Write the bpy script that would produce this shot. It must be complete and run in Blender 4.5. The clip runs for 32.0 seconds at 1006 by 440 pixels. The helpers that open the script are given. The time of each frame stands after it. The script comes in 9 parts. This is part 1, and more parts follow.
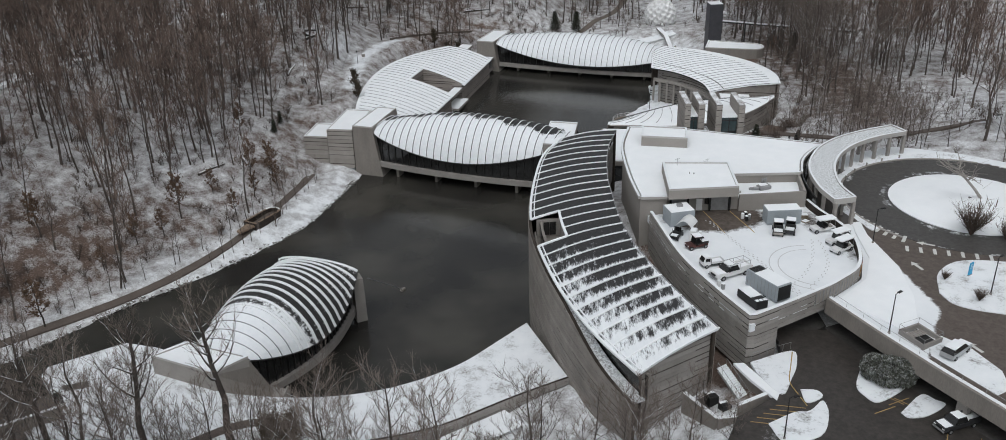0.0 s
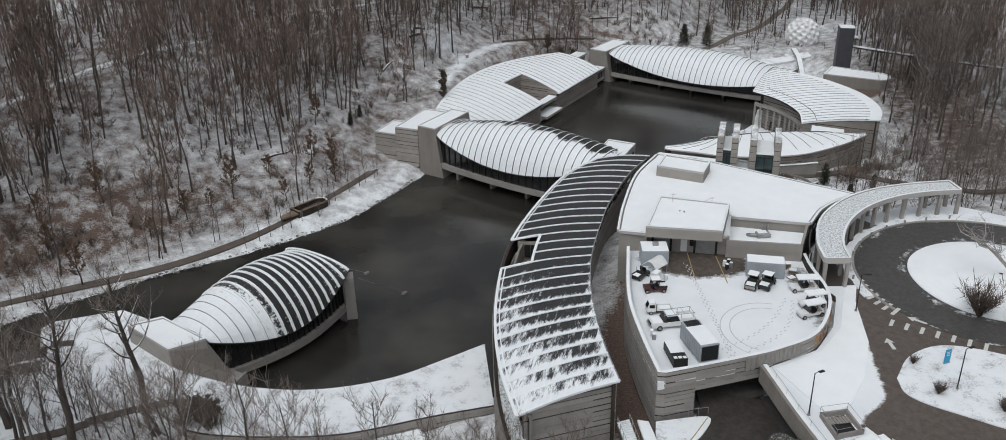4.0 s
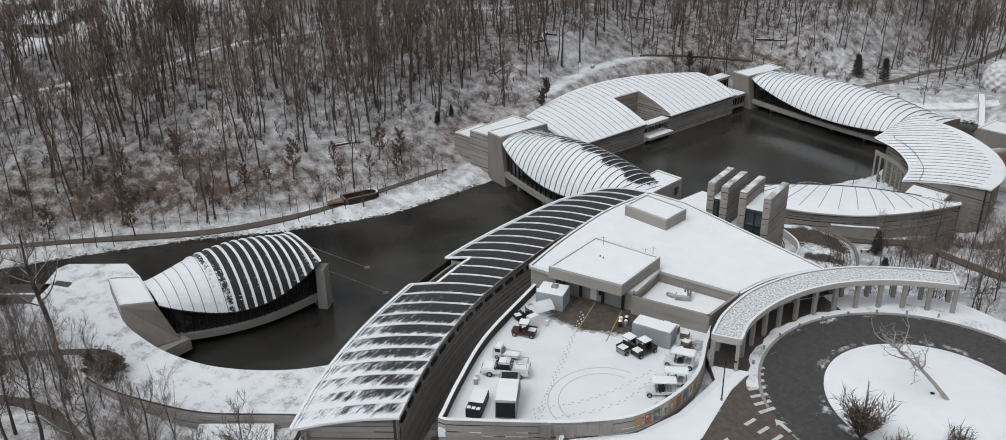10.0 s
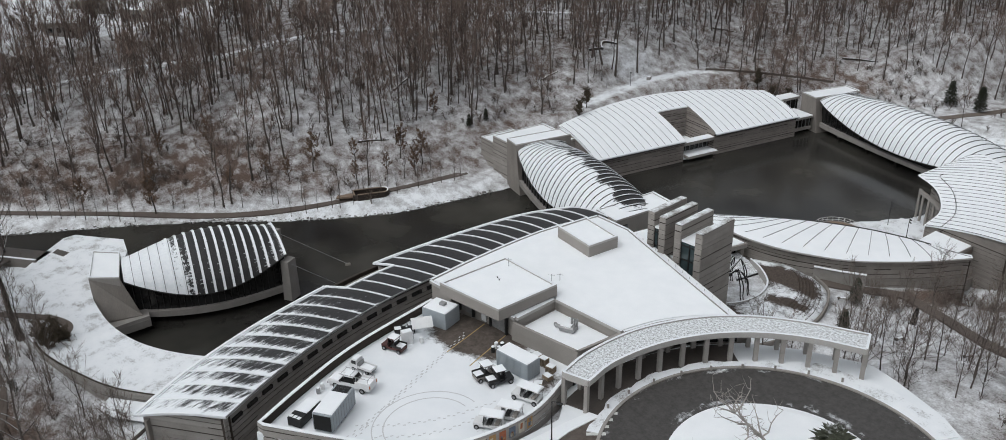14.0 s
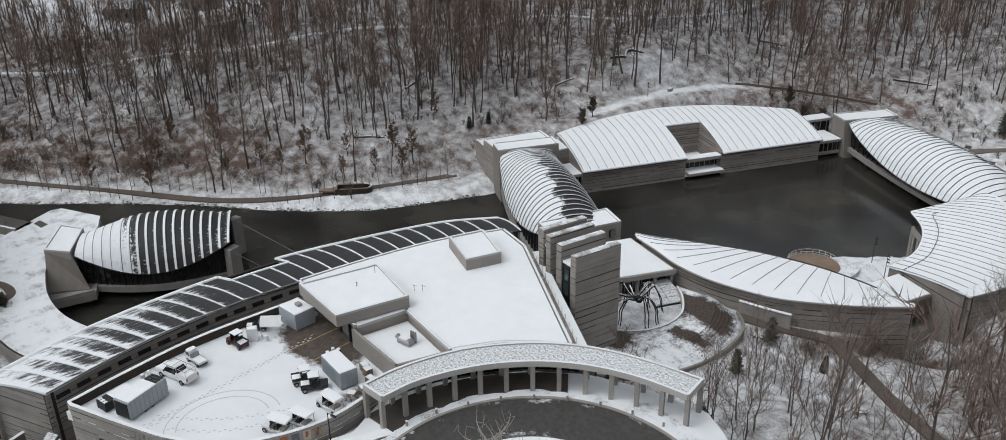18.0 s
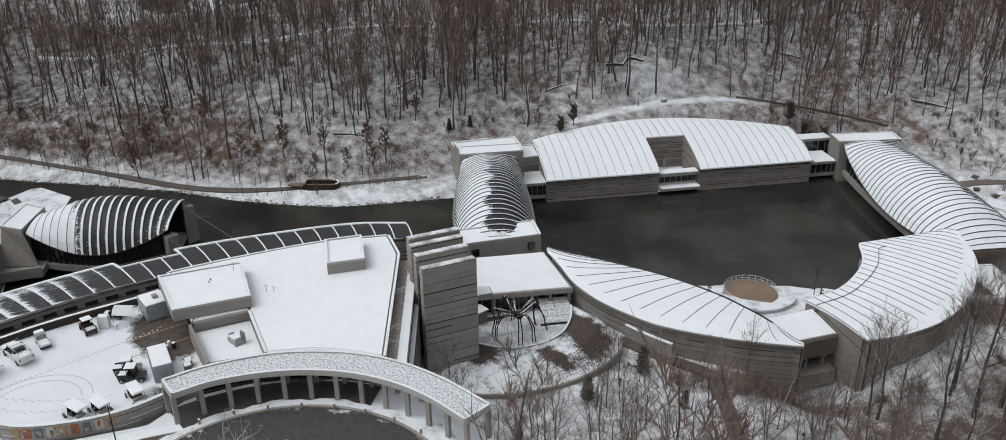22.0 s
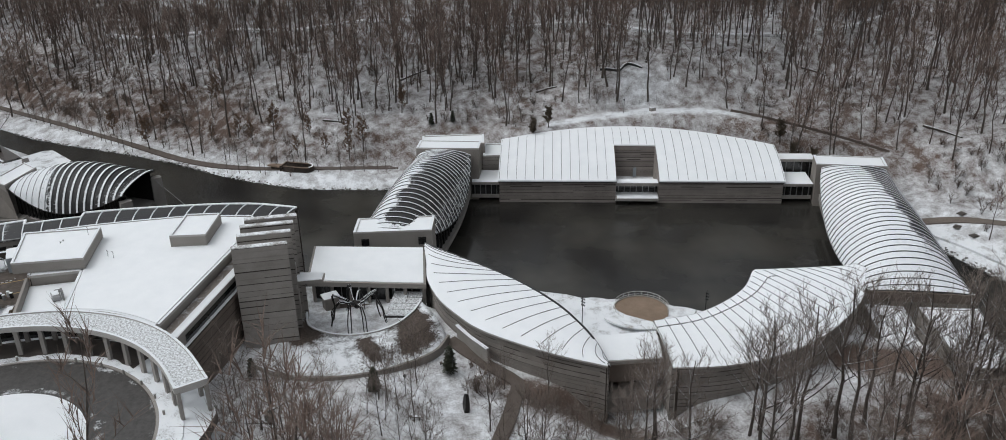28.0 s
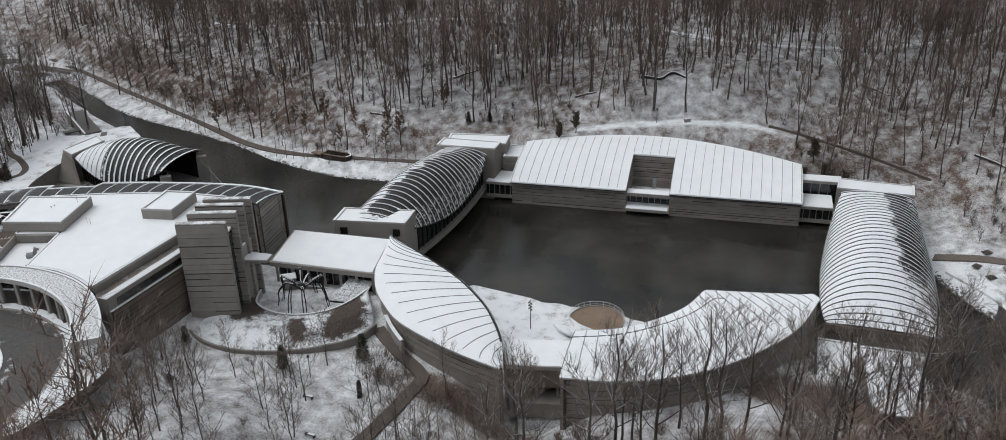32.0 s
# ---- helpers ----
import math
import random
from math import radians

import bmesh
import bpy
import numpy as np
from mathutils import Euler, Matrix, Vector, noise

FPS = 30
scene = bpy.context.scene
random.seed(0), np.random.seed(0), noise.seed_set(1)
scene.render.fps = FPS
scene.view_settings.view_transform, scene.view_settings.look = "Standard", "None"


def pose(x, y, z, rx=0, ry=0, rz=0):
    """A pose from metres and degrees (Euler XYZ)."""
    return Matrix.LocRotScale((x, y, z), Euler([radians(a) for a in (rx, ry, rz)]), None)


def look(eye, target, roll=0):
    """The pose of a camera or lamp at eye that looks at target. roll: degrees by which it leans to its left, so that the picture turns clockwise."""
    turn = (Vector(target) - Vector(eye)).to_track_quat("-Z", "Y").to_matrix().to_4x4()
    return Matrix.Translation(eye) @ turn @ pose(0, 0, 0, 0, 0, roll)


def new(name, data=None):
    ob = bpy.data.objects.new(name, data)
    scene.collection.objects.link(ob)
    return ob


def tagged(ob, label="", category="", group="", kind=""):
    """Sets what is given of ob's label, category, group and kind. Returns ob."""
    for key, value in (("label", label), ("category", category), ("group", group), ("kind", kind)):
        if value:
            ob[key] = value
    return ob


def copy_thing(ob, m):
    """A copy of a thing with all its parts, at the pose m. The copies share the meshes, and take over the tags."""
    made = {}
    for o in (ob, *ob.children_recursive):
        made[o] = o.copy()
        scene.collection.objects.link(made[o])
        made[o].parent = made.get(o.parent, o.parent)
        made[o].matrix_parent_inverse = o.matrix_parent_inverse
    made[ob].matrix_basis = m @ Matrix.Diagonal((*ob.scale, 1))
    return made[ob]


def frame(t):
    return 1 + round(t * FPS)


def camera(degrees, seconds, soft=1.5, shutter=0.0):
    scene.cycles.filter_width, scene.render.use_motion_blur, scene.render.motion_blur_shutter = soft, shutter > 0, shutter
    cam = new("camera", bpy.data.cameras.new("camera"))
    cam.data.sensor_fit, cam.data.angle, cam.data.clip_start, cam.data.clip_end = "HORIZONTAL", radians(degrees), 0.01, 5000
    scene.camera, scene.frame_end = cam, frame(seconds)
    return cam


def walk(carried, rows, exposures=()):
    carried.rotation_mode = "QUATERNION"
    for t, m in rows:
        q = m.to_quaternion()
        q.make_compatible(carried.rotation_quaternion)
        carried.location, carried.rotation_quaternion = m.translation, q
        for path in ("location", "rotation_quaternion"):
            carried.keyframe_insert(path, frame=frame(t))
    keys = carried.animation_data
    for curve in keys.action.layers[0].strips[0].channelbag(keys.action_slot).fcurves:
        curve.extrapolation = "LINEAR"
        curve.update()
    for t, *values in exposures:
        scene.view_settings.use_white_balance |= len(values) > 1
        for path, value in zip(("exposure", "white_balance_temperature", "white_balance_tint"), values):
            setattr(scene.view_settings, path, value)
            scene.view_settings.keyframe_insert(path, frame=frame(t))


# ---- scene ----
cam = camera(57.99, 32.0, soft=0.85)
ROWS = [
    (0.0, 1.307, -0.509, 86.425, 64.914, 1.350, 0.143),
    (0.5, 6.049, 0.038, 86.695, 64.941, 1.280, 2.187),
    (1.0, 10.886, 0.685, 86.804, 64.992, 1.232, 4.133),
    (1.5, 15.753, 1.513, 86.927, 64.944, 1.177, 5.849),
    (2.0, 20.460, 2.534, 87.167, 64.915, 1.122, 7.398),
    (2.5, 25.101, 3.637, 87.361, 64.957, 1.063, 9.013),
    (3.0, 29.709, 4.904, 87.684, 64.972, 1.033, 10.886),
    (3.5, 34.377, 6.226, 87.974, 64.974, 1.020, 12.780),
    (5.5, 52.312, 13.428, 88.814, 65.007, 0.861, 19.955),
    (6.0, 56.705, 15.435, 89.000, 65.006, 0.841, 21.648),
    (6.5, 61.126, 17.624, 89.201, 65.022, 0.864, 23.359),
    (7.0, 65.510, 20.025, 89.404, 65.024, 0.825, 25.014),
    (7.5, 69.763, 22.578, 89.707, 65.019, 0.805, 26.633),
    (8.0, 74.071, 25.208, 89.722, 65.071, 0.821, 28.229),
    (8.5, 78.183, 27.906, 89.736, 65.096, 0.816, 29.764),
    (9.0, 82.225, 30.658, 89.791, 65.132, 0.825, 31.443),
    (9.5, 86.261, 33.513, 89.687, 65.118, 0.802, 33.094),
    (10.0, 90.259, 36.437, 89.582, 65.126, 0.778, 34.716),
    (10.5, 94.157, 39.483, 89.663, 65.115, 0.758, 36.349),
    (11.0, 98.017, 42.728, 89.718, 65.102, 0.736, 37.983),
    (11.5, 101.713, 46.054, 89.874, 65.087, 0.706, 39.479),
    (12.0, 105.274, 49.552, 90.017, 65.041, 0.718, 40.942),
    (12.5, 108.831, 53.318, 90.209, 65.057, 0.755, 42.420),
    (13.0, 112.318, 57.167, 90.500, 65.061, 0.803, 43.907),
    (13.5, 115.768, 61.174, 90.751, 65.061, 0.806, 45.353),
    (14.0, 119.180, 65.324, 90.931, 65.048, 0.843, 46.711),
    (14.5, 122.554, 69.561, 91.070, 65.049, 0.864, 48.019),
    (16.5, 134.911, 86.970, 91.470, 65.043, 0.825, 53.096),
    (17.0, 137.555, 91.260, 91.265, 65.060, 0.797, 54.333),
    (17.5, 140.163, 95.503, 91.187, 65.058, 0.774, 55.632),
    (18.0, 142.737, 99.801, 91.225, 65.063, 0.758, 56.925),
    (18.5, 145.147, 104.172, 91.266, 65.042, 0.748, 58.154),
    (19.0, 147.458, 108.613, 91.381, 65.023, 0.764, 59.316),
    (19.5, 149.639, 113.029, 91.440, 65.033, 0.793, 60.483),
    (20.0, 151.657, 117.544, 91.561, 65.025, 0.782, 61.551),
    (20.5, 153.737, 122.135, 91.613, 65.025, 0.786, 62.577),
    (21.0, 155.880, 126.739, 91.766, 65.008, 0.774, 63.557),
    (21.5, 157.989, 131.391, 91.793, 64.991, 0.817, 64.423),
    (22.0, 160.163, 136.066, 92.094, 64.965, 0.791, 65.394),
    (22.5, 162.305, 140.831, 92.357, 64.939, 0.804, 66.330),
    (23.0, 164.414, 145.531, 92.479, 64.935, 0.802, 67.268),
    (23.5, 166.492, 150.290, 92.647, 64.925, 0.807, 68.233),
    (24.0, 168.508, 154.980, 92.818, 64.929, 0.824, 69.178),
    (24.5, 170.332, 159.489, 92.904, 64.933, 0.798, 70.147),
    (25.0, 172.064, 163.875, 92.947, 64.929, 0.801, 71.159),
    (25.5, 173.700, 168.196, 92.851, 64.928, 0.805, 72.152),
    (27.5, 179.108, 184.839, 92.282, 64.965, 0.856, 76.554),
    (28.0, 180.036, 189.036, 92.289, 64.983, 0.949, 77.720),
    (28.5, 180.971, 193.652, 92.285, 64.999, 1.015, 78.927),
    (29.0, 181.883, 198.404, 92.263, 65.012, 1.086, 80.210),
    (29.5, 182.739, 203.375, 92.256, 65.050, 1.150, 81.569),
    (30.0, 183.672, 208.547, 92.447, 65.045, 1.203, 83.004),
    (30.5, 184.645, 213.714, 92.475, 65.080, 1.253, 84.479),
    (31.0, 185.631, 219.042, 92.617, 65.114, 1.318, 85.976),
    (31.5, 186.598, 224.476, 92.757, 65.152, 1.407, 87.651),
    (32.0, 187.482, 230.015, 92.968, 65.210, 1.508, 89.688),
]
walk(cam, [(t, pose(x, y, z, rx, ry, rz)) for t, x, y, z, rx, ry, rz in ROWS], [(0.0, -0.08, 6230, 8), (6.0, -0.03, 6230, 8), (12.0, 0.0, 6230, 8), (32.0, 0.0, 6230, 8)])

# ---- light ----
world = bpy.data.worlds.new("winter_sky")
scene.world = world
world.use_nodes = True
wt = world.node_tree
sky = wt.nodes.new("ShaderNodeTexSky")
sky.sky_type = "NISHITA"
sky.sun_disc = False
sky.sun_elevation = radians(58)
sky.sun_rotation = radians(200)
sky.air_density, sky.dust_density, sky.ozone_density = 1.0, 4.0, 1.0
grey = wt.nodes.new("ShaderNodeHueSaturation")
grey.inputs["Saturation"].default_value = 0.12
wt.links.new(sky.outputs[0], grey.inputs["Color"])
wt.links.new(grey.outputs[0], wt.nodes["Background"].inputs["Color"])
wt.nodes["Background"].inputs["Strength"].default_value = 0.131
sun_data = bpy.data.lights.new("sun", "SUN")
sun_data.energy, sun_data.angle, sun_data.color = 0.5, radians(60), (1.0, 0.965, 0.93)
sun_lamp = new("sun", sun_data)
sun_lamp.matrix_world = look((36, -40, 172), (0, 60, 0))
scene.view_settings.exposure = 0.0

# ---- materials ----


def node(nt, kind, **inputs):
    n = nt.nodes.new(kind)
    for k, v in inputs.items():
        n.inputs[k.replace("_", " ")].default_value = v
    return n


def ramp(nt, source, stops):
    r = nt.nodes.new("ShaderNodeValToRGB")
    while len(r.color_ramp.elements) < len(stops):
        r.color_ramp.elements.new(0.5)
    for e, (p, c) in zip(r.color_ramp.elements, stops):
        e.position = p
        e.color = (*c, 1) if len(c) == 3 else c
    nt.links.new(source, r.inputs[0])
    return r.outputs[0]


def material(name, low, high, rough=0.8, scale=1.0, fine=12.0, bump=0.2, metal=0.0, contrast=0.25, each=0.0, spec=0.3, stretch=(1, 1, 1)):
    """Two-scale mottled surface from low to high colour; each: how far single pieces differ."""
    m = bpy.data.materials.new(name)
    m.use_nodes = True
    nt = m.node_tree
    b = nt.nodes["Principled BSDF"]
    geo = nt.nodes.new("ShaderNodeNewGeometry")
    mp = nt.nodes.new("ShaderNodeMapping")
    mp.inputs["Scale"].default_value = stretch
    nt.links.new(geo.outputs["Position"], mp.inputs["Vector"])
    big = node(nt, "ShaderNodeTexNoise", Scale=scale, Detail=4.0, Roughness=0.6)
    small = node(nt, "ShaderNodeTexNoise", Scale=fine, Detail=3.0, Roughness=0.6)
    for n in (big, small):
        nt.links.new(mp.outputs[0], n.inputs["Vector"])
    mix = node(nt, "ShaderNodeMath")
    mix.operation = "MULTIPLY_ADD"
    mix.inputs[1].default_value = 0.6
    nt.links.new(big.outputs["Fac"], mix.inputs[0])
    half = node(nt, "ShaderNodeMath")
    half.operation = "MULTIPLY"
    half.inputs[1].default_value = 0.4
    nt.links.new(small.outputs["Fac"], half.inputs[0])
    nt.links.new(half.outputs[0], mix.inputs[2])
    out = ramp(nt, mix.outputs[0], [(0.5 - contrast, low), (0.5 + contrast, high)])
    if each:
        info = nt.nodes.new("ShaderNodeObjectInfo")
        hsv = nt.nodes.new("ShaderNodeHueSaturation")
        span = nt.nodes.new("ShaderNodeMapRange")
        span.inputs["To Min"].default_value, span.inputs["To Max"].default_value = 1 - each, 1 + each
        nt.links.new(info.outputs["Random"], span.inputs["Value"])
        nt.links.new(span.outputs[0], hsv.inputs["Value"])
        nt.links.new(out, hsv.inputs["Color"])
        out = hsv.outputs[0]
    nt.links.new(out, b.inputs["Base Color"])
    b.inputs["Roughness"].default_value = rough
    b.inputs["Metallic"].default_value = metal
    b.inputs["Specular IOR Level"].default_value = spec
    if bump:
        bp = node(nt, "ShaderNodeBump", Strength=bump, Distance=0.05)
        nt.links.new(small.outputs["Fac"], bp.inputs["Height"])
        nt.links.new(bp.outputs[0], b.inputs["Normal"])
    return m


def snow_over(name, low, high, rough=0.6, metal=0.0, cover=0.5, sharp=0.06, scale=0.5, fine=5.0, stretch=(1, 1, 1), bias="", slope=0.0, gain=1.0):
    """Snow lying in drifts over another surface; bias names a mesh attribute that adds to the cover, gain times."""
    m = bpy.data.materials.new(name)
    m.use_nodes = True
    nt = m.node_tree
    b = nt.nodes["Principled BSDF"]
    geo = nt.nodes.new("ShaderNodeNewGeometry")
    mp = nt.nodes.new("ShaderNodeMapping")
    mp.inputs["Scale"].default_value = stretch
    nt.links.new(geo.outputs["Position"], mp.inputs["Vector"])
    big = node(nt, "ShaderNodeTexNoise", Scale=scale, Detail=5.0, Roughness=0.65)
    small = node(nt, "ShaderNodeTexNoise", Scale=fine, Detail=4.0, Roughness=0.7)
    for n in (big, small):
        nt.links.new(mp.outputs[0], n.inputs["Vector"])

    def sums(a, kb, b_):
        s = nt.nodes.new("ShaderNodeMath")
        s.operation = "MULTIPLY_ADD"
        nt.links.new(a, s.inputs[0])
        s.inputs[1].default_value = kb
        if isinstance(b_, float):
            s.inputs[2].default_value = b_
        else:
            nt.links.new(b_, s.inputs[2])
        return s.outputs[0]
    level = sums(big.outputs["Fac"], 1.0, cover - 1.0)
    level = sums(small.outputs["Fac"], 0.6, level)
    if bias:
        at = nt.nodes.new("ShaderNodeAttribute")
        at.attribute_name = bias
        level = sums(at.outputs["Fac"], gain, level)
    if slope:
        sep = nt.nodes.new("ShaderNodeSeparateXYZ")
        nt.links.new(geo.outputs["Normal"], sep.inputs[0])
        level = sums(sep.outputs["Z"], slope, level)
    mask = ramp(nt, level, [(0.5 - sharp, (0, 0, 0)), (0.5 + sharp, (1, 1, 1))])
    under = ramp(nt, small.outputs["Fac"], [(0.3, low), (0.7, high)])
    white = ramp(nt, big.outputs["Fac"], [(0.3, (0.71, 0.735, 0.76)), (0.7, (0.80, 0.815, 0.83))])
    mix = nt.nodes.new("ShaderNodeMix")
    mix.data_type = "RGBA"
    nt.links.new(mask, mix.inputs["Factor"])
    nt.links.new(under, mix.inputs["A"])
    nt.links.new(white, mix.inputs["B"])
    nt.links.new(mix.outputs["Result"], b.inputs["Base Color"])
    r = nt.nodes.new("ShaderNodeMapRange")
    r.inputs["To Min"].default_value, r.inputs["To Max"].default_value = rough, 0.9
    nt.links.new(mask, r.inputs["Value"])
    nt.links.new(r.outputs[0], b.inputs["Roughness"])
    b.inputs["Specular IOR Level"].default_value = 0.25
    if metal:
        k = nt.nodes.new("ShaderNodeMapRange")
        k.inputs["To Min"].default_value, k.inputs["To Max"].default_value = metal, 0.0
        nt.links.new(mask, k.inputs["Value"])
        nt.links.new(k.outputs[0], b.inputs["Metallic"])
    bp = node(nt, "ShaderNodeBump", Strength=0.35, Distance=0.06)
    nt.links.new(level, bp.inputs["Height"])
    nt.links.new(bp.outputs[0], b.inputs["Normal"])
    return m


SNOW = material("snow", (0.765, 0.787, 0.806), (0.862, 0.874, 0.886), 0.9, 0.35, 9, 0.25, contrast=0.25)
FOREST = snow_over("forest_floor", (0.066, 0.046, 0.037), (0.182, 0.132, 0.107), 0.95, 0, 0.695, 0.25, 0.34, 3.4, bias="litter", gain=-1.0)
SLUSH = snow_over("slushy_verge", (0.07, 0.058, 0.05), (0.16, 0.135, 0.118), 0.9, 0, 0.70, 0.2, 0.6, 3.0)
TERRACE = snow_over("snowy_gravel", (0.15, 0.132, 0.116), (0.32, 0.295, 0.27), 0.9, 0, 0.865, 0.13, 0.35, 4.2)
GRAVELROOF = snow_over("gravel_roof", (0.17, 0.17, 0.165), (0.36, 0.36, 0.345), 0.9, 0, 0.74, 0.12, 3.2, 7.0)
CONCRETE = material("concrete", (0.215, 0.200, 0.186), (0.355, 0.332, 0.310), 0.85, 0.35, 7, 0.25, each=0.12)
# Darker CONCRETE: shade and wet of walls facing away are in the colour.
BAND_D = material("darker_concrete_band", (0.17, 0.154, 0.140), (0.31, 0.283, 0.258), 0.85, 0.35, 7, 0.25, each=0.12)
GALLERYBAND = material("gallery_concrete_band", (0.185, 0.162, 0.147), (0.315, 0.282, 0.258), 0.85, 0.35, 7, 0.25, each=0.16)
TOWERBAND = material("pale_tower_band", (0.215, 0.197, 0.180), (0.36, 0.332, 0.306), 0.85, 0.35, 7, 0.25, each=0.10)
CONCRETE_D = material("weathered_concrete", (0.15, 0.136, 0.122), (0.28, 0.255, 0.23), 0.85, 0.3, 6, 0.25, stretch=(1, 1, 0.3))
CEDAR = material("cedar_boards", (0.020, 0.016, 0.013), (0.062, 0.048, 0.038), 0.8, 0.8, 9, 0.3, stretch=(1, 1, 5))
BROWNWALL = material("rusty_brown_concrete", (0.095, 0.075, 0.062), (0.19, 0.155, 0.13), 0.85, 0.3, 6, 0.3, each=0.12)
STUCCO = material("pale_render", (0.235, 0.217, 0.199), (0.33, 0.306, 0.282), 0.9, 0.2, 8, 0.1)
PARAPET = snow_over("white_parapet", (0.36, 0.345, 0.325), (0.47, 0.452, 0.43), 0.85, 0, 0.36, 0.08, 0.3, 8.0, slope=0.62)
ROOFEDGE = snow_over("stained_wall_top", (0.20, 0.183, 0.168), (0.33, 0.305, 0.28), 0.85, 0, 0.74, 0.14, 0.5, 3.0)
WALKWAY = snow_over("stained_walk", (0.22, 0.188, 0.168), (0.34, 0.298, 0.268), 0.85, 0, 0.56, 0.12, 0.4, 2.0)
COPPER = snow_over("dark_copper_roof", (0.024, 0.024, 0.026), (0.055, 0.053, 0.053), 0.55, 0.2, 0.50, 0.10, 0.5, 2.2, stretch=(2.6, 0.55, 1), bias="drift")
SHELL = snow_over("vault_roof", (0.020, 0.020, 0.021), (0.055, 0.053, 0.052), 0.5, 0.2, 0.62, 0.07, 1.3, 4.5, bias="drift")
DARKMETAL = material("dark_metal", (0.018, 0.018, 0.018), (0.05, 0.048, 0.046), 0.5, 1, 9, 0.1, 0.4)
TOWERSKIN = material("dark_tower_cladding", (0.050, 0.050, 0.056), (0.085, 0.085, 0.094), 0.5, 0.6, 9, 0.1, 0.2)
TRAIL_PALE = snow_over("pale_trail", (0.115, 0.095, 0.080), (0.19, 0.16, 0.138), 0.95, 0, 0.26, 0.14, 0.5, 3.0)
SEAM = material("roof_seam", (0.06, 0.06, 0.06), (0.16, 0.16, 0.16), 0.6, 1, 9, 0.1, 0.2)
STEEL = material("galvanised_steel", (0.22, 0.22, 0.22), (0.40, 0.40, 0.40), 0.5, 1, 9, 0.1, 0.5)
ASPHALT = snow_over("wet_asphalt", (0.047, 0.044, 0.042), (0.088, 0.083, 0.079), 0.5, 0, 0.33, 0.12, 0.35, 1.6, bias="litter")
LOTROAD = snow_over("wet_lot_asphalt", (0.030, 0.027, 0.025), (0.068, 0.060, 0.054), 0.35, 0, 0.33, 0.14, 0.18, 1.1, bias="litter")
BROWNROAD = snow_over("brown_paving", (0.075, 0.060, 0.052), (0.13, 0.108, 0.094), 0.6, 0, 0.38, 0.10, 0.15, 1.3, bias="litter")
WETPAVE = material("wet_paving", (0.045, 0.038, 0.034), (0.10, 0.086, 0.076), 0.35, 0.3, 4, 0.2)
TRAIL = material("trail_gravel", (0.075, 0.061, 0.052), (0.15, 0.124, 0.107), 0.95, 0.3, 4, 0.3)
YARD = snow_over("yard_snow", (0.055, 0.045, 0.038), (0.125, 0.103, 0.088), 0.8, 0, 1.05, 0.12, 0.14, 1.2, bias="litter", gain=-1.0)
BARK = material("bark", (0.034, 0.028, 0.025), (0.125, 0.105, 0.092), 0.95, 1.5, 8, 0.4, each=0.25, stretch=(1, 1, 0.3))
TWIG_NEAR = material("pale_twigs", (0.100, 0.081, 0.070), (0.215, 0.178, 0.155), 0.95, 0.2, 4, 0.0, each=0.2)
TWIG = material("twigs", (0.086, 0.062, 0.051), (0.190, 0.142, 0.118), 0.95, 0.2, 4, 0.0, each=0.2)
PALEBARK = material("pale_bark", (0.22, 0.20, 0.18), (0.46, 0.43, 0.40), 0.9, 1.5, 6, 0.3)
RUST = material("dry_oak_leaves", (0.095, 0.058, 0.038), (0.17, 0.112, 0.077), 0.95, 1.2, 9, 0.0)
VERGE = snow_over("slushy_lawn", (0.09, 0.076, 0.064), (0.20, 0.175, 0.152), 0.9, 0, 0.90, 0.14, 0.35, 2.4)
FROSTLEAF = snow_over("frosted_leaves", (0.050, 0.055, 0.042), (0.115, 0.118, 0.096), 0.9, 0, 0.48, 0.25, 1.5, 6.0)
DRYFROND = material("dry_fronds", (0.055, 0.043, 0.030), (0.12, 0.098, 0.072), 0.95, 1.2, 9, 0.0)
EVERGREEN = snow_over("frosted_evergreen", (0.026, 0.029, 0.019), (0.066, 0.069, 0.048), 0.9, 0, 0.46, 0.16, 0.8, 4.0)
SHRUB = material("brown_shrub", (0.060, 0.046, 0.038), (0.140, 0.107, 0.088), 0.95, 0.8, 6, 0.0)
ROCK = snow_over("rock", (0.10, 0.095, 0.09), (0.26, 0.25, 0.235), 0.9, 0, 0.25, 0.08, 0.7, 3.0, slope=0.55)
BLACK = material("black_plastic", (0.010, 0.010, 0.010), (0.025, 0.025, 0.025), 0.5, 1, 9, 0)
RUBBER = material("rubber", (0.012, 0.012, 0.012), (0.03, 0.03, 0.03), 0.85, 1, 9, 0)
WHITEPAINT = material("white_paint", (0.60, 0.60, 0.60), (0.76, 0.76, 0.76), 0.45, 0.6, 9, 0)
GREYPAINT = material("grey_container_paint", (0.27, 0.30, 0.32), (0.38, 0.41, 0.43), 0.55, 0.7, 9, 0.1)
BLUE = material("blue_paint", (0.02, 0.24, 0.45), (0.04, 0.34, 0.58), 0.5, 1, 9, 0)
ORANGE = material("orange_fabric", (0.36, 0.10, 0.04), (0.52, 0.20, 0.09), 0.8, 1, 9, 0)
YELLOW = material("yellow_line", (0.30, 0.205, 0.085), (0.42, 0.30, 0.13), 0.8, 1, 9, 0)
WHITELINE = material("white_line", (0.48, 0.48, 0.46), (0.66, 0.66, 0.64), 0.8, 1, 9, 0)
BRONZE = material("dark_bronze", (0.012, 0.011, 0.010), (0.035, 0.032, 0.030), 0.45, 1, 9, 0.1, 0.5)
SILVER = material("silver_car_paint", (0.38, 0.39, 0.40), (0.50, 0.51, 0.52), 0.35, 1, 9, 0, 0.4)
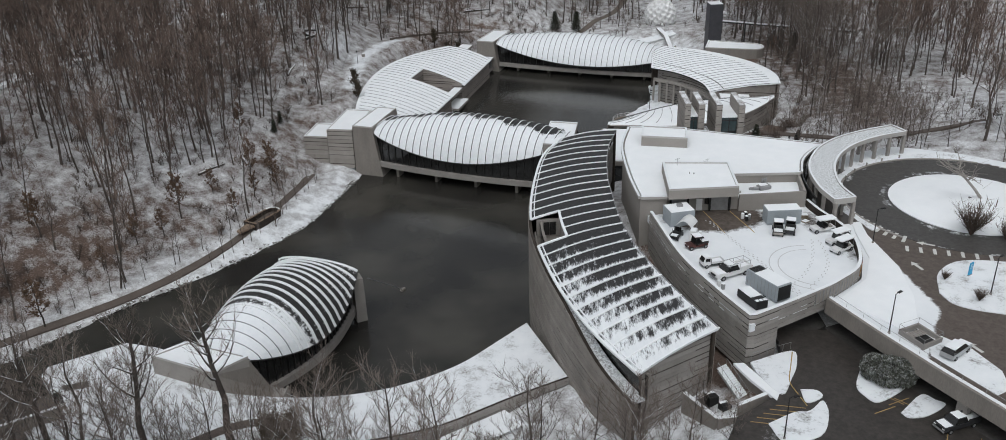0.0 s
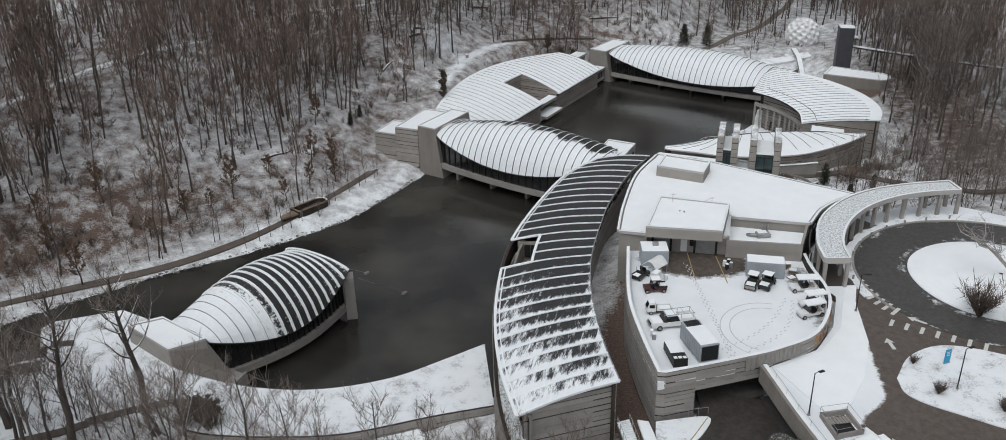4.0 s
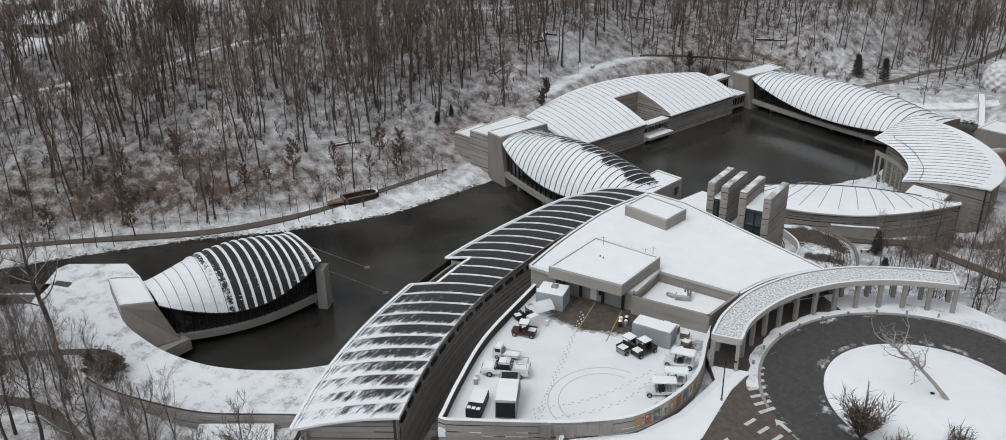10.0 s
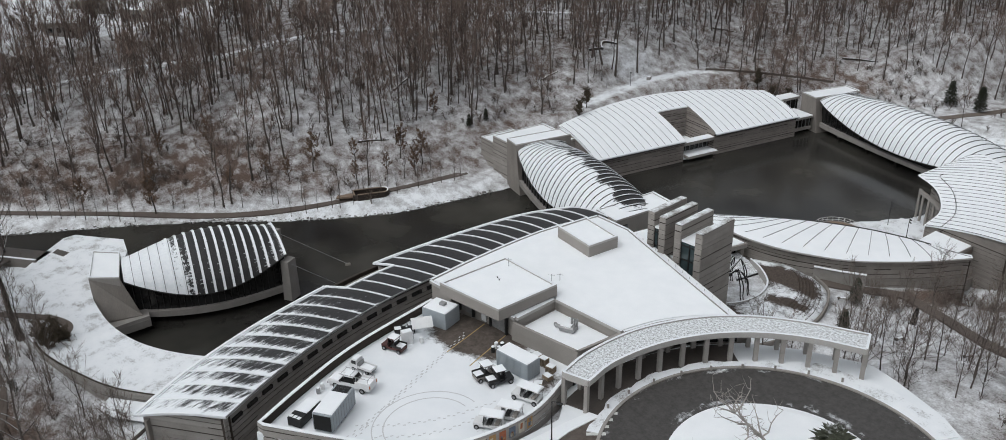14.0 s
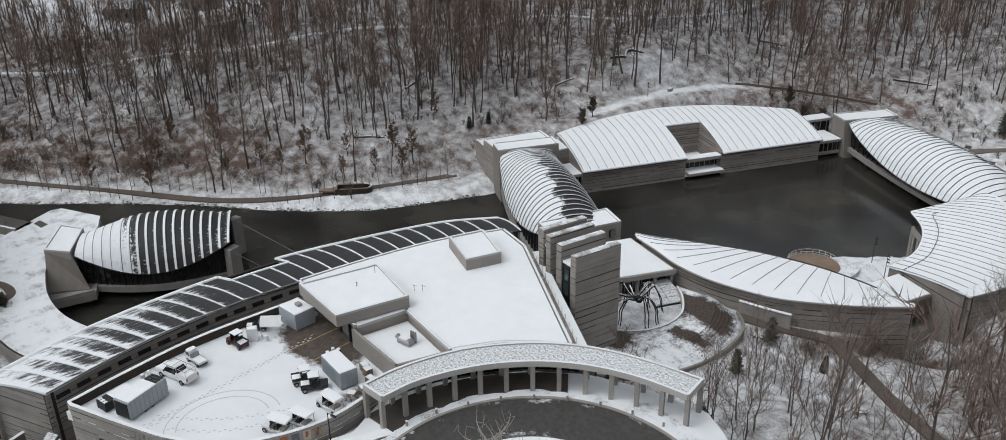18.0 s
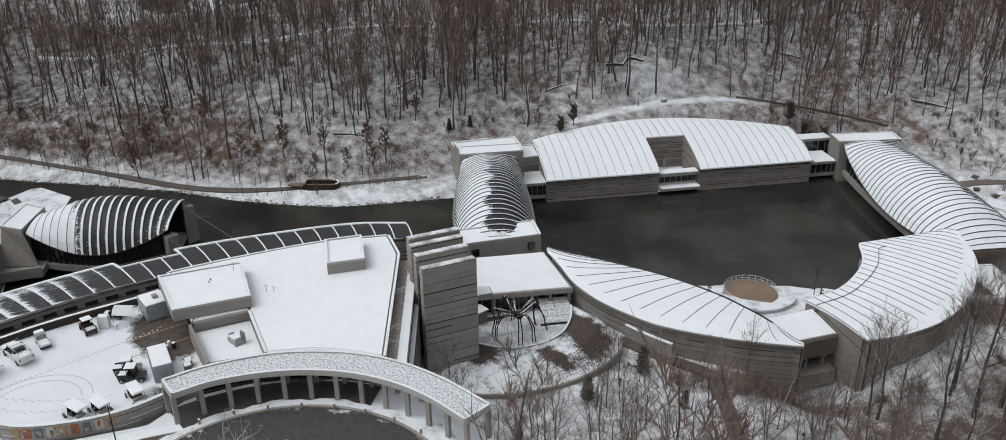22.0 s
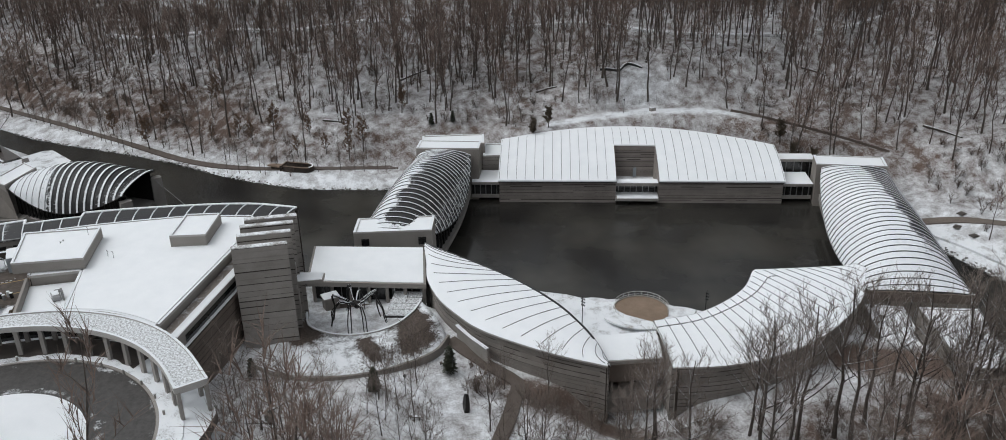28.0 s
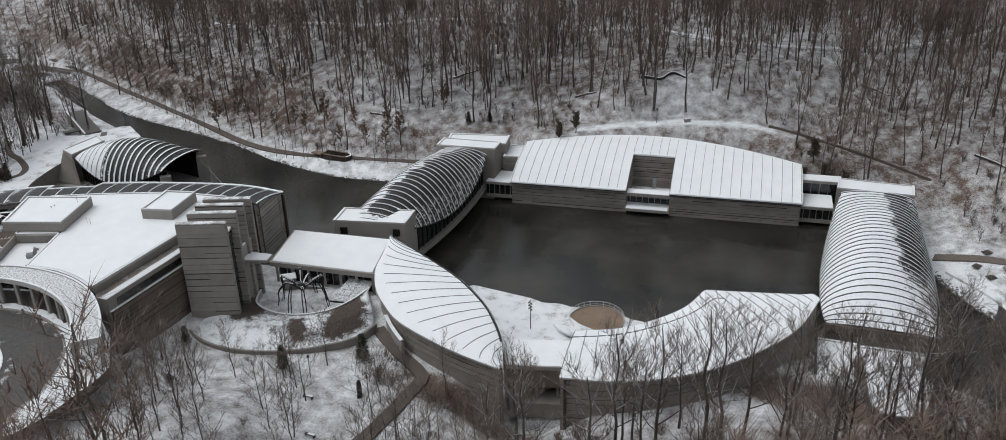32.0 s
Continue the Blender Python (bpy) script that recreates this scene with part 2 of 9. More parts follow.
DARKCAR = material("charcoal_car_paint", (0.03, 0.03, 0.032), (0.06, 0.06, 0.064), 0.35, 1, 9, 0, 0.3)
REDCAR = material("dark_red_paint", (0.055, 0.020, 0.018), (0.10, 0.042, 0.036), 0.4, 1, 9, 0, 0.2)
WOODPALE = material("pallet_wood", (0.20, 0.155, 0.11), (0.34, 0.27, 0.20), 0.9, 1, 9, 0.2)
REDWOOD = material("planked_stage", (0.16, 0.115, 0.08), (0.27, 0.20, 0.15), 0.9, 0.5, 8, 0.2)


def glass_material(name, colour, rough=0.06):
    m = bpy.data.materials.new(name)
    m.use_nodes = True
    nt = m.node_tree
    b = nt.nodes["Principled BSDF"]
    geo = nt.nodes.new("ShaderNodeNewGeometry")
    n = node(nt, "ShaderNodeTexNoise", Scale=0.4, Detail=2.0)
    nt.links.new(geo.outputs["Position"], n.inputs["Vector"])
    dark = tuple(c * 0.55 for c in colour)
    nt.links.new(ramp(nt, n.outputs["Fac"], [(0.35, dark), (0.65, colour)]), b.inputs["Base Color"])
    b.inputs["Roughness"].default_value = rough
    b.inputs["Specular IOR Level"].default_value = 0.6
    return m


GLASS = glass_material("dark_glazing", (0.022, 0.022, 0.022))
GREENGLASS = glass_material("green_tinted_glazing", (0.06, 0.085, 0.09))


def water_material():
    m = bpy.data.materials.new("pond_water")
    m.use_nodes = True
    nt = m.node_tree
    b = nt.nodes["Principled BSDF"]
    geo = nt.nodes.new("ShaderNodeNewGeometry")
    n1 = node(nt, "ShaderNodeTexNoise", Scale=0.05, Detail=3.0)
    n2 = node(nt, "ShaderNodeTexNoise", Scale=1.1, Detail=4.0)
    for n in (n1, n2):
        nt.links.new(geo.outputs["Position"], n.inputs["Vector"])
    nt.links.new(ramp(nt, n1.outputs["Fac"], [(0.35, (0.017, 0.016, 0.015)), (0.7, (0.056, 0.053, 0.045))]), b.inputs["Base Color"])
    b.inputs["Roughness"].default_value = 0.15
    b.inputs["Specular IOR Level"].default_value = 0.27
    bp = node(nt, "ShaderNodeBump", Strength=0.22, Distance=0.06)
    nt.links.new(n2.outputs["Fac"], bp.inputs["Height"])
    nt.links.new(bp.outputs[0], b.inputs["Normal"])
    return m


WATER = water_material()

# ---- mesh helpers ----


class Shape:
    """Vertices and faces collected for one mesh."""

    def __init__(self):
        self.v, self.f = [], []

    def add(self, verts, faces):
        k = len(self.v)
        self.v += [tuple(p) for p in verts]
        self.f += [tuple(i + k for i in q) for q in faces]
        return self

    def box(self, x, y, z, sx, sy, sz, turn=0.0, taper=1.0):
        """A block standing on z, centred on x, y."""
        c, s = math.cos(radians(turn)), math.sin(radians(turn))
        pts = []
        for h, k in ((0, 1), (sz, taper)):
            for a, b in ((-1, -1), (1, -1), (1, 1), (-1, 1)):
                px, py = a * sx / 2 * k, b * sy / 2 * k
                pts.append((x + px * c - py * s, y + px * s + py * c, z + h))
        return self.add(pts, [(3, 2, 1, 0), (4, 5, 6, 7), (0, 1, 5, 4), (1, 2, 6, 5), (2, 3, 7, 6), (3, 0, 4, 7)])

    def bevel_box(self, x, y, z, sx, sy, sz, r=0.05, turn=0.0):
        """A block whose top and bottom edges are chamfered."""
        c, s = math.cos(radians(turn)), math.sin(radians(turn))
        pts = []
        for h, d in ((0, r), (r, 0), (sz - r, 0), (sz, r)):
            for a, b in ((-1, -1), (1, -1), (1, 1), (-1, 1)):
                px, py = a * (sx / 2 - d), b * (sy / 2 - d)
                pts.append((x + px * c - py * s, y + px * s + py * c, z + h))
        fs = [(3, 2, 1, 0), (12, 13, 14, 15)]
        for k in range(3):
            for i in range(4):
                j = (i + 1) % 4
                fs.append((4 * k + i, 4 * k + j, 4 * k + 4 + j, 4 * k + 4 + i))
        return self.add(pts, fs)

    def prism(self, poly, z0, z1):
        """A plan polygon pulled up from z0 to z1 (numbers, or one per corner)."""
        n = len(poly)
        lo = z0 if hasattr(z0, "__len__") else [z0] * n
        hi = z1 if hasattr(z1, "__len__") else [z1] * n
        area = sum(poly[i][0] * poly[(i + 1) % n][1] - poly[(i + 1) % n][0] * poly[i][1] for i in range(n))
        order = list(range(n)) if area > 0 else list(range(n))[::-1]
        pts = [(*poly[i], lo[i]) for i in order] + [(*poly[i], hi[i]) for i in order]
        fs = [tuple(range(n))[::-1], tuple(range(n, 2 * n))]
        fs += [(i, (i + 1) % n, n + (i + 1) % n, n + i) for i in range(n)]
        return self.add(pts, fs)

    def tube(self, pts, radii, sides=6, cap=True):
        """A round bar along points."""
        rings = []
        for i, p in enumerate(pts):
            p = Vector(p)
            d = (Vector(pts[min(i + 1, len(pts) - 1)]) - Vector(pts[max(i - 1, 0)])).normalized()
            a = d.cross(Vector((0.31, 0.17, 0.93)))
            if a.length < 0.05:
                a = d.cross(Vector((1, 0, 0)))
            a.normalize()
            b = d.cross(a)
            r = radii[i] if hasattr(radii, "__len__") else radii
            rings.append([p + (a * math.cos(2 * math.pi * k / sides) + b * math.sin(2 * math.pi * k / sides)) * r for k in range(sides)])
        vs = [q for ring in rings for q in ring]
        fs = []
        for i in range(len(pts) - 1):
            for k in range(sides):
                j = (k + 1) % sides
                fs.append((i * sides + k, i * sides + j, (i + 1) * sides + j, (i + 1) * sides + k))
        if cap:
            fs.append(tuple(range(sides))[::-1])
            fs.append(tuple((len(pts) - 1) * sides + k for k in range(sides)))
        return self.add(vs, fs)

    def ribbon(self, pts, wide, high, up=(0, 0, 1)):
        """A rectangular bar along points: wide across, high upwards."""
        vs, fs = [], []
        up = Vector(up)
        for i, p in enumerate(pts):
            p = Vector(p)
            d = Vector(pts[min(i + 1, len(pts) - 1)]) - Vector(pts[max(i - 1, 0)])
            a = d.cross(up).normalized() * (wide / 2)
            n = a.cross(d).normalized() * high
            vs += [p - a, p + a, p + a + n, p - a + n]
        for i in range(len(pts) - 1):
            for k in range(4):
                j = (k + 1) % 4
                fs.append((4 * i + k, 4 * i + j, 4 * i + 4 + j, 4 * i + 4 + k))
        m = 4 * (len(pts) - 1)
        fs += [(3, 2, 1, 0), (m, m + 1, m + 2, m + 3)]
        return self.add(vs, fs)

    def sheet(self, rows, thick):
        """A grid of points (rows of equal length) made into a plate, thick downwards."""
        n, m = len(rows), len(rows[0])
        top = [tuple(p) for r in rows for p in r]
        low = [(p[0], p[1], p[2] - thick) for p in top]
        fs, k = [], n * m
        for i in range(n - 1):
            for j in range(m - 1):
                a, b, c, d = i * m + j, i * m + j + 1, (i + 1) * m + j + 1, (i + 1) * m + j
                fs.append((a, b, c, d))
                fs.append((k + d, k + c, k + b, k + a))
        edge = [i * m for i in range(n)] + [(n - 1) * m + j for j in range(1, m)] + [i * m + m - 1 for i in range(n - 2, -1, -1)] + [j for j in range(m - 2, 0, -1)]
        for i in range(len(edge)):
            a, b = edge[i], edge[(i + 1) % len(edge)]
            fs.append((a, b, k + b, k + a))
        return self.add(top + low, fs)

    def mesh(self, name, mat, smooth=False):
        me = bpy.data.meshes.new(name)
        me.from_pydata([tuple(p) for p in self.v], [], self.f)
        me.materials.append(mat)
        if smooth:
            me.shade_smooth()
        me.update()
        return me


def part(name, shape, mat, parent=None, label="", smooth=False):
    ob = new(name, shape.mesh(name, mat, smooth) if isinstance(shape, Shape) else shape)
    if parent is not None:
        ob.parent = parent
    if label:
        ob["label"] = label
    return ob


def thing(name, label, category, at=(0, 0, 0), turn=0.0, group="", kind=""):
    ob = new(name)
    ob.matrix_basis = pose(*at, 0, 0, turn)
    ob.empty_display_size = 0.2
    return tagged(ob, label, category, group, kind)


def smooth_line(pts, n=8):
    """A rounded line through points (2D or 3D)."""
    p = [np.array(q, float) for q in pts]
    p = [2 * p[0] - p[1]] + p + [2 * p[-1] - p[-2]]
    out = []
    for i in range(1, len(p) - 2):
        for k in range(n):
            t = k / n
            out.append(0.5 * (2 * p[i] + (p[i + 1] - p[i - 1]) * t + (2 * p[i - 1] - 5 * p[i] + 4 * p[i + 1] - p[i + 2]) * t * t + (3 * p[i] - p[i - 1] - 3 * p[i + 1] + p[i + 2]) * t ** 3))
    out.append(p[-2])
    return out


def resample(pts, n):
    """n + 1 points evenly along a line."""
    p = np.array(pts, float)
    d = np.concatenate([[0], np.cumsum(np.linalg.norm(np.diff(p, axis=0), axis=1))])
    s = np.linspace(0, d[-1], n + 1)
    return [tuple(q) for q in np.stack([np.interp(s, d, p[:, k]) for k in range(p.shape[1])], 1)]


def offset_line(pts, off):
    """A plan line shifted to its left by off."""
    p = np.array(pts, float)[:, :2]
    d = np.gradient(p, axis=0)
    d /= np.linalg.norm(d, axis=1)[:, None]
    return [tuple(q) for q in p + np.stack([-d[:, 1], d[:, 0]], 1) * off]


def wall_strip(line, z0, z1, thick):
    """An upright wall along a plan line, thick to its left; z0, z1: numbers or one per point."""
    back = offset_line(line, thick)
    n = len(line)
    lo = z0 if hasattr(z0, "__len__") else [z0] * n
    hi = z1 if hasattr(z1, "__len__") else [z1] * n
    s = Shape()
    vs = []
    for i in range(n):
        (x, y), (bx, by) = line[i][:2], back[i]
        vs += [(x, y, lo[i]), (bx, by, lo[i]), (bx, by, hi[i]), (x, y, hi[i])]
    fs = []
    for i in range(n - 1):
        for k in range(4):
            j = (k + 1) % 4
            fs.append((4 * i + j, 4 * i + k, 4 * i + 4 + k, 4 * i + 4 + j))
    m = 4 * (n - 1)
    fs += [(0, 1, 2, 3), (m + 3, m + 2, m + 1, m)]
    return s.add(vs, fs)


def banded_wall(parent, line, z0, z1, thick=0.5, band=0.64, gap=0.16, mat=None, seed=1, ends=0.0):
    """A wall of cast concrete bands with recessed cedar strips between; the bands stand proud on the right of the line."""
    rnd = random.Random(seed)
    line = [tuple(p[:2]) for p in line]
    n = len(line)
    hi = list(z1) if hasattr(z1, "__len__") else [z1] * n
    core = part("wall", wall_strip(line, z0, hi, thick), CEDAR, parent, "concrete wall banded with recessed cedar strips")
    face = offset_line(line, -0.07)
    z = z0
    fill = Shape()
    inset = offset_line(line, -0.035)
    while z < max(hi) - 0.05:
        h = band * rnd.choice((0.7, 0.9, 1.0, 1.0, 1.25))
        g = gap * rnd.choice((0.5, 0.8, 1.0, 1.3))
        lo = [min(z, t - 0.02) for t in hi]
        up = [min(z + h, t) for t in hi]
        part("concrete_band", wall_strip(face, lo, up, 0.09), mat or CONCRETE, core)
        i = 0
        while i < n - 1:
            j = min(n - 1, i + rnd.choice((1, 1, 2, 3)))
            if rnd.random() < 0.22 and min(hi[i:j + 1]) > z + h + g:
                fill.add(*(lambda w: (w.v, w.f))(wall_strip(inset[i:j + 1], z + h - 0.01, z + h + g + 0.01, 0.05)))
            i = j
        z += h + g
    if fill.v:
        part("concrete_infill", fill, mat or CONCRETE, core)["kind"] = "stuff"
    return core


# ---- the lie of the land ----
def smoothstep(a, b, x):
    t = np.clip((x - a) / (b - a), 0, 1)
    return t * t * (3 - 2 * t)


WEST_SHORE = smooth_line([(-200, 12), (-159.7, 52.6), (-134, 78), (-107, 102), (-84.5, 133.5), (-72.5, 148.5), (-57, 165.5), (-46, 182), (-41, 198), (-37.5, 212)], 4)
POND = WEST_SHORE + [np.array(p, float) for p in (
    (-36, 228), (-29, 232), (-12, 300), (-4, 316), (12, 317.6), (22, 319.5), (31, 320.8), (40, 323.5), (51, 327), (60, 328), (66, 312), (58, 303), (57, 287), (46, 284), (44, 268), (40, 262),
    (32, 251), (28, 241), (24, 230), (20.5, 222), (22, 206), (12, 200), (12, 184), (7, 172), (5.5, 158), (4.5, 134), (6, 122), (-2, 122), (-7.6, 116.2),
    (-14.4, 111.8), (-21.7, 109.2), (-30.5, 108.4), (-40, 109.6), (-48, 111.5), (-60, 118), (-71, 118), (-80, 112), (-92, 104), (-105, 92), (-131, 70), (-153, 52), (-194, 8))]


def signed_distance(x, y, poly):
    """Distance to a polygon, negative inside."""
    x, y = np.asarray(x, float), np.asarray(y, float)
    best = np.full(x.shape, 1e9)
    inside = np.zeros(x.shape, bool)
    for i in range(len(poly)):
        (ax, ay), (bx, by) = poly[i - 1], poly[i]
        ex, ey = bx - ax, by - ay
        t = np.clip(((x - ax) * ex + (y - ay) * ey) / (ex * ex + ey * ey), 0, 1)
        best = np.minimum(best, np.hypot(x - ax - t * ex, y - ay - t * ey))
        if ay != by:
            inside ^= ((ay > y) != (by > y)) & (x < ex * (y - ay) / ey + ax)
    return np.where(inside, -best, best)


# ground levels on the built side: x, y, height
LEVELS = np.array([
    (20, 340, 3.6), (62, 325, 6), (28, 350, 3), (45, 385, 3), (61, 368, 2.5), (56, 420, 4), (90, 372, 7), (120, 330, 16), (150, 420, 28), (0, 420, 22), (60, 300, 7), (70, 270, 7), (82, 240, 7.5), (79, 279, 8.6), (85, 286, 9.0), (78, 297, 8.2), (70, 206, 9.4), (64, 214, 8.0), (72, 212, 8.6), (79, 209, 9.4), (90, 203, 10.9), (84, 214, 8.8),
    (100, 199, 14), (105, 190, 19.5), (85, 185, 17.5), (60, 182, 10), (120, 150, 20), (85, 150, 19.6), (62, 130, 19.4), (40, 150, 18), (24, 190, 8.5), (50, 98, 14.5),
    (36, 92, 14.5), (14, 88, 10), (-10, 92, 3.5), (1, 95, 4.5), (-24, 91, 6.6), (-35, 94, 7.2), (-36, 87, 7.1), (-50, 90, 7.1), (-60, 98, 6.9), (-68, 101, 6.9), (-74, 97, 6.9), (-68, 104, 6.4), (-50, 78, 7.2), (-26, 82, 6.8), (-90, 80, 4.5), (-130, 40, 5), (60, 60, 14), (0, 40, 8)], float)


TRAIL_LINE = smooth_line([(-190, 30), (-150, 70), (-126, 93), (-106, 113), (-84.5, 135), (-68, 152.5), (-57.5, 168), (-51, 185), (-47.4, 200), (-46, 208)], 6)
TRAIL_LINE = offset_line(TRAIL_LINE, 2.8)
TRAIL_PTS = resample([p[:2] for p in TRAIL_LINE], 110)
TERRACE_POOL = [(20, 222), (27, 235), (31, 240), (40, 250), (41, 256), (42, 264), (50, 263), (56, 255), (59, 240), (67, 236), (67, 231), (58, 227), (48, 223), (40, 217), (31, 209), (24, 206)]


# level walk behind the straight gallery: x, y, height
UPPER_WALK = smooth_line([(-50, 238, 10.4), (-45.6, 247, 11.6), (-44.6, 254, 12.3), (-45.3, 262, 12.8), (-45.4, 270.6, 13.1), (-44.6, 278.5, 13.3), (-41.5, 289, 13.5), (-37.4, 298, 13.3), (-29, 310, 11.6), (-20, 321, 9.6), (-11.6, 330, 7.6)], 4)


def ground_z(x, y):
    x, y = np.asarray(x, float), np.asarray(y, float)
    d = signed_distance(x, y, POND)
    # wooded hill beyond the pond
    roll = 1.8 * np.sin(x * 0.045 + 1.3) * np.sin(y * 0.038) + 1.0 * np.sin(x * 0.11 + y * 0.07)
    dd = np.clip(d, 0, None)
    hill = 0.35 + 1.25 * smoothstep(0.0, 5.0, dd) + 0.35 * smoothstep(5, 11, dd) + 0.60 * np.clip(dd - 10, 0, 16) + 0.24 * np.clip(dd - 26, 0, 55) + 0.05 * np.clip(dd - 81, 0, 400) + roll * smoothstep(10, 40, dd)
    # built side
    w = 1.0 / ((x[..., None] - LEVELS[:, 0]) ** 2 + (y[..., None] - LEVELS[:, 1]) ** 2 + 40.0) ** 1.6
    field = (w * LEVELS[:, 2]).sum(-1) / w.sum(-1)
    east = 0.2 + (field - 0.2) * smoothstep(-1, 14, dd) + 0.25 * roll * smoothstep(10, 40, dd)
    side = smoothstep(-14, 14, x - (-76 + (y - 100) / 2.9))
    # slope and level walk above the straight gallery
    hill = hill + 4.5 * np.exp(-((x + 64) / 17) ** 2 - ((y - 273) / 34) ** 2)
    wsum, wz, best = np.zeros(x.shape), np.zeros(x.shape), np.full(x.shape, 1e9)
    for qx, qy, qz in UPPER_WALK:
        r2 = (x - qx) ** 2 + (y - qy) ** 2
        best = np.minimum(best, r2)
        wsum, wz = wsum + 1 / (r2 + 4) ** 2, wz + qz / (r2 + 4) ** 2
    keep = smoothstep(9.5, 2.6, np.sqrt(best))
    hill = hill * (1 - keep) + wz / wsum * keep
    low = signed_distance(x, y, TERRACE_POOL)
    east = east - 4.2 * np.exp(-(((x - 74) / 6.5) ** 2 + ((y - 231) / 8.5) ** 2) ** 1.5)
    east = east * smoothstep(0, 9, low) + 0.3 * (1 - smoothstep(0, 9, low))
    z = hill * (1 - side) + east * side
    near = np.full(x.shape, 1e9)
    for qx, qy in TRAIL_PTS:
        near = np.minimum(near, (x - qx) ** 2 + (y - qy) ** 2)
    z = z - 0.22 * smoothstep(2.8, 1.4, np.sqrt(near)) * (d > 0)
    bed = -1.2 * smoothstep(0, 3, -d)
    return np.where(d < 0, bed - 0.15, z)


def gz(x, y):
    return float(ground_z(np.array([x]), np.array([y]))[0])


def axis_steps(lo, hi, near_lo, near_hi, fine, coarse):
    a = list(np.arange(lo, near_lo, coarse)) + list(np.arange(near_lo, near_hi, fine)) + list(np.arange(near_hi, hi + coarse, coarse))
    return np.array(a)


gx = axis_steps(-700, 600, -190, 130, 2.0, 12.0)
gy = axis_steps(-300, 900, 60, 370, 2.0, 12.0)
GX, GY = np.meshgrid(gx, gy)
GZ = ground_z(GX, GY)
nx, ny = len(gx), len(gy)
ground_mesh = bpy.data.meshes.new("ground")
idx = np.arange(nx * ny).reshape(ny, nx)
quads = np.stack([idx[:-1, :-1], idx[:-1, 1:], idx[1:, 1:], idx[1:, :-1]], -1).reshape(-1, 4)
ground_mesh.from_pydata(np.stack([GX, GY, GZ], -1).reshape(-1, 3).tolist(), [], quads.tolist())
ground_mesh.materials.append(FOREST)
ground_mesh.shade_smooth()
GD = signed_distance(GX, GY, POND)
EAST = smoothstep(-14, 14, GX - (-76 + (GY - 100) / 2.9))
litter = (0.05 * smoothstep(9, 15, GD) - 0.03 * smoothstep(60, 95, GD) - 0.07 * EAST * smoothstep(290, 250, GY) * smoothstep(98, 84, GX) - 0.06 * EAST
          + 0.06 * smoothstep(10, 16, GD) * smoothstep(50, 25, GD) * (1 - EAST) * smoothstep(190, 160, GY)
          + 0.28 * EAST * np.exp(-(((GX - 92) / 16) ** 2 + ((GY - 266) / 55) ** 2) ** 2) + 0.24 * np.exp(-(((GX + 8) / 18) ** 2 + ((GY - 86) / 10) ** 2) ** 2)
          + 0.07 * np.sin(GX * 0.06) * np.sin(GY * 0.05 + 1) - 0.12 * smoothstep(8, 4, GD) + 0.07 * smoothstep(9, 12, GD) * smoothstep(30, 20, GD) * (1 - EAST)
          + 0.42 * np.exp(-(((GX - 71 - 0.55 * (GY - 224)) / 4.5) ** 2 + ((GY - 222) / 13) ** 2) ** 2)
          - 0.22 * np.exp(-(((GX + 58) / 14) ** 2 + ((GY - 101) / 12) ** 2) ** 2) + 0.6 * np.exp(-(((GX - 28.5 + 0.16 * (GY - 118)) / 4.5) ** 2 + ((GY - 118) / 20) ** 2) ** 2))
clear = np.exp(-(((GX + 54) / 6.5) ** 2 + ((GY - 279) / 9.5) ** 2) ** 2)
way = np.full(GX.shape, 1e9)
for qx, qy, qz in UPPER_WALK[6:29]:
    way = np.minimum(way, np.hypot(GX - qx, GY - qy))
clear = np.maximum(clear, smoothstep(3.0, 1.3, way))
scree = smoothstep(1.0, 3.5, way) * smoothstep(13, 9, way) * (GX > -45) * (GY > 240) * (GY < 315)
field = smoothstep(-168, -182, GX) * smoothstep(120, 145, GY)
litter = litter - np.where(way < 3.4, 0.32, 0.16) * clear - 0.02 * scree - 0.25 * field
lawn = np.exp(-(((GX - 72) / 13) ** 2 + ((GY - 204) / 15) ** 2) ** 2)
litter = litter - 0.06 * lawn + 0.42 * np.exp(-(((GX - 71.5 - 0.55 * (GY - 276)) / 5.0) ** 2 + ((GY - 276) / 15) ** 2) ** 2) + 0.03 * smoothstep(-80, -95, GX) * smoothstep(160, 140, GY) * smoothstep(10, 16, GD)
la = ground_mesh.attributes.new("litter", "FLOAT", "POINT")
la.data.foreach_set("value", litter.reshape(-1).astype(np.float32))
ground = tagged(new("ground", ground_mesh), "snow-dusted woodland ground with brown leaf litter", "ground", kind="structure")

wx0, wx1, wy0, wy1 = -210, 80, 0, 340
water = part("water", Shape().add([(wx0, wy0, 0), (wx1, wy0, 0), (wx1, wy1, 0), (wx0, wy1, 0)], [(0, 1, 2, 3)]), WATER)
tagged(water, "still dark pond water with faint ripples", "water", kind="structure")


def on_ground(line, wide, lift, name, mat, label, category, rows=3, attr=None):
    """A flat way of even width laid over the ground."""
    line = [tuple(p[:2]) for p in line]
    cols = [offset_line(line, wide * (k / (rows - 1) - 0.5)) for k in range(rows)]
    pts = []
    for i in range(len(line)):
        mid = gz(*cols[rows // 2][i])
        pts.append([(cols[k][i][0], cols[k][i][1], 0.5 * (gz(*cols[k][i]) + mid) + lift) for k in range(rows)])
    ob = part(name, Shape().sheet(pts[::-1], 0.5), mat, None)
    return tagged(ob, label, category, kind="structure")


# ---- ways and paved ground ----
trail_line = TRAIL_LINE
trail = on_ground(trail_line, 1.9, 0.20, "trail", TRAIL, "brown gravel woodland trail along the pond bank", "path")

PAD = 20.3


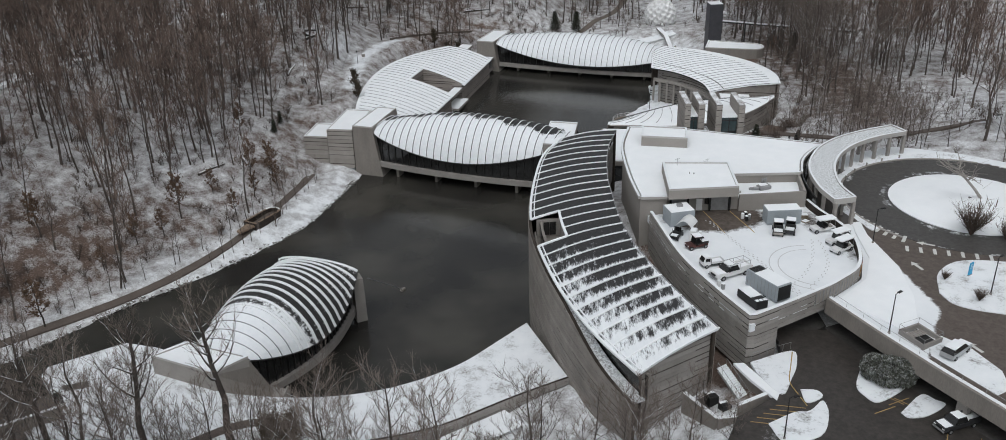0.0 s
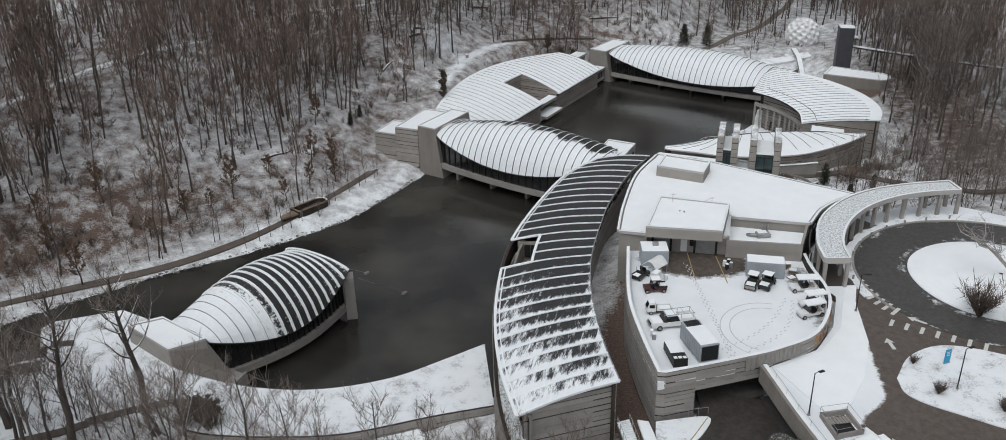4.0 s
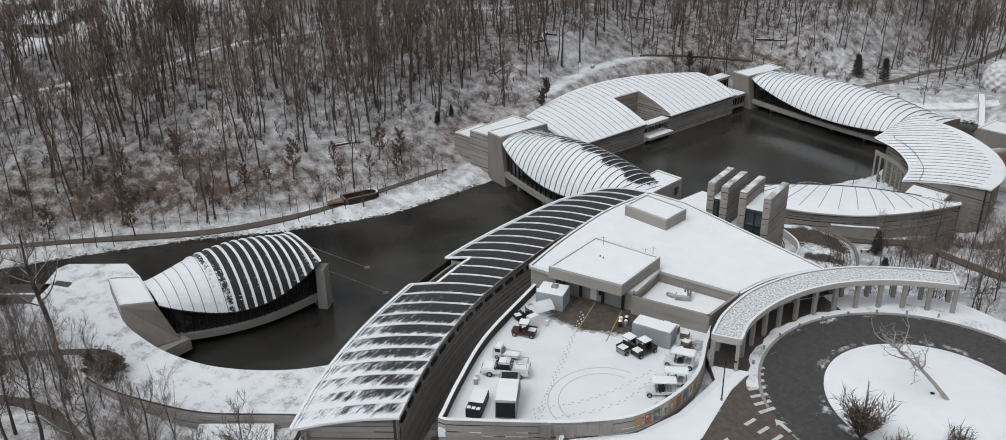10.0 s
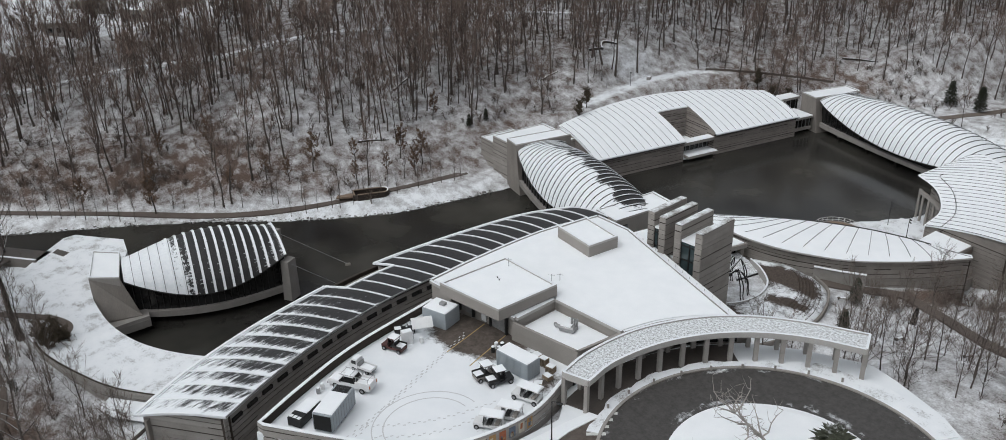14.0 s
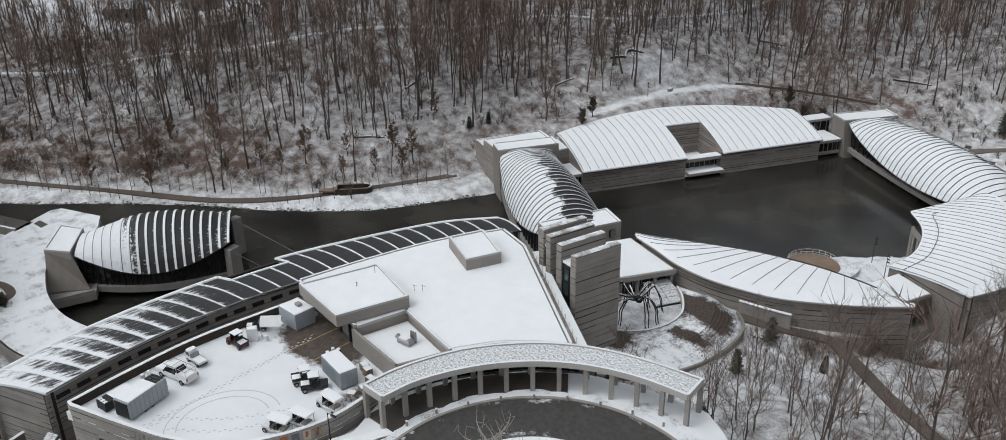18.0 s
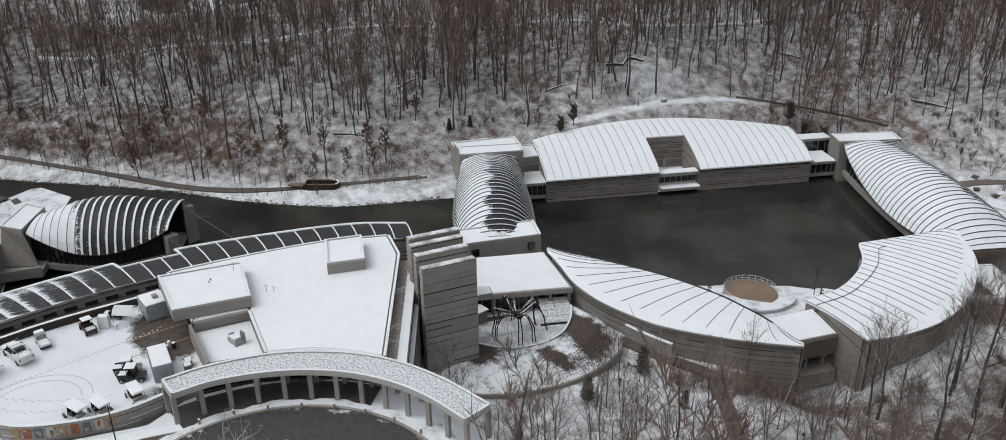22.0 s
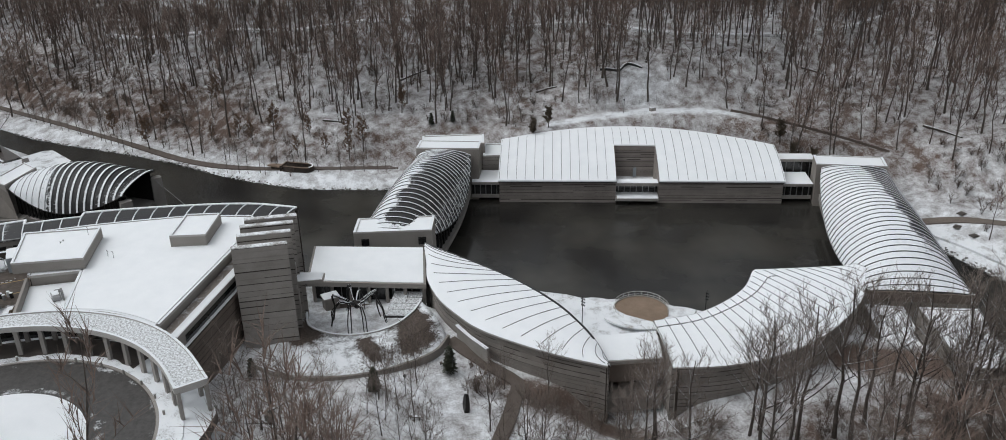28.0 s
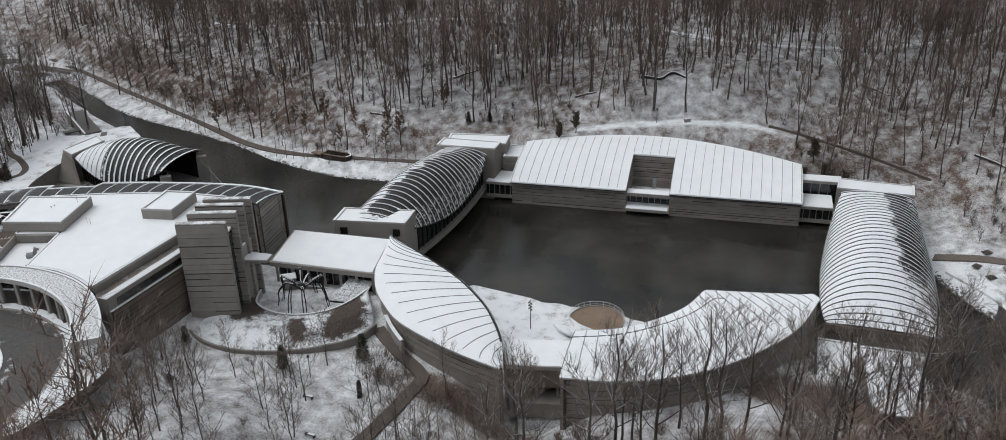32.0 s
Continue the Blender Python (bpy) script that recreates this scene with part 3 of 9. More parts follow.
def flat_sheet(name, poly, z, thick, mat, label, category, kind="structure", parent=None, attr=None):
    ob = part(name, Shape().prism(poly, z - thick, z), mat, parent)
    return tagged(ob, label, category, kind=kind)


def disc(cx, cy, r, n=48, a0=0, a1=360):
    return [(cx + r * math.cos(radians(a0 + (a1 - a0) * k / n)), cy + r * math.sin(radians(a0 + (a1 - a0) * k / n))) for k in range(n + (0 if a1 - a0 == 360 else 1))]


def filled(name, poly, z, thick, mat, label, category, cell=1.0, attr="litter", value=None):
    """A paved area with a fine top grid, so that wear can vary over it."""
    xs = [p[0] for p in poly]
    ys = [p[1] for p in poly]
    ax = np.arange(min(xs), max(xs) + cell, cell)
    ay = np.arange(min(ys), max(ys) + cell, cell)
    X, Y = np.meshgrid(ax, ay)
    D = signed_distance(X, Y, poly)
    # cells outside are pulled to the edge
    gxr = (signed_distance(X + 0.05, Y, poly) - signed_distance(X - 0.05, Y, poly)) / 0.1
    gyr = (signed_distance(X, Y + 0.05, poly) - signed_distance(X, Y - 0.05, poly)) / 0.1
    out = D > 0
    PX, PY = np.where(out, X - gxr * D, X), np.where(out, Y - gyr * D, Y)
    keep = D < cell * 1.5
    n, m = X.shape
    ok = keep[:-1, :-1] & keep[:-1, 1:] & keep[1:, 1:] & keep[1:, :-1] & (np.minimum(np.minimum(D[:-1, :-1], D[1:, 1:]), np.minimum(D[1:, :-1], D[:-1, 1:])) < 0)
    ids = np.arange(n * m).reshape(n, m)
    q = np.stack([ids[:-1, :-1], ids[:-1, 1:], ids[1:, 1:], ids[1:, :-1]], -1)[ok]
    used = np.unique(q)
    back = -np.ones(n * m, int)
    back[used] = np.arange(len(used))
    s = Shape()
    s.add(np.stack([PX, PY, np.full(X.shape, z)], -1).reshape(-1, 3)[used].tolist(), back[q].tolist())
    s.prism(poly, z - thick, z - 0.02)
    me = s.mesh(name, mat)
    if value is not None:
        val = np.zeros(len(me.vertices), np.float32)
        val[:len(used)] = value(PX, PY).reshape(-1)[used]
        me.attributes.new(attr, "FLOAT", "POINT").data.foreach_set("value", val)
    return tagged(new(name, me), label, category, kind="structure")


# paved plateau with the turning circle, carried over the lower car park on its edge
pad_poly = [(45.8, 111.2), (49.6, 101.8), (53.8, 92.9), (58.2, 84), (64, 70), (150, 70), (150, 128), (114, 133), (105.5, 143), (103.6, 152), (97.6, 161), (89, 167.6), (81, 171), (77.4, 172), (69, 168.8), (62.2, 164.4), (57, 158.2), (53.6, 150), (50.5, 141), (56, 133), (55, 124), (52.5, 117.5), (47, 112.6)]


def pad_snow(x, y):
    r = np.hypot(x - 80, y - 144)
    road = smoothstep(21.5, 20.5, r)
    lane = smoothstep(0, 1.6, signed_distance(x, y, [(58.5, 139), (66, 128), (76, 124), (150, 118), (150, 70), (60, 72), (57, 84), (54, 96), (61, 108), (60, 121)]))
    return 0.75 * (1 - road) * np.clip(lane, 0, 1) - 0.06


plateau = filled("pavement", pad_poly, PAD, 1.6, BROWNROAD, "wet brown paving with snow along its edges", "pavement", 1.0, value=pad_snow)
ring = [(80 + r * math.cos(a), 144 + r * math.sin(a)) for r, a in [(20.5, 2 * math.pi * k / 72) for k in range(72)]]


def road_snow(x, y):
    r = np.hypot(x - 80, y - 144)
    a = np.arctan2(y - 144, x - 80)
    return 0.30 * np.exp(-((r - 13.6) / 0.9) ** 2) + 0.10 * np.exp(-((r - 17) / 1.0) ** 2) + 0.28 * np.exp(-((r - 20.2) / 0.7) ** 2) - 0.05 + 0.12 * np.sin(a * 5) * np.exp(-((r - 15) / 2) ** 2)


road = filled("road", ring, PAD + 0.05, 0.4, ASPHALT, "dark wet asphalt turning circle with slushy snow streaks", "road", 0.8, value=road_snow)
island = Shape()
rings = []
for r, h in ((12.9, 0.06), (12.9, 0.22), (12.6, 0.24), (11.5, 0.55), (8, 0.95), (4, 1.15), (0.3, 1.2)):
    rings.append([(80.2 + r * (1 + 0.012 * math.sin(3 * a)) * math.cos(a), 143.6 + r * math.sin(a), PAD + h) for a in [2 * math.pi * k / 64 for k in range(65)]])
for i in range(len(rings) - 1):
    for k in range(64):
        island.add([rings[i][k], rings[i][k + 1], rings[i + 1][k + 1], rings[i + 1][k]], [(0, 1, 2, 3)])
tagged(part("traffic_island", island, SNOW, None, smooth=True), "round snow-covered lawn island with a low kerb", "traffic island", kind="structure")

# snow-covered footway between the yard wall and the road
walk_poly = [(53.2, 103), (47.2, 111.6), (53.2, 117.5), (56, 124), (57, 133), (58.5, 141), (59.6, 141), (58.6, 132), (59.4, 121), (58, 112), (56, 106)]
flat_sheet("footway", walk_poly, PAD + 0.12, 0.2, SNOW, "snow-covered footway beside the curved wall", "footway")
lawn_poly = smooth_line([(62, 113), (64.5, 119), (70, 122.6), (80, 121), (96, 118), (97, 108), (80, 104), (68, 107), (63, 109.5), (62, 113)], 5)[:-1]
flat_sheet("verge", [tuple(p) for p in lawn_poly], PAD + 0.14, 0.25, TERRACE, "snow-covered planted verge with a low kerb", "verge")
def snow_reach(a):
    """How far the shovelled snow lies out from the kerb of the turning circle."""
    return 22.3 + 1.7 * float(smoothstep(128, 112, a)) + 0.25 * math.sin(a * 0.31) + 0.15 * math.sin(a * 0.83 + 1)


apron = [(80 + snow_reach(a) * math.cos(radians(a)), 144 + snow_reach(a) * math.sin(radians(a))) for a in [60 + 3.2 * k for k in range(47)]] + [(80 + 21 * math.cos(radians(a)), 144 + 21 * math.sin(radians(a))) for a in [207.2 - 3.2 * k for k in range(47)]]
flat_sheet("forecourt", apron, PAD + 0.17, 0.2, TERRACE, "snow bank along the kerb of the curved forecourt", "forecourt")
kerb = Shape()
for r0, r1, h in ((20.6, 21.0, 0.16),):
    pts = [(80 + (r0 + r1) / 2 * math.cos(radians(a)), 144 + (r0 + r1) / 2 * math.sin(radians(a)), PAD + 0.02) for a in range(60, 222, 3)]
    kerb.ribbon(pts, r1 - r0, h)
tagged(part("kerb", kerb, CONCRETE, None), "pale concrete kerb round the turning circle", "kerb", kind="structure")
# zebra bars and arrows
for k in range(7):
    a = radians(196 + k * 4.4)
    zb = part("crossing_bar", Shape().box(0, 0, 0, 2.4, 0.55, 0.012), WHITELINE, plateau)
    zb.matrix_basis = pose(80 + 20.2 * math.cos(a) - 1.2, 144 + 20.2 * math.sin(a), PAD + 0.064, 0, 0, 35 + k * 4)
for k in range(7):
    zb = part("crossing_bar", Shape().box(0, 0, 0, 0.5, 1.9, 0.012), WHITELINE, plateau)
    zb.matrix_basis = pose(63 + k * 1.9, 127.0 - k * 0.62, PAD + 0.064, 0, 0, -18)
for x, y, a in ((62.2, 121.3, 15), (66.5, 128.5, 60), (60.5, 99, 20)):
    ar = Shape().add([(-0.25, -1.4, 0), (0.25, -1.4, 0), (0.25, 0.3, 0), (-0.25, 0.3, 0), (-0.7, 0.3, 0), (0.7, 0.3, 0), (0, 1.4, 0)], [(0, 1, 2, 3), (4, 5, 6)])
    o = part("arrow_marking", ar, WHITELINE, plateau)
    o.matrix_basis = pose(x, y, PAD + 0.07, 0, 0, a)
for k in range(9):
    o = part("bay_line", Shape().box(0, 0, 0, 0.12, 5.0, 0.012), YELLOW, plateau)
    o.matrix_basis = pose(68 + k * 2.9, 99.5 - k * 0.2, PAD + 0.066, 0, 0, -6)

# dam terrace round the lake pavilion
terr_in = [(-62.0, 124.1), (-56.0, 122.4), (-50.6, 119.2), (-47, 114.6)] + smooth_line([(-43.0, 110.4), (-40, 109.5), (-30.5, 108.4), (-21.7, 109.2), (-14.4, 111.8), (-7.6, 116.2), (-2.1, 122.1), (3, 128)], 6)
terr_out = [(-71.6, 117.6), (-71.7, 115.2), (-66.5, 108.6)] + smooth_line([(-60, 101.4), (-46, 97.6), (-36, 96.6), (-27.5, 96.4), (-19, 98), (-9.5, 101), (1, 107.5), (9, 112)], 6)
terr_wall = smooth_line([(-33, 96.4), (-27.5, 96.4), (-19, 98), (-9.5, 101), (1, 107.5), (9, 112)], 6)
terr_poly = [tuple(p) for p in terr_in] + [tuple(p) for p in terr_out[::-1]]
terrace = thing("dam_terrace", "crescent-shaped dam terrace with thin snow on gravel", "terrace", kind="structure")
part("deck", Shape().prism(terr_poly, 6.6, 7.5), TERRACE, terrace)
banded_wall(terrace, [tuple(p) for p in resample(terr_wall, 40)], 0.5, 7.62, 0.4, seed=3)
part("wall", wall_strip([tuple(p) for p in resample(terr_in, 40)][::-1], -1, 7.46, 0.4), CONCRETE_D, terrace)
dam_path = thing("dam_path", "curved brown gravel path beside the dam terrace", "path", kind="structure")
part("paving", Shape().ribbon([(*p, 7.46) for p in smooth_line([(-47.5, 95.0), (-45.5, 96.7), (-41, 100.2), (-38, 102), (-35, 102.7), (-33, 102.2), (-31.6, 100.6)], 5)], 1.7, 0.12), TRAIL, dam_path)
on_ground([(-62, 86), (-56, 88), (-50, 92.3), (-47.3, 95.2)], 1.7, 0.2, "dam_path_lower", TRAIL, "brown gravel path leading to the dam terrace", "path")
wood_path = on_ground(smooth_line([(-56, 78), (-47, 82.4), (-39.1, 86.0), (-34.8, 87.8), (-28.6, 88.6), (-21.2, 87.4), (-13, 83.6), (-6, 77), (-2, 68)], 5), 2.0, 0.14, "wood_path", TRAIL, "winding brown gravel path through the trees", "path")
# weir bridge running on from the terrace's end
weir = thing("weir_bridge", "wet brown weir deck with a snow-capped parapet", "bridge", kind="structure")
wl = [(-65.6, 109.2), (-71.5, 105.2), (-78, 100.8), (-88, 94)]
part("deck", Shape().ribbon([(*p, 6.5) for p in wl], 4.6, 1.0), WETPAVE, weir, "wet brown deck")
wn = [tuple(p) for p in offset_line(wl, 2.5)]
part("parapet", Shape().ribbon([(*p, -0.5) for p in wn], 0.45, 8.5), CONCRETE_D, weir)
part("parapet_snow", Shape().ribbon([(*p, 8.0) for p in wn], 0.5, 0.1), SNOW, weir)
part("ramp", Shape().prism([(-67.2, 112.4), (-66.2, 111.0), (-62.8, 112.0), (-63.8, 113.6)], 7.5, 7.53), WETPAVE, weir, "bare wet ramp strip")
part("side_path", Shape().ribbon([(-70.6, 105.0, 7.1), (-69.2, 101.6, 7.1), (-67.4, 99.4, 7.1)], 2.2, 0.42), WETPAVE, weir)
shed = thing("open_shed", "low open shed with a white corrugated roof", "shed")
sa_, sb_, sc_, sd_ = (np.array(p) for p in ((-9.8, 100.0, 6.3), (-0.6, 106.2, 6.3), (2.2, 103.4, 5.8), (-7.9, 97.0, 5.8)))
for k in range(26):
    f0, f1 = k / 26, (k + 1) / 26
    q = [tuple(sa_ + (sb_ - sa_) * f0), tuple(sa_ + (sb_ - sa_) * f1), tuple(sd_ + (sc_ - sd_) * f1), tuple(sd_ + (sc_ - sd_) * f0)]
    up = 0.025 if k % 2 else 0.0
    q = [(x, y, z + up) for x, y, z in q]
    part("roof_sheet", Shape().add(q + [(x, y, z - 0.12) for x, y, z in q], [(3, 2, 1, 0), (4, 5, 6, 7), (0, 1, 5, 4), (1, 2, 6, 5), (2, 3, 7, 6), (3, 0, 4, 7)]), SNOW, shed)
for f in (0.03, 0.35, 0.68, 0.97):
    c = sd_ + (sc_ - sd_) * f + (sa_ - sd_) * 0.1
    part("post", Shape().box(c[0], c[1], 0.5, 0.18, 0.18, 5.1), DARKMETAL, shed)
part("back_wall", wall_strip([tuple(sa_[:2] + (sd_ - sa_)[:2] * 0.15), tuple(sb_[:2] + (sc_ - sb_)[:2] * 0.15)], 0.5, 5.9, 0.2), CEDAR, shed)

# ---- banded museum buildings ----
U_G = np.array([0.2605, 0.9655])
N_G = np.array([-0.9655, 0.2605])
G0 = np.array([-23.4, 230.6])
gallery = thing("gallery_building", "long gallery with snowy standing-seam roof and banded walls by the pond", "building")
LG = 70.2
depth_at = lambda s: 14.5 + 9.5 * math.sin(math.pi * min(max((s * 0.86 + 0.12), 0), 1)) ** 0.9
rise_at = lambda s: 3.4 + 2.4 * math.sin(math.pi * (s * 0.84 + 0.10))


def g_point(s, v, lift=0.0):
    """Roof of the straight gallery: s along the eave, v from eave to back."""
    p = G0 + U_G * (s * LG) + N_G * (v * depth_at(s) - 0.0) + N_G * (1.2 * math.sin(math.pi * s) * 0)
    z = 6.25 + rise_at(s) * (1 - (1 - v) ** 1.8) + lift
    return (p[0], p[1], z)


H0, H1, HV = 0.415, 0.565, 0.56
for s0_, s1_, v0, count in ((0.0, H0, 0.0, 13), (H0, H1, HV, 5), (H1, 1.0, 0.0, 13)):
    for k in range(count):
        s0, s1 = s0_ + (s1_ - s0_) * k / count, s0_ + (s1_ - s0_) * (k + 1) / count
        rows = [[g_point(s0 + (s1 - s0) * i / 2, v0 + (1 - v0) * j / 10) for j in range(11)] for i in range(3)]
        part("roof_panel", Shape().sheet(rows, 0.35), SNOW, gallery, "snow-covered metal roof panel")
for s in [H0 * k / 13 for k in range(13)] + [H0 + (H1 - H0) * k / 5 for k in range(5)] + [H1 + (1 - H1) * k / 13 for k in range(14)]:
    s = min(max(s, 0.004), 0.996)
    v0 = HV if H0 - 0.001 <= s < H1 - 0.001 else 0.0
    pts = [g_point(s, v0 + 0.02 + (0.93 - v0) * j / 8, 0.0) for j in range(9)]
    part("roof_seam", Shape().ribbon(pts, 0.07, 0.07), SEAM, gallery)
eave = [g_point(s / 40, 0, -0.36)[:2] for s in range(41)]
fascia_l = [g_point(s / 20 * H0, 0, 0) for s in range(21)]
fascia_r = [g_point(H1 + s / 20 * (1 - H1), 0, 0) for s in range(21)]
for f in (fascia_l, fascia_r):
    part("gutter", Shape().ribbon([(p[0] - N_G[0] * -0.05, p[1], p[2] - 0.5) for p in f], 0.3, 0.16), DARKMETAL, gallery)
inn = lambda s, d: tuple(G0 + U_G * (s * LG) + N_G * d)
banded_wall(gallery, [inn(s, 0.9) for s in np.linspace(0.005, H0, 12)], -0.8, 5.35, 0.5, seed=11, mat=GALLERYBAND)
for a_, b_ in ((0.006, H0), (H1, 0.994)):
    # Dark glass strip in place of the shaded gap below the eave.
    part("eave_strip", wall_strip([inn(s, 1.1) for s in np.linspace(a_, b_, 8)], 5.3, 6.3, 0.15), GLASS, gallery, "dark strip for the shaded gap under the eave")
    for k in range(15):
        c = inn(a_ + (b_ - a_) * (k + 0.5) / 15, 0.45)
        part("eave_bracket", Shape().box(c[0], c[1], 5.62, 1.0, 0.14, 0.3, 165), DARKMETAL, gallery)
banded_wall(gallery, [inn(s, 0.9) for s in np.linspace(H1, 0.995, 12)], -0.8, 5.35, 0.5, seed=12, mat=GALLERYBAND)
banded_wall(gallery, [inn(0.004, d) for d in np.linspace(depth_at(0.0) - 0.8, 0.9, 6)], -0.8, [g_point(0, d / depth_at(0))[2] - 0.37 for d in np.linspace(depth_at(0.0) - 0.8, 0.9, 6)], 0.5, seed=13, mat=GALLERYBAND)
banded_wall(gallery, [inn(0.996, d) for d in np.linspace(0.9, depth_at(1) - 0.8, 6)], -0.8, [g_point(1, d / depth_at(1))[2] - 0.37 for d in np.linspace(0.9, depth_at(1) - 0.8, 6)], 0.5, seed=14, mat=GALLERYBAND)
# recessed court
dep = HV * depth_at(0.49)
banded_wall(gallery, [inn(H0, d) for d in np.linspace(0.9, dep, 5)], -0.5, [g_point(H0, d / depth_at(H0))[2] - 0.02 for d in np.linspace(0.9, dep, 5)], 0.4, seed=15, mat=GALLERYBAND)
banded_wall(gallery, [inn(H1, d) for d in np.linspace(dep, 0.9, 5)], -0.5, [g_point(H1, d / depth_at(H1))[2] - 0.02 for d in np.linspace(dep, 0.9, 5)], 0.4, seed=16, mat=GALLERYBAND)
banded_wall(gallery, [inn(s, dep) for s in np.linspace(H0, H1, 4)], -0.5, g_point(0.49, HV)[2] - 0.36, 0.4, seed=17, mat=GALLERYBAND)
cf = [inn(H0, 0.6), inn(H1, 0.6), inn(H1, dep), inn(H0, dep)]
part("court_floor", Shape().prism(cf, 0.6, 1.9), SNOW, gallery, "snow on the court floor")
part("balcony", Shape().prism([inn(H0, -1.3), inn(H1, -1.3), inn(H1, 0.7), inn(H0, 0.7)], 1.35, 2.0), CONCRETE, gallery, "pale concrete balcony over the water")
part("balcony_snow", Shape().prism([inn(H0 + .004, -1.2), inn(H1 - .004, -1.2), inn(H1 - .004, 0.6), inn(H0 + .004, 0.6)], 2.0, 2.12), SNOW, gallery)
part("lintel", Shape().prism([inn(H0, 0.7), inn(H1, 0.7), inn(H1, 3.4), inn(H0, 3.4)], 4.5, 5.3), CONCRETE, gallery, "pale lintel with snow")
part("lintel_snow", Shape().prism([inn(H0 + .003, 0.75), inn(H1 - .003, 0.75), inn(H1 - .003, 3.35), inn(H0 + .003, 3.35)], 5.3, 5.42), SNOW, gallery)
part("glazing", Shape().prism([inn(H0 + .002, 3.0), inn(H1 - .002, 3.0), inn(H1 - .002, 3.1), inn(H0 + .002, 3.1)], 2.0, 4.5), GLASS, gallery)
for k in range(7):
    c = inn(H0 + (H1 - H0) * (k + 0.5) / 7, 2.9)
    part("mullion", Shape().box(c[0], c[1], 2.0, 0.16, 0.16, 2.5), STEEL, gallery)
dr = inn(0.5, dep - 0.06)
part("door", Shape().box(dr[0], dr[1], 1.9, 0.12, 1.8, 2.6, 15), GREYPAINT, gallery, "grey metal door in the court")

# link passages at both ends of the gallery
def low_link(a, b, wide, z0, z1, name, label):
    a, b = np.array(a, float), np.array(b, float)
    u = (b - a) / np.linalg.norm(b - a)
    n = np.array([-u[1], u[0]])
    box = lambda d0, d1, e0=0.0: [tuple(a - u * e0 + n * d0), tuple(b + u * e0 + n * d0), tuple(b + u * e0 + n * d1), tuple(a - u * e0 + n * d1)]
    t = thing(name, label, "passage")
    part("floor", Shape().prism(box(0, wide), z0, z0 + 0.8), CONCRETE, t)
    part("glazing", Shape().prism(box(0.5, wide - 0.4), z0 + 0.8, z1 - 0.7), GLASS, t)
    part("roof", Shape().prism(box(-0.2, wide + 0.2), z1 - 0.7, z1 - 0.08), CONCRETE, t)
    part("roof_snow", Shape().prism(box(-0.1, wide + 0.1), z1 - 0.08, z1 + 0.06), SNOW, t, "snow on the roof")
    for k in range(5):
        c = a + (b - a) * (k + 0.5) / 5 + n * 0.4
        part("mullion", Shape().box(c[0], c[1], z0 + 0.8, 0.15, 0.15, z1 - z0 - 1.5), STEEL, t)
    return t


low_link(inn(-0.095, 1.6), inn(0.003, 1.6), 7.5, 0.9, 5.2, "link_passage", "low glazed link passage with snowy flat roof over water")
low_link(inn(0.997, 1.6), inn(1.10, 1.6), 7.5, 0.9, 5.0, "link_passage", "low glazed link passage with snowy flat roof over water")
low_link(inn(0.99, 9.6), inn(1.13, 9.6), 3.6, 1.5, 8.4, "link_passage", "raised corridor with snowy roof behind the link passage")


def abutment(name, quad, z0, z1, label, lean=2.2, inner=(2, 3)):
    """A concrete head house from which a bridge roof springs; quad: its roof corners."""
    t = thing(name, label, "bridge abutment")
    q = [np.array(p, float) for p in quad]
    c = sum(q) / 4
    base = [p + (p - c) * 0.0 for p in q]
    for i in inner:
        base[i] = base[i] + (q[i] - q[{2: 1, 3: 0}[i]]) / np.linalg.norm(q[i] - q[{2: 1, 3: 0}[i]]) * lean
    pts = [(*p, z0) for p in base] + [(*p, z1) for p in q]
    part("body", Shape().add(pts, [(3, 2, 1, 0), (0, 1, 5, 4), (1, 2, 6, 5), (2, 3, 7, 6), (3, 0, 4, 7), (4, 5, 6, 7)]), CONCRETE_D, t, "stained grey concrete mass")
    sh = [c + (p - c) * 0.93 for p in q]
    for i in range(4):
        a, b, a2, b2 = q[i], q[(i + 1) % 4], sh[i], sh[(i + 1) % 4]
        part("parapet", Shape().prism([tuple(a), tuple(b), tuple(b2), tuple(a2)], z1 - 0.05, z1 + 0.35), PARAPET, t)
    part("roof_snow", Shape().prism([tuple(p) for p in sh], z1, z1 + 0.14), SNOW, t, "snow inside the parapet")
    return t


h1 = abutment("bridge_tower", [(-38.5, 213.6), (-33.9, 228.6), (-29.0, 227.0), (-33.4, 211.9)], -1, 12.7, "stained concrete bridge head with snowy parapet roof")
h2 = abutment("bridge_tower", [(-10.3, 308.0), (-4.4, 323.4), (1.1, 321.2), (-4.6, 305.7)], -1, 10.0, "stained concrete bridge head with snowy parapet roof")

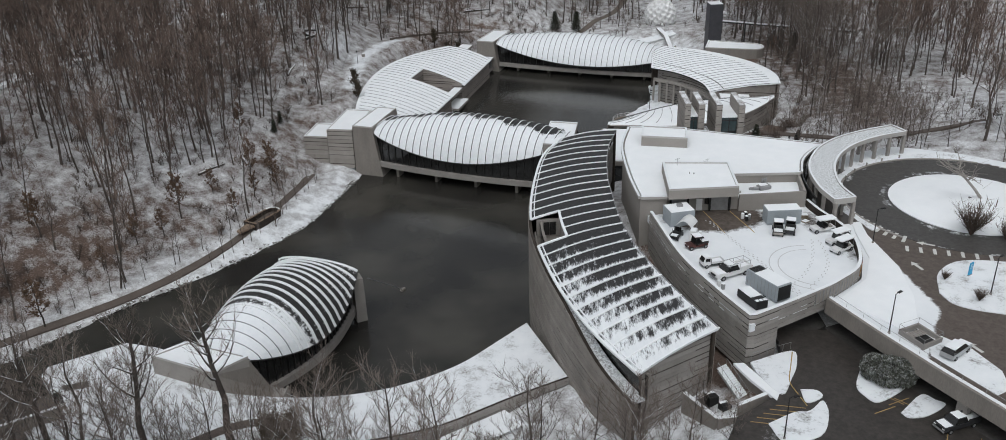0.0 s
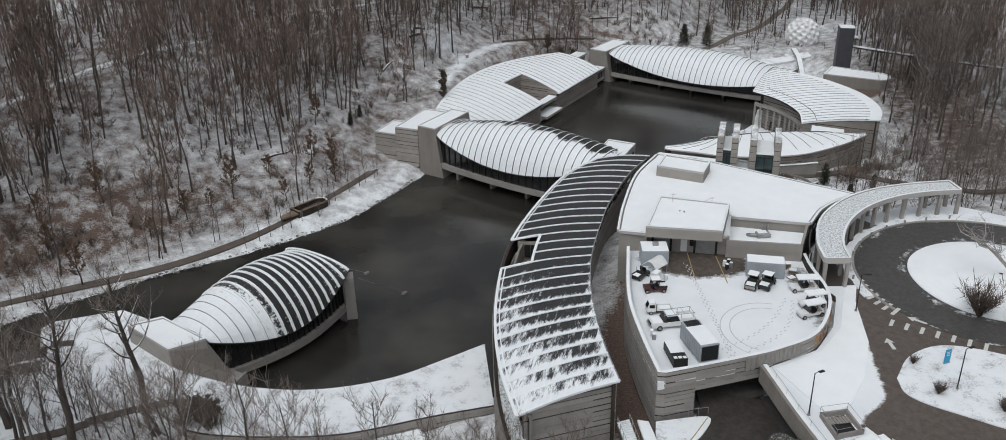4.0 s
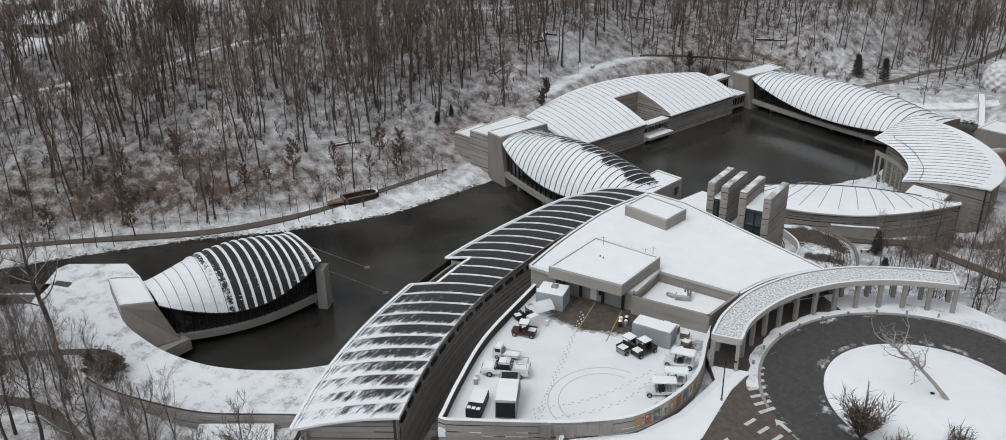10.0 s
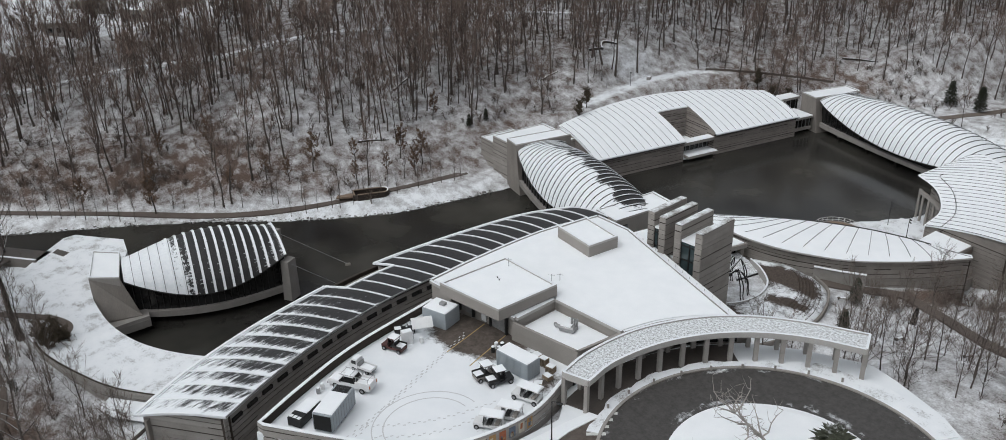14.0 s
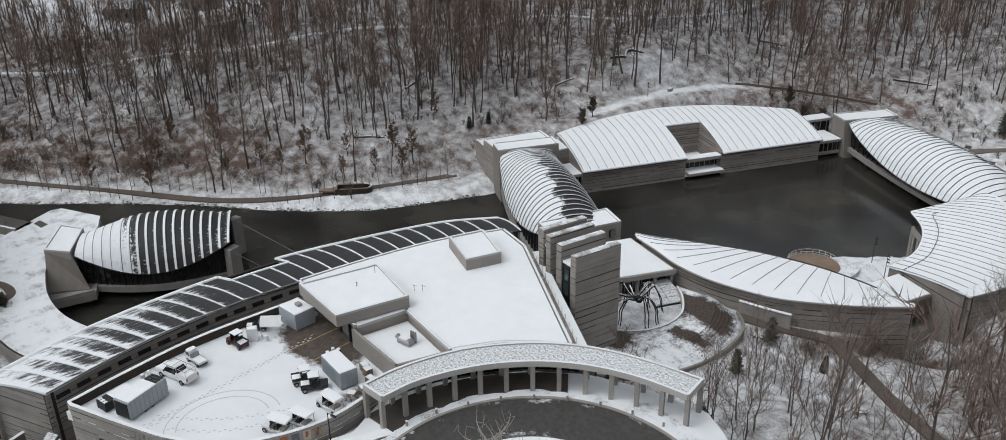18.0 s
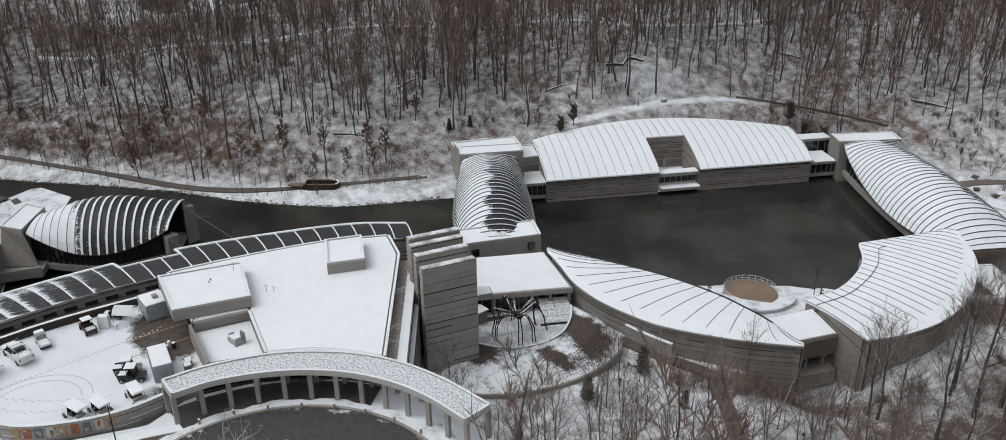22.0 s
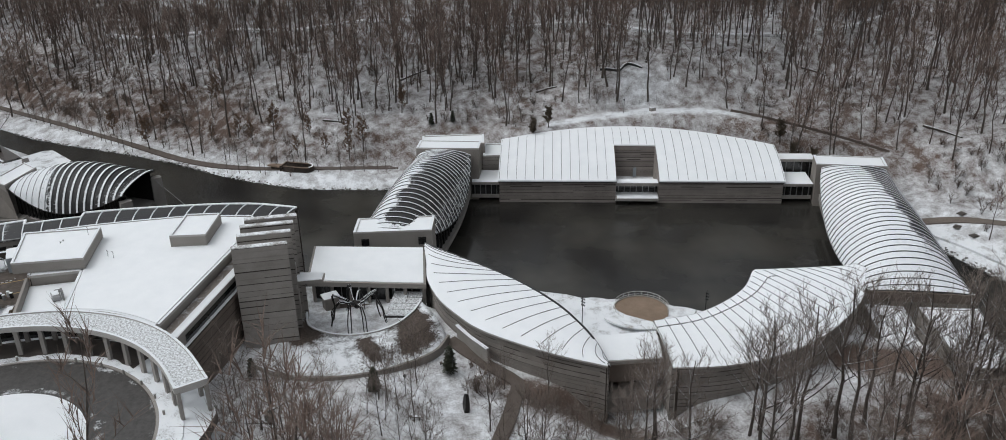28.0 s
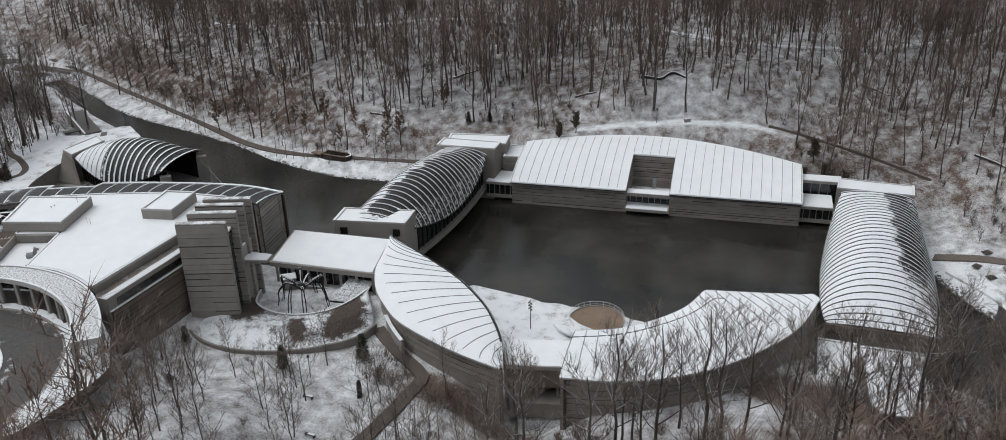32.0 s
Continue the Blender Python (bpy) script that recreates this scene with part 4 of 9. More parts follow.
# entrance block behind the first bridge head
eb = thing("entrance_block", "flat-roofed concrete block stepping down the bank", "building")
def block(parent, poly, z0, z1, mat=CONCRETE, snow=True, lip=0.35, bands=False, seed=0, name="block", cap=None):
    """A flat-roofed block with a parapet lip and snow inside it."""
    q = [np.array(p, float) for p in poly]
    c = sum(q) / len(q)
    if bands:
        area = sum(q[i][0] * q[(i + 1) % len(q)][1] - q[(i + 1) % len(q)][0] * q[i][1] for i in range(len(q)))
        if area < 0:
            q = q[::-1]
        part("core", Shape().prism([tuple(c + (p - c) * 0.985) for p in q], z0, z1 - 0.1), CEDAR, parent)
        for i in range(len(q)):
            a, b = q[i], q[(i + 1) % len(q)]
            k = max(2, int(np.linalg.norm(b - a) / 6) + 1)
            banded_wall(parent, [tuple(a + (b - a) * j / k) for j in range(k + 1)], z0, z1, 0.3, band=0.90, gap=0.16, seed=seed + i, mat=TOWERBAND)
    else:
        part(name, Shape().prism([tuple(p) for p in q], z0, z1), mat, parent)
    inner = []
    n = len(q)
    for i in range(n):
        d = c - q[i]
        inner.append(q[i] + d / np.linalg.norm(d) * 0.6)
    for i in range(n):
        part("parapet", Shape().prism([tuple(q[i]), tuple(q[(i + 1) % n]), tuple(inner[(i + 1) % n]), tuple(inner[i])], z1 - 0.02, z1 + lip), cap or PARAPET, parent)
    if snow:
        part("roof_snow", Shape().prism([tuple(p) for p in inner], z1 - 0.01, z1 + 0.12), cap or SNOW, parent, "snow inside the parapet")


block(eb, [(-45.2, 215.0), (-42.6, 231.0), (-36.0, 229.8), (-38.8, 214.0)], 1.5, 11.4, bands=True, seed=77)
block(eb, [(-51.5, 216.5), (-50.0, 226.5), (-44.0, 225.5), (-45.5, 215.5)], 2.5, 9.2, bands=True, seed=77)
block(eb, [(-43, 231.2), (-40.5, 240), (-33, 237.5), (-34.2, 229.0)], 0.5, 8.6, bands=True, seed=77)


# ---- vaulted bridges and lake pavilion ----
def vault(name, label, a, b, eave, ridge, half, ribs, z_deck, drift, deck_half, power=0.75, rib_mat=SNOW, deck=True, skew=0.0, rib_w=0.22, fin_side=1, rib_from=-1.0):
    """A ribbed shell over a span from a to b; eave, ridge, half: heights and half widths by place along it."""
    a, b = np.array(a, float), np.array(b, float)
    L = np.linalg.norm(b - a)
    u = (b - a) / L
    n = np.array([-u[1], u[0]])
    t = thing(name, label, "building")

    def at(s, v, lift=0.0):
        p = a + u * (s * L) + n * (half(s) * v) + u * (skew * v)
        e, r = eave(s), ridge(s)
        return (p[0], p[1], e + (r - e) * (1 - abs(v) ** 2.2) ** power + lift)
    for k in range(ribs):
        s0, s1 = k / ribs, (k + 1) / ribs
        rows = [[at(s0 + (s1 - s0) * i / 2, -1 + 2 * j / 24) for j in range(25)] for i in range(3)]
        sh = Shape().sheet(rows[::-1], 0.18)
        me = sh.mesh("roof_panel", SHELL)
        val = [drift(s0 + (s1 - s0) * (2 - i) / 2, -1 + 2 * j / 24) for i in range(3) for j in range(25)]
        me.attributes.new("drift", "FLOAT", "POINT").data.foreach_set("value", np.array(val + val, np.float32))
        part("roof_panel", me, SHELL, t)
    dash = random.Random(ribs)
    sh = Shape()
    for k in range(ribs):
        s0, w_ = k / ribs, 1 / ribs
        for j in range(56):
            v = -0.97 + 1.94 * j / 55
            level = drift(s0 + 0.5 * w_, v)
            if level > 0.16 or dash.random() > 0.35 + 0.6 * abs(v) + level:
                continue
            f0 = 0.95 - dash.uniform(0.08, 0.62) * (0.35 + 0.65 * abs(v)) * (1.0 + level)
            sh.ribbon([at(s0 + w_ * f0, v, -0.01), at(s0 + w_ * 0.95, v, -0.01)], dash.uniform(0.05, 0.10), 0.05)
    tagged(part("batten_snow", sh, SNOW, t), "thin snow caught on the roof battens", kind="stuff")
    for k in range(ribs + 1):
        s = k / ribs
        pts = [at(s, -1.015 + 2.03 * j / 20 if abs(-1 + 2 * j / 20) < 1 else math.copysign(1, j - 1), -0.02) for j in range(21)]
        if s < rib_from:
            part("roof_seam", Shape().ribbon(pts, 0.08, 0.09), SEAM, t, "thin dark seam between snowy panels")
            continue
        part("roof_rib", Shape().ribbon(pts, rib_w, 0.2), rib_mat, t, "raised rib capped with snow")
        fin = [(p[0] + u[0] * fin_side * (rib_w / 2 + 0.07), p[1] + u[1] * fin_side * (rib_w / 2 + 0.07), p[2]) for p in pts]
        part("rib_fin", Shape().ribbon(fin, 0.09, 0.12), DARKMETAL, t, "bare dark edge of the rib")
    for sgn in (-1, 1):
        pts = [at(s / 30, sgn, -0.22) for s in range(31)]
        part("eave_edge", Shape().ribbon(pts, 0.25, 0.2), DARKMETAL, t)
    if deck:
        top = lambda s: z_deck
        line = [a + u * (L * s) for s in np.linspace(0, 1, 13)]
        dh = lambda s: deck_half(s)
        left = [tuple(a + u * (L * s) + n * dh(s)) for s in np.linspace(0, 1, 13)]
        right = [tuple(a + u * (L * s) - n * dh(s)) for s in np.linspace(0, 1, 13)]
        part("deck", Shape().prism(right + left[::-1], z_deck - 0.9, z_deck + 0.35), CONCRETE, t, "curved concrete bridge deck")
        for edge, sgn in ((left, 1), (right, -1)):
            ins = [tuple(np.array(p) - n * sgn * 0.9) for p in edge]
            if sgn > 0:
                ins = ins[::-1]
            ss = np.linspace(0, 1, 13)[::-1] if sgn > 0 else np.linspace(0, 1, 13)
            for i in range(len(ins) - 1):
                part("glass_pane", wall_strip(ins[i:i + 2], z_deck + 0.35, [at(s, 0.86 * sgn)[2] - 0.1 for s in ss[i:i + 2]], 0.12), GLASS, t, "dark glass pane under the eaves")
            for k in range(1, 2 * len(ins) - 2):
                i, f = k // 2, (k % 2) / 2
                p = np.array(ins[i]) * (1 - f) + np.array(ins[min(i + 1, len(ins) - 1)]) * f - n * sgn * -0.12
                s = ss[i] * (1 - f) + ss[min(i + 1, len(ss) - 1)] * f
                part("mullion", Shape().box(p[0], p[1], z_deck + 0.35, 0.14, 0.22, at(s, 0.88 * sgn)[2] - z_deck - 0.45, math.degrees(math.atan2(u[1], u[0]))), DARKMETAL, t)
    return t, at, u, n, L


lens = lambda s: math.sin(math.pi * min(max(s, 0), 1))
b1, b1_at, b1u, b1n, b1L = vault(
    "bridge_gallery", "vaulted bridge over the pond with snow-capped curved ribs", (-31.0, 218.6), (14.0, 200.8),
    lambda s: 11.4 + 1.4 * s - 4.9 * lens(s) ** 0.8, lambda s: 12.6 + 1.4 * s + 3.0 * lens(s), lambda s: 6.6 + 2.4 * lens(s) ** 0.8, 25, 3.6,
    lambda s, v: 0.55 - 0.74 * smoothstep(-0.30, 0.10, v + 0.5 * max(0, s - 0.5) + 0.10 * math.sin(37 * s)) + 0.20 * smoothstep(0.6, 0.9, v) + 0.4 * smoothstep(0.93, 1.0, s), lambda s: 6.6 + 1.9 * lens(s) ** 0.8)
for k in range(4):
    for sgn in (-1, 1):
        c = np.array((-31.0, 218.6)) + b1u * (b1L * (0.12 + 0.22 * k)) + b1n * sgn * 4.5
        part("pier", Shape().box(c[0], c[1], -1, 0.7, 2.4, 3.9, math.degrees(math.atan2(b1u[1], b1u[0]))), CONCRETE_D, b1)
b2, b2_at, b2u, b2n, b2L = vault(
    "bridge_gallery", "vaulted bridge over the pond with closely ribbed snowy roof", (-1.0, 313.6), (53.6, 294.2),
    lambda s: 9.3 - 1.2 * s - 4.0 * lens(s) ** 0.8, lambda s: 10.4 + 2.4 * lens(s) - 0.4 * s - 1.5 * smoothstep(0.72, 1.0, s), lambda s: 7.6 + 2.2 * lens(s) ** 0.8 + 1.6 * s, 31, 2.6,
    lambda s, v: 0.50 - 0.66 * smoothstep(0.06, 0.30, v - 0.12 * s + 0.05 * math.sin(41 * s)) * smoothstep(1.0, 0.55, s) + 0.22 * smoothstep(0.62, 0.9, v), lambda s: 7.4 + 1.6 * lens(s) ** 0.8)
for k in range(5):
    for sgn in (-1, 1):
        c = np.array((-1.0, 313.6)) + b2u * (b2L * (0.12 + 0.19 * k)) + b2n * sgn * 4.5
        part("pier", Shape().box(c[0], c[1], -1, 0.7, 2.4, 2.8, math.degrees(math.atan2(b2u[1], b2u[0]))), CONCRETE_D, b2)
# landing block at the far bridge's end
lb = thing("bridge_landing", "flat snow-roofed concrete landing block under the vault's end", "building")
la_, lb_ = np.array((53.4, 294.3)), b2n
part("body", Shape().prism([tuple(la_ - lb_ * 9.4 - b2u * 2), tuple(la_ - lb_ * 9.4 + b2u * 0.4), tuple(la_ + lb_ * 9.2 + b2u * 0.4), tuple(la_ + lb_ * 9.2 - b2u * 2)], 0, 7.3), CONCRETE_D, lb)
part("end_beam", Shape().prism([tuple(la_ - lb_ * 9.6 + b2u * 0.4), tuple(la_ - lb_ * 9.6 + b2u * 0.75), tuple(la_ + lb_ * 9.4 + b2u * 0.75), tuple(la_ + lb_ * 9.4 + b2u * 0.4)], 6.4, 8.25), BROWNWALL, lb, "brown end beam closing the vault")
lt_ = thing("lift_terrace", "flat snow-covered roof terrace with a rounded end beside the lift tower", "building")
block(lt_, [(63.5, 286.0), (66.4, 295.3), (73.3, 292.5), (80.2, 290.0), (81.7, 288.8), (82.3, 287.0), (82.1, 284.8), (81.0, 283.0), (79.1, 282.1)], 1, 11.6, CONCRETE_D, lip=0.3)
block(lb, [(52.6, 283.4), (55.0, 289.6), (70.8, 284.6), (66.4, 278.8)], 1, 6.4, CONCRETE_D, lip=0.25)

pav, pv_at, pvu, pvn, pvL = vault(
    "lake_pavilion", "vaulted lakeside pavilion with white ribs over dark roof", (-44.3, 116.9), (-34.5, 145.0),
    lambda s: 9.7 + 0.3 * s - 3.9 * lens(s) ** 0.9, lambda s: 10.5 + 3.4 * lens(s) ** 0.9 + 0.7 * s, lambda s: 5.4 + 2.65 * s + 3.1 * lens(s), 17, 2.4,
    lambda s, v: 0.62 - 0.30 * smoothstep(0.06, 0.20, s) - 0.66 * smoothstep(0.22, 0.44, s + 0.06 * v) + 0.20 * smoothstep(0.74, 0.98, s) + 0.20 * max(0, 1 - 2.4 * ((s * 17 + 0.02) % 1)), lambda s: 4.8 + 2.3 * s + 3.2 * lens(s), rib_w=0.46, rib_from=0.26)
block(pav, [(-54.2, 115.3), (-50.0, 119.0), (-39.2, 114.5), (-43.3, 110.3)], 0, 10.5, CONCRETE, name="entrance_block")
# sloping flank wall beside the entrance block
fl = [(-43.2, 110.4), (-39.0, 109.0), (-36.6, 116.4), (-39.3, 114.6)]
part("flank_wall", Shape().prism(fl, -1, [10.3, 3.4, 3.0, 10.3]), CONCRETE_D, pav, "sloping stained concrete flank")
part("walkway", Shape().prism([(-40.6, 108.6), (-35.0, 108.2), (-34.4, 117.0), (-38.6, 118.2)], 1.4, 2.9), CONCRETE, pav, "low concrete landing beside the flank")
part("walkway_rail", Shape().ribbon([(-35.1, 108.6, 2.9), (-34.6, 117.0, 2.9)], 0.25, 0.7), CONCRETE, pav)
for c, h in (((-27.3, 143.0), 8.6), ((-41.2, 147.9), 8.6)):
    part("pier", Shape().box(c[0], c[1], -1.5, 2.0, 3.0, h + 1.5, 25, 0.86), CONCRETE, pav, "tapered pale concrete pier")
for p0, p1 in (((-25.2, 142.5, 8.5), (-20.5, 153, 0.2)), ((-39.5, 148, 8.5), (-31, 159, 0.2))):
    part("stay_cable", Shape().tube([p0, p1], 0.06, 5), STEEL, pav)
    part("mooring", Shape().box(p1[0], p1[1], -0.5, 1.6, 0.8, 0.9, 60, 0.6), CONCRETE_D, pav)
# ---- south wing: long curved roof of dark copper ----
cop_left = smooth_line([(16.6, 95.2), (11.8, 105.3), (7.7, 118.3), (4.9, 133.4), (4.2, 144), (5.2, 158.2), (7.6, 173.1), (11.9, 182.8)], 10)
cop_right = smooth_line([(28.2, 102.4), (25.3, 109.3), (23.0, 116), (20.8, 124.2), (19.5, 131.5), (18.9, 138), (18.7, 147), (18.8, 156), (20.4, 170), (23.2, 180.3)], 8)
NC = 104
CL, CR = resample(cop_left, NC), resample(cop_right, NC)


def cop(i, v, lift=0.0):
    """South wing roof: i along it, v from the pond edge (0) to the yard edge (1)."""
    l, r = np.array(CL[i]), np.array(CR[i])
    p = l + (r - l) * v
    s = i / NC
    z = 19.6 + (2.5 - 0.3 * max(0, 0.2 - s) * 5) * v + 0.45 * math.sin(math.pi * v) + lift
    return (p[0], p[1], z)


wing = thing("south_wing", "curved wing with dark copper roof streaked by melting snow", "building")
n0, n1 = 44, 56  # ends of the recessed bay
STEP = 4
for i0 in range(0, NC, STEP):
    i1 = i0 + STEP
    v0 = 0.34 if i0 >= n0 and i1 <= n1 else 0.0
    rows = [[cop(i, v0 + (1 - v0) * j / 16) for j in range(17)] for i in range(i0, i1 + 1)]
    me = Shape().sheet(rows, 0.25).mesh("roof_panel", COPPER)
    s = i0 / NC
    val = []
    for i in range(i0, i1 + 1):
        f = (i - i0) / STEP
        for j in range(17):
            v = v0 + (1 - v0) * j / 16
            near = 0.38 * max(0, 1 - i / (NC * 0.46)) ** 0.8
            val.append(near - 0.13 + 0.42 * max(0, 1 - 2.2 * f) * smoothstep(0.55, 0.1, s) + 0.40 * max(0, (v - 0.93) * 10) * smoothstep(0.7, 0.2, s) + 0.16 * (smoothstep(0.7, 0.15, v) - 0.55) * smoothstep(0.6, 0.2, s) + 0.08 * max(0, 1 - 5 * f))
    me.attributes.new("drift", "FLOAT", "POINT").data.foreach_set("value", np.array(val + val, np.float32))
    part("roof_panel", me, COPPER, wing)
for i0 in range(0, NC + 1, STEP):
    v0 = 0.34 if n0 < i0 < n1 else 0.0
    pts = [cop(i0, v0 + (1 - v0) * j / 12, -0.02) for j in range(13)]
    part("roof_rib", Shape().ribbon(pts, 0.18, 0.2), SNOW, wing, "raised roof rib capped with snow")
for a, b in ((0, n0), (n1, NC)):
    part("gutter", Shape().ribbon([cop(i, 0.0, -0.05) for i in range(a, b + 1, 3)] + [cop(b, 0, -0.05)], 0.4, 0.3), SNOW, wing, "snow-filled gutter")
    part("gutter", Shape().ribbon([cop(i, 0.045, -0.02) for i in range(a, b + 1, 3)] + [cop(b, 0.045, -0.02)], 0.16, 0.2), SNOW, wing)
part("gutter", Shape().ribbon([cop(i, 1.0, -0.1) for i in range(0, NC + 1, 3)], 0.16, 0.2), STEEL, wing)
edge_r = [CR[i] for i in range(0, NC + 1, 4)]
banded_wall(wing, [tuple(p) for p in offset_line(edge_r, 0.5)], 11.0, [cop(i, 0.97, -0.3)[2] for i in range(0, NC + 1, 4)], 0.4, seed=31)
edge_l = [CL[i] for i in range(0, NC + 1, 4)][::-1]
core_l = [tuple(p) for p in offset_line(edge_l, 1.6)]
part("pond_wall", wall_strip(core_l, -1.0, 19.2, 0.4), CONCRETE_D, wing, "tall stained concrete wall above the water")
part("eave_strip", wall_strip([tuple(p) for p in offset_line(edge_l, 1.52)], 15.2, 18.8, 0.1), GLASS, wing, "dark strip of clerestory glass")
# outer banded wall with a gravel ledge, rising to meet the eave
side = [CL[i] for i in range(0, NC + 1, 2)]
out_d = [0.35 + 0.75 * float(smoothstep(24, 0, 2 * k)) for k in range(len(side))]
top_z = [15.6 + 3.4 * float(smoothstep(0, 30, 2 * k)) for k in range(len(side))]
base_l = np.array(offset_line(side, 1.0))
outer_l = [tuple(np.array(p) + (q - np.array(p)) * d) for p, q, d in zip(side, base_l, out_d)]
south = [tuple(np.array(outer_l[0]) + (np.array(outer_l[0]) - np.array(outer_l[1])) / np.linalg.norm(np.array(outer_l[0]) - np.array(outer_l[1])) * 0.6)]
wall_l = (south + outer_l)[::-1]
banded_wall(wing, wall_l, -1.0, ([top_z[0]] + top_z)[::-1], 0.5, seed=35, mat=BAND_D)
inner_l = offset_line(side, -1.3)
led = [[(*p, z - 0.12), (*q, z - 0.12)] for p, q, z in zip(outer_l[:20], inner_l[:20], top_z[:20])]
part("ledge", Shape().sheet(led[::-1], 0.3), GRAVELROOF, wing, "gravel ledge below the eave")
# south gable
g0, g1 = np.array(CL[0]) + np.array((0.9, 0.5)), np.array(CR[0]) + np.array((-0.3, 0.0))
gp = [tuple(g0 + (g1 - g0) * k / 4 + np.array((-0.25, 0.5))) for k in range(5)]
banded_wall(wing, gp, 8.5, [cop(0, 0.06 + 0.9 * k / 4, -0.27)[2] for k in range(5)], 0.5, seed=33)
# windows along the yard side
for i in range(2, NC - 4, 4):
    a, b = np.array(CR[i]), np.array(CR[i + 2])
    d = (b - a) / np.linalg.norm(b - a)
    nrm = np.array((d[1], -d[0]))
    c = (a + b) / 2 - nrm * 0.30
    w = part("window", Shape().box(c[0], c[1], cop(i, 1)[2] - 1.85, 1.9, 0.25, 0.55, math.degrees(math.atan2(d[1], d[0]))), GLASS, wing, "narrow dark window strip")
# notch bay
nb = [cop(n0, 0.36)[:2], cop(n0, 0.05)[:2], cop(n1, 0.05)[:2], cop(n1, 0.36)[:2]]
part("bay", Shape().prism(nb, -1, 16.2), CONCRETE, wing)
part("bay_floor", Shape().prism(nb, 16.2, 16.25), CONCRETE_D, wing, "bare grey floor of the recessed bay")
inner_b = [cop(i, 0.36)[:2] for i in range(n0, n1 + 1, 2)]
banded_wall(wing, inner_b[::-1], 16.2, 20.3, 0.3, seed=36)
part("bay_rail", wall_strip([cop(i, 0.06)[:2] for i in range(n0, n1 + 1, 2)], 16.2, 17.3, 0.25), STUCCO, wing, "low pale wall at the bay's edge")
b0_, b1_ = np.array(cop(n1, 0.07)[:2]), np.array(cop(n1, 0.36)[:2])
part("bay_end", wall_strip([tuple(b0_), tuple(b1_)], 16.2, 19.5, 0.3), CONCRETE, wing, "pale end wall of the bay")
bd_ = (b1_ - b0_) / np.linalg.norm(b1_ - b0_)
for f in (0.40, 0.66):
    c = b0_ + (b1_ - b0_) * f + np.array((bd_[1], -bd_[0])) * 0.2
    part("bay_window", Shape().box(c[0], c[1], 16.6, 1.05, 0.12, 2.4, math.degrees(math.atan2(bd_[1], bd_[0]))), GLASS, wing, "dark window pane facing the bay")
part("gutter", Shape().ribbon([cop(i, 0.34, -0.03) for i in range(n0, n1 + 1, 2)], 0.42, 0.26), SNOW, wing, "snow-filled gutter")
for i in (n0, n1):
    part("gutter", Shape().ribbon([cop(i, 0.34 * k / 4, -0.03) for k in range(5)], 0.42, 0.26), SNOW, wing, "snow-filled gutter")
# north gable of the wing
ng0, ng1 = np.array(CR[NC]), np.array(CL[NC])
ngp = [tuple(ng0 + (ng1 - ng0) * k / 4 + np.array((-0.1, -0.5))) for k in range(5)]
banded_wall(wing, ngp, 6, [cop(NC, 1 - k / 4, -0.27)[2] for k in range(5)], 0.5, seed=34)

# ---- main block with service yard ----
main = thing("main_block", "large pale museum block with snowy flat roofs", "building")
ROOF = 24.2
roof_poly = [tuple(p) for p in smooth_line([(22.7, 139.9), (22.2, 150), (22.6, 164), (25.2, 175.2)], 6)] + [(32.4, 174.6), (60.2, 163.2)] + [tuple(p) for p in smooth_line([(60.2, 163.2), (57.2, 159.8), (54.3, 155.2), (52.4, 149.4)], 5)][1:] + [(39.6, 149.4), (39.6, 141.4), (27.2, 141.4), (27.2, 139.9)]
part("body", Shape().prism(roof_poly, 12, ROOF), STUCCO, main, "pale rendered walls")
part("roof_snow", Shape().prism([(27 + (x - 40) * 0.985 + 13, 155 + (y - 155) * 0.985) for x, y in roof_poly], ROOF, ROOF + 0.37), SNOW, main, "deep snow on the flat roof")
ring2 = roof_poly + [roof_poly[0]]
for i in range(len(roof_poly)):
    a, b = np.array(ring2[i]), np.array(ring2[i + 1])
    if np.linalg.norm(b - a) < 0.05:
        continue
    part("parapet", wall_strip([tuple(a), tuple(b)], ROOF - 0.05, ROOF + 0.42, 0.4), PARAPET, main)
low_poly = [(39.6, 140.6), (51.2, 141.6), (51.6, 145.5), (52.4, 149.4), (39.6, 149.4)]
part("low_body", Shape().prism(low_poly, 12, 22.6), STUCCO, main)
part("low_roof_snow", Shape().prism([(40, 141.1), (50.8, 142.0), (51.2, 145.5), (52, 149.1), (40, 149.1)], 22.6, 22.72), SNOW, main, "snow on the sunken plant roof")
for a, b in (((39.6, 140.6), (51.2, 141.6)), ((51.2, 141.6), (52.3, 149.4))):
    part("parapet", wall_strip([a, b], 22.5, 24.1, 0.4), STUCCO, main)
# raised canopy roof over the loading dock
canopy = [(27.1, 138.0), (38.9, 138.8), (39.6, 149.8), (27.9, 150.5)]
part("canopy", Shape().prism(canopy, 24.7, 26.3), STUCCO, main, "thick pale canopy over the loading dock")
ci = [(27.5, 138.4), (38.5, 139.2), (39.2, 149.4), (28.3, 150.1)]
part("canopy_snow", Shape().prism(ci, 26.3, 26.4), SNOW, main)
for i in range(4):
    a, b, c, d = canopy[i], canopy[(i + 1) % 4], ci[(i + 1) % 4], ci[i]
    part("parapet", Shape().prism([a, b, c, d], 26.28, 26.62), PARAPET, main)
part("canopy_core", Shape().prism([(28, 141.5), (38.6, 141.5), (38.6, 149), (28.6, 149)], 21, 25), STUCCO, main)
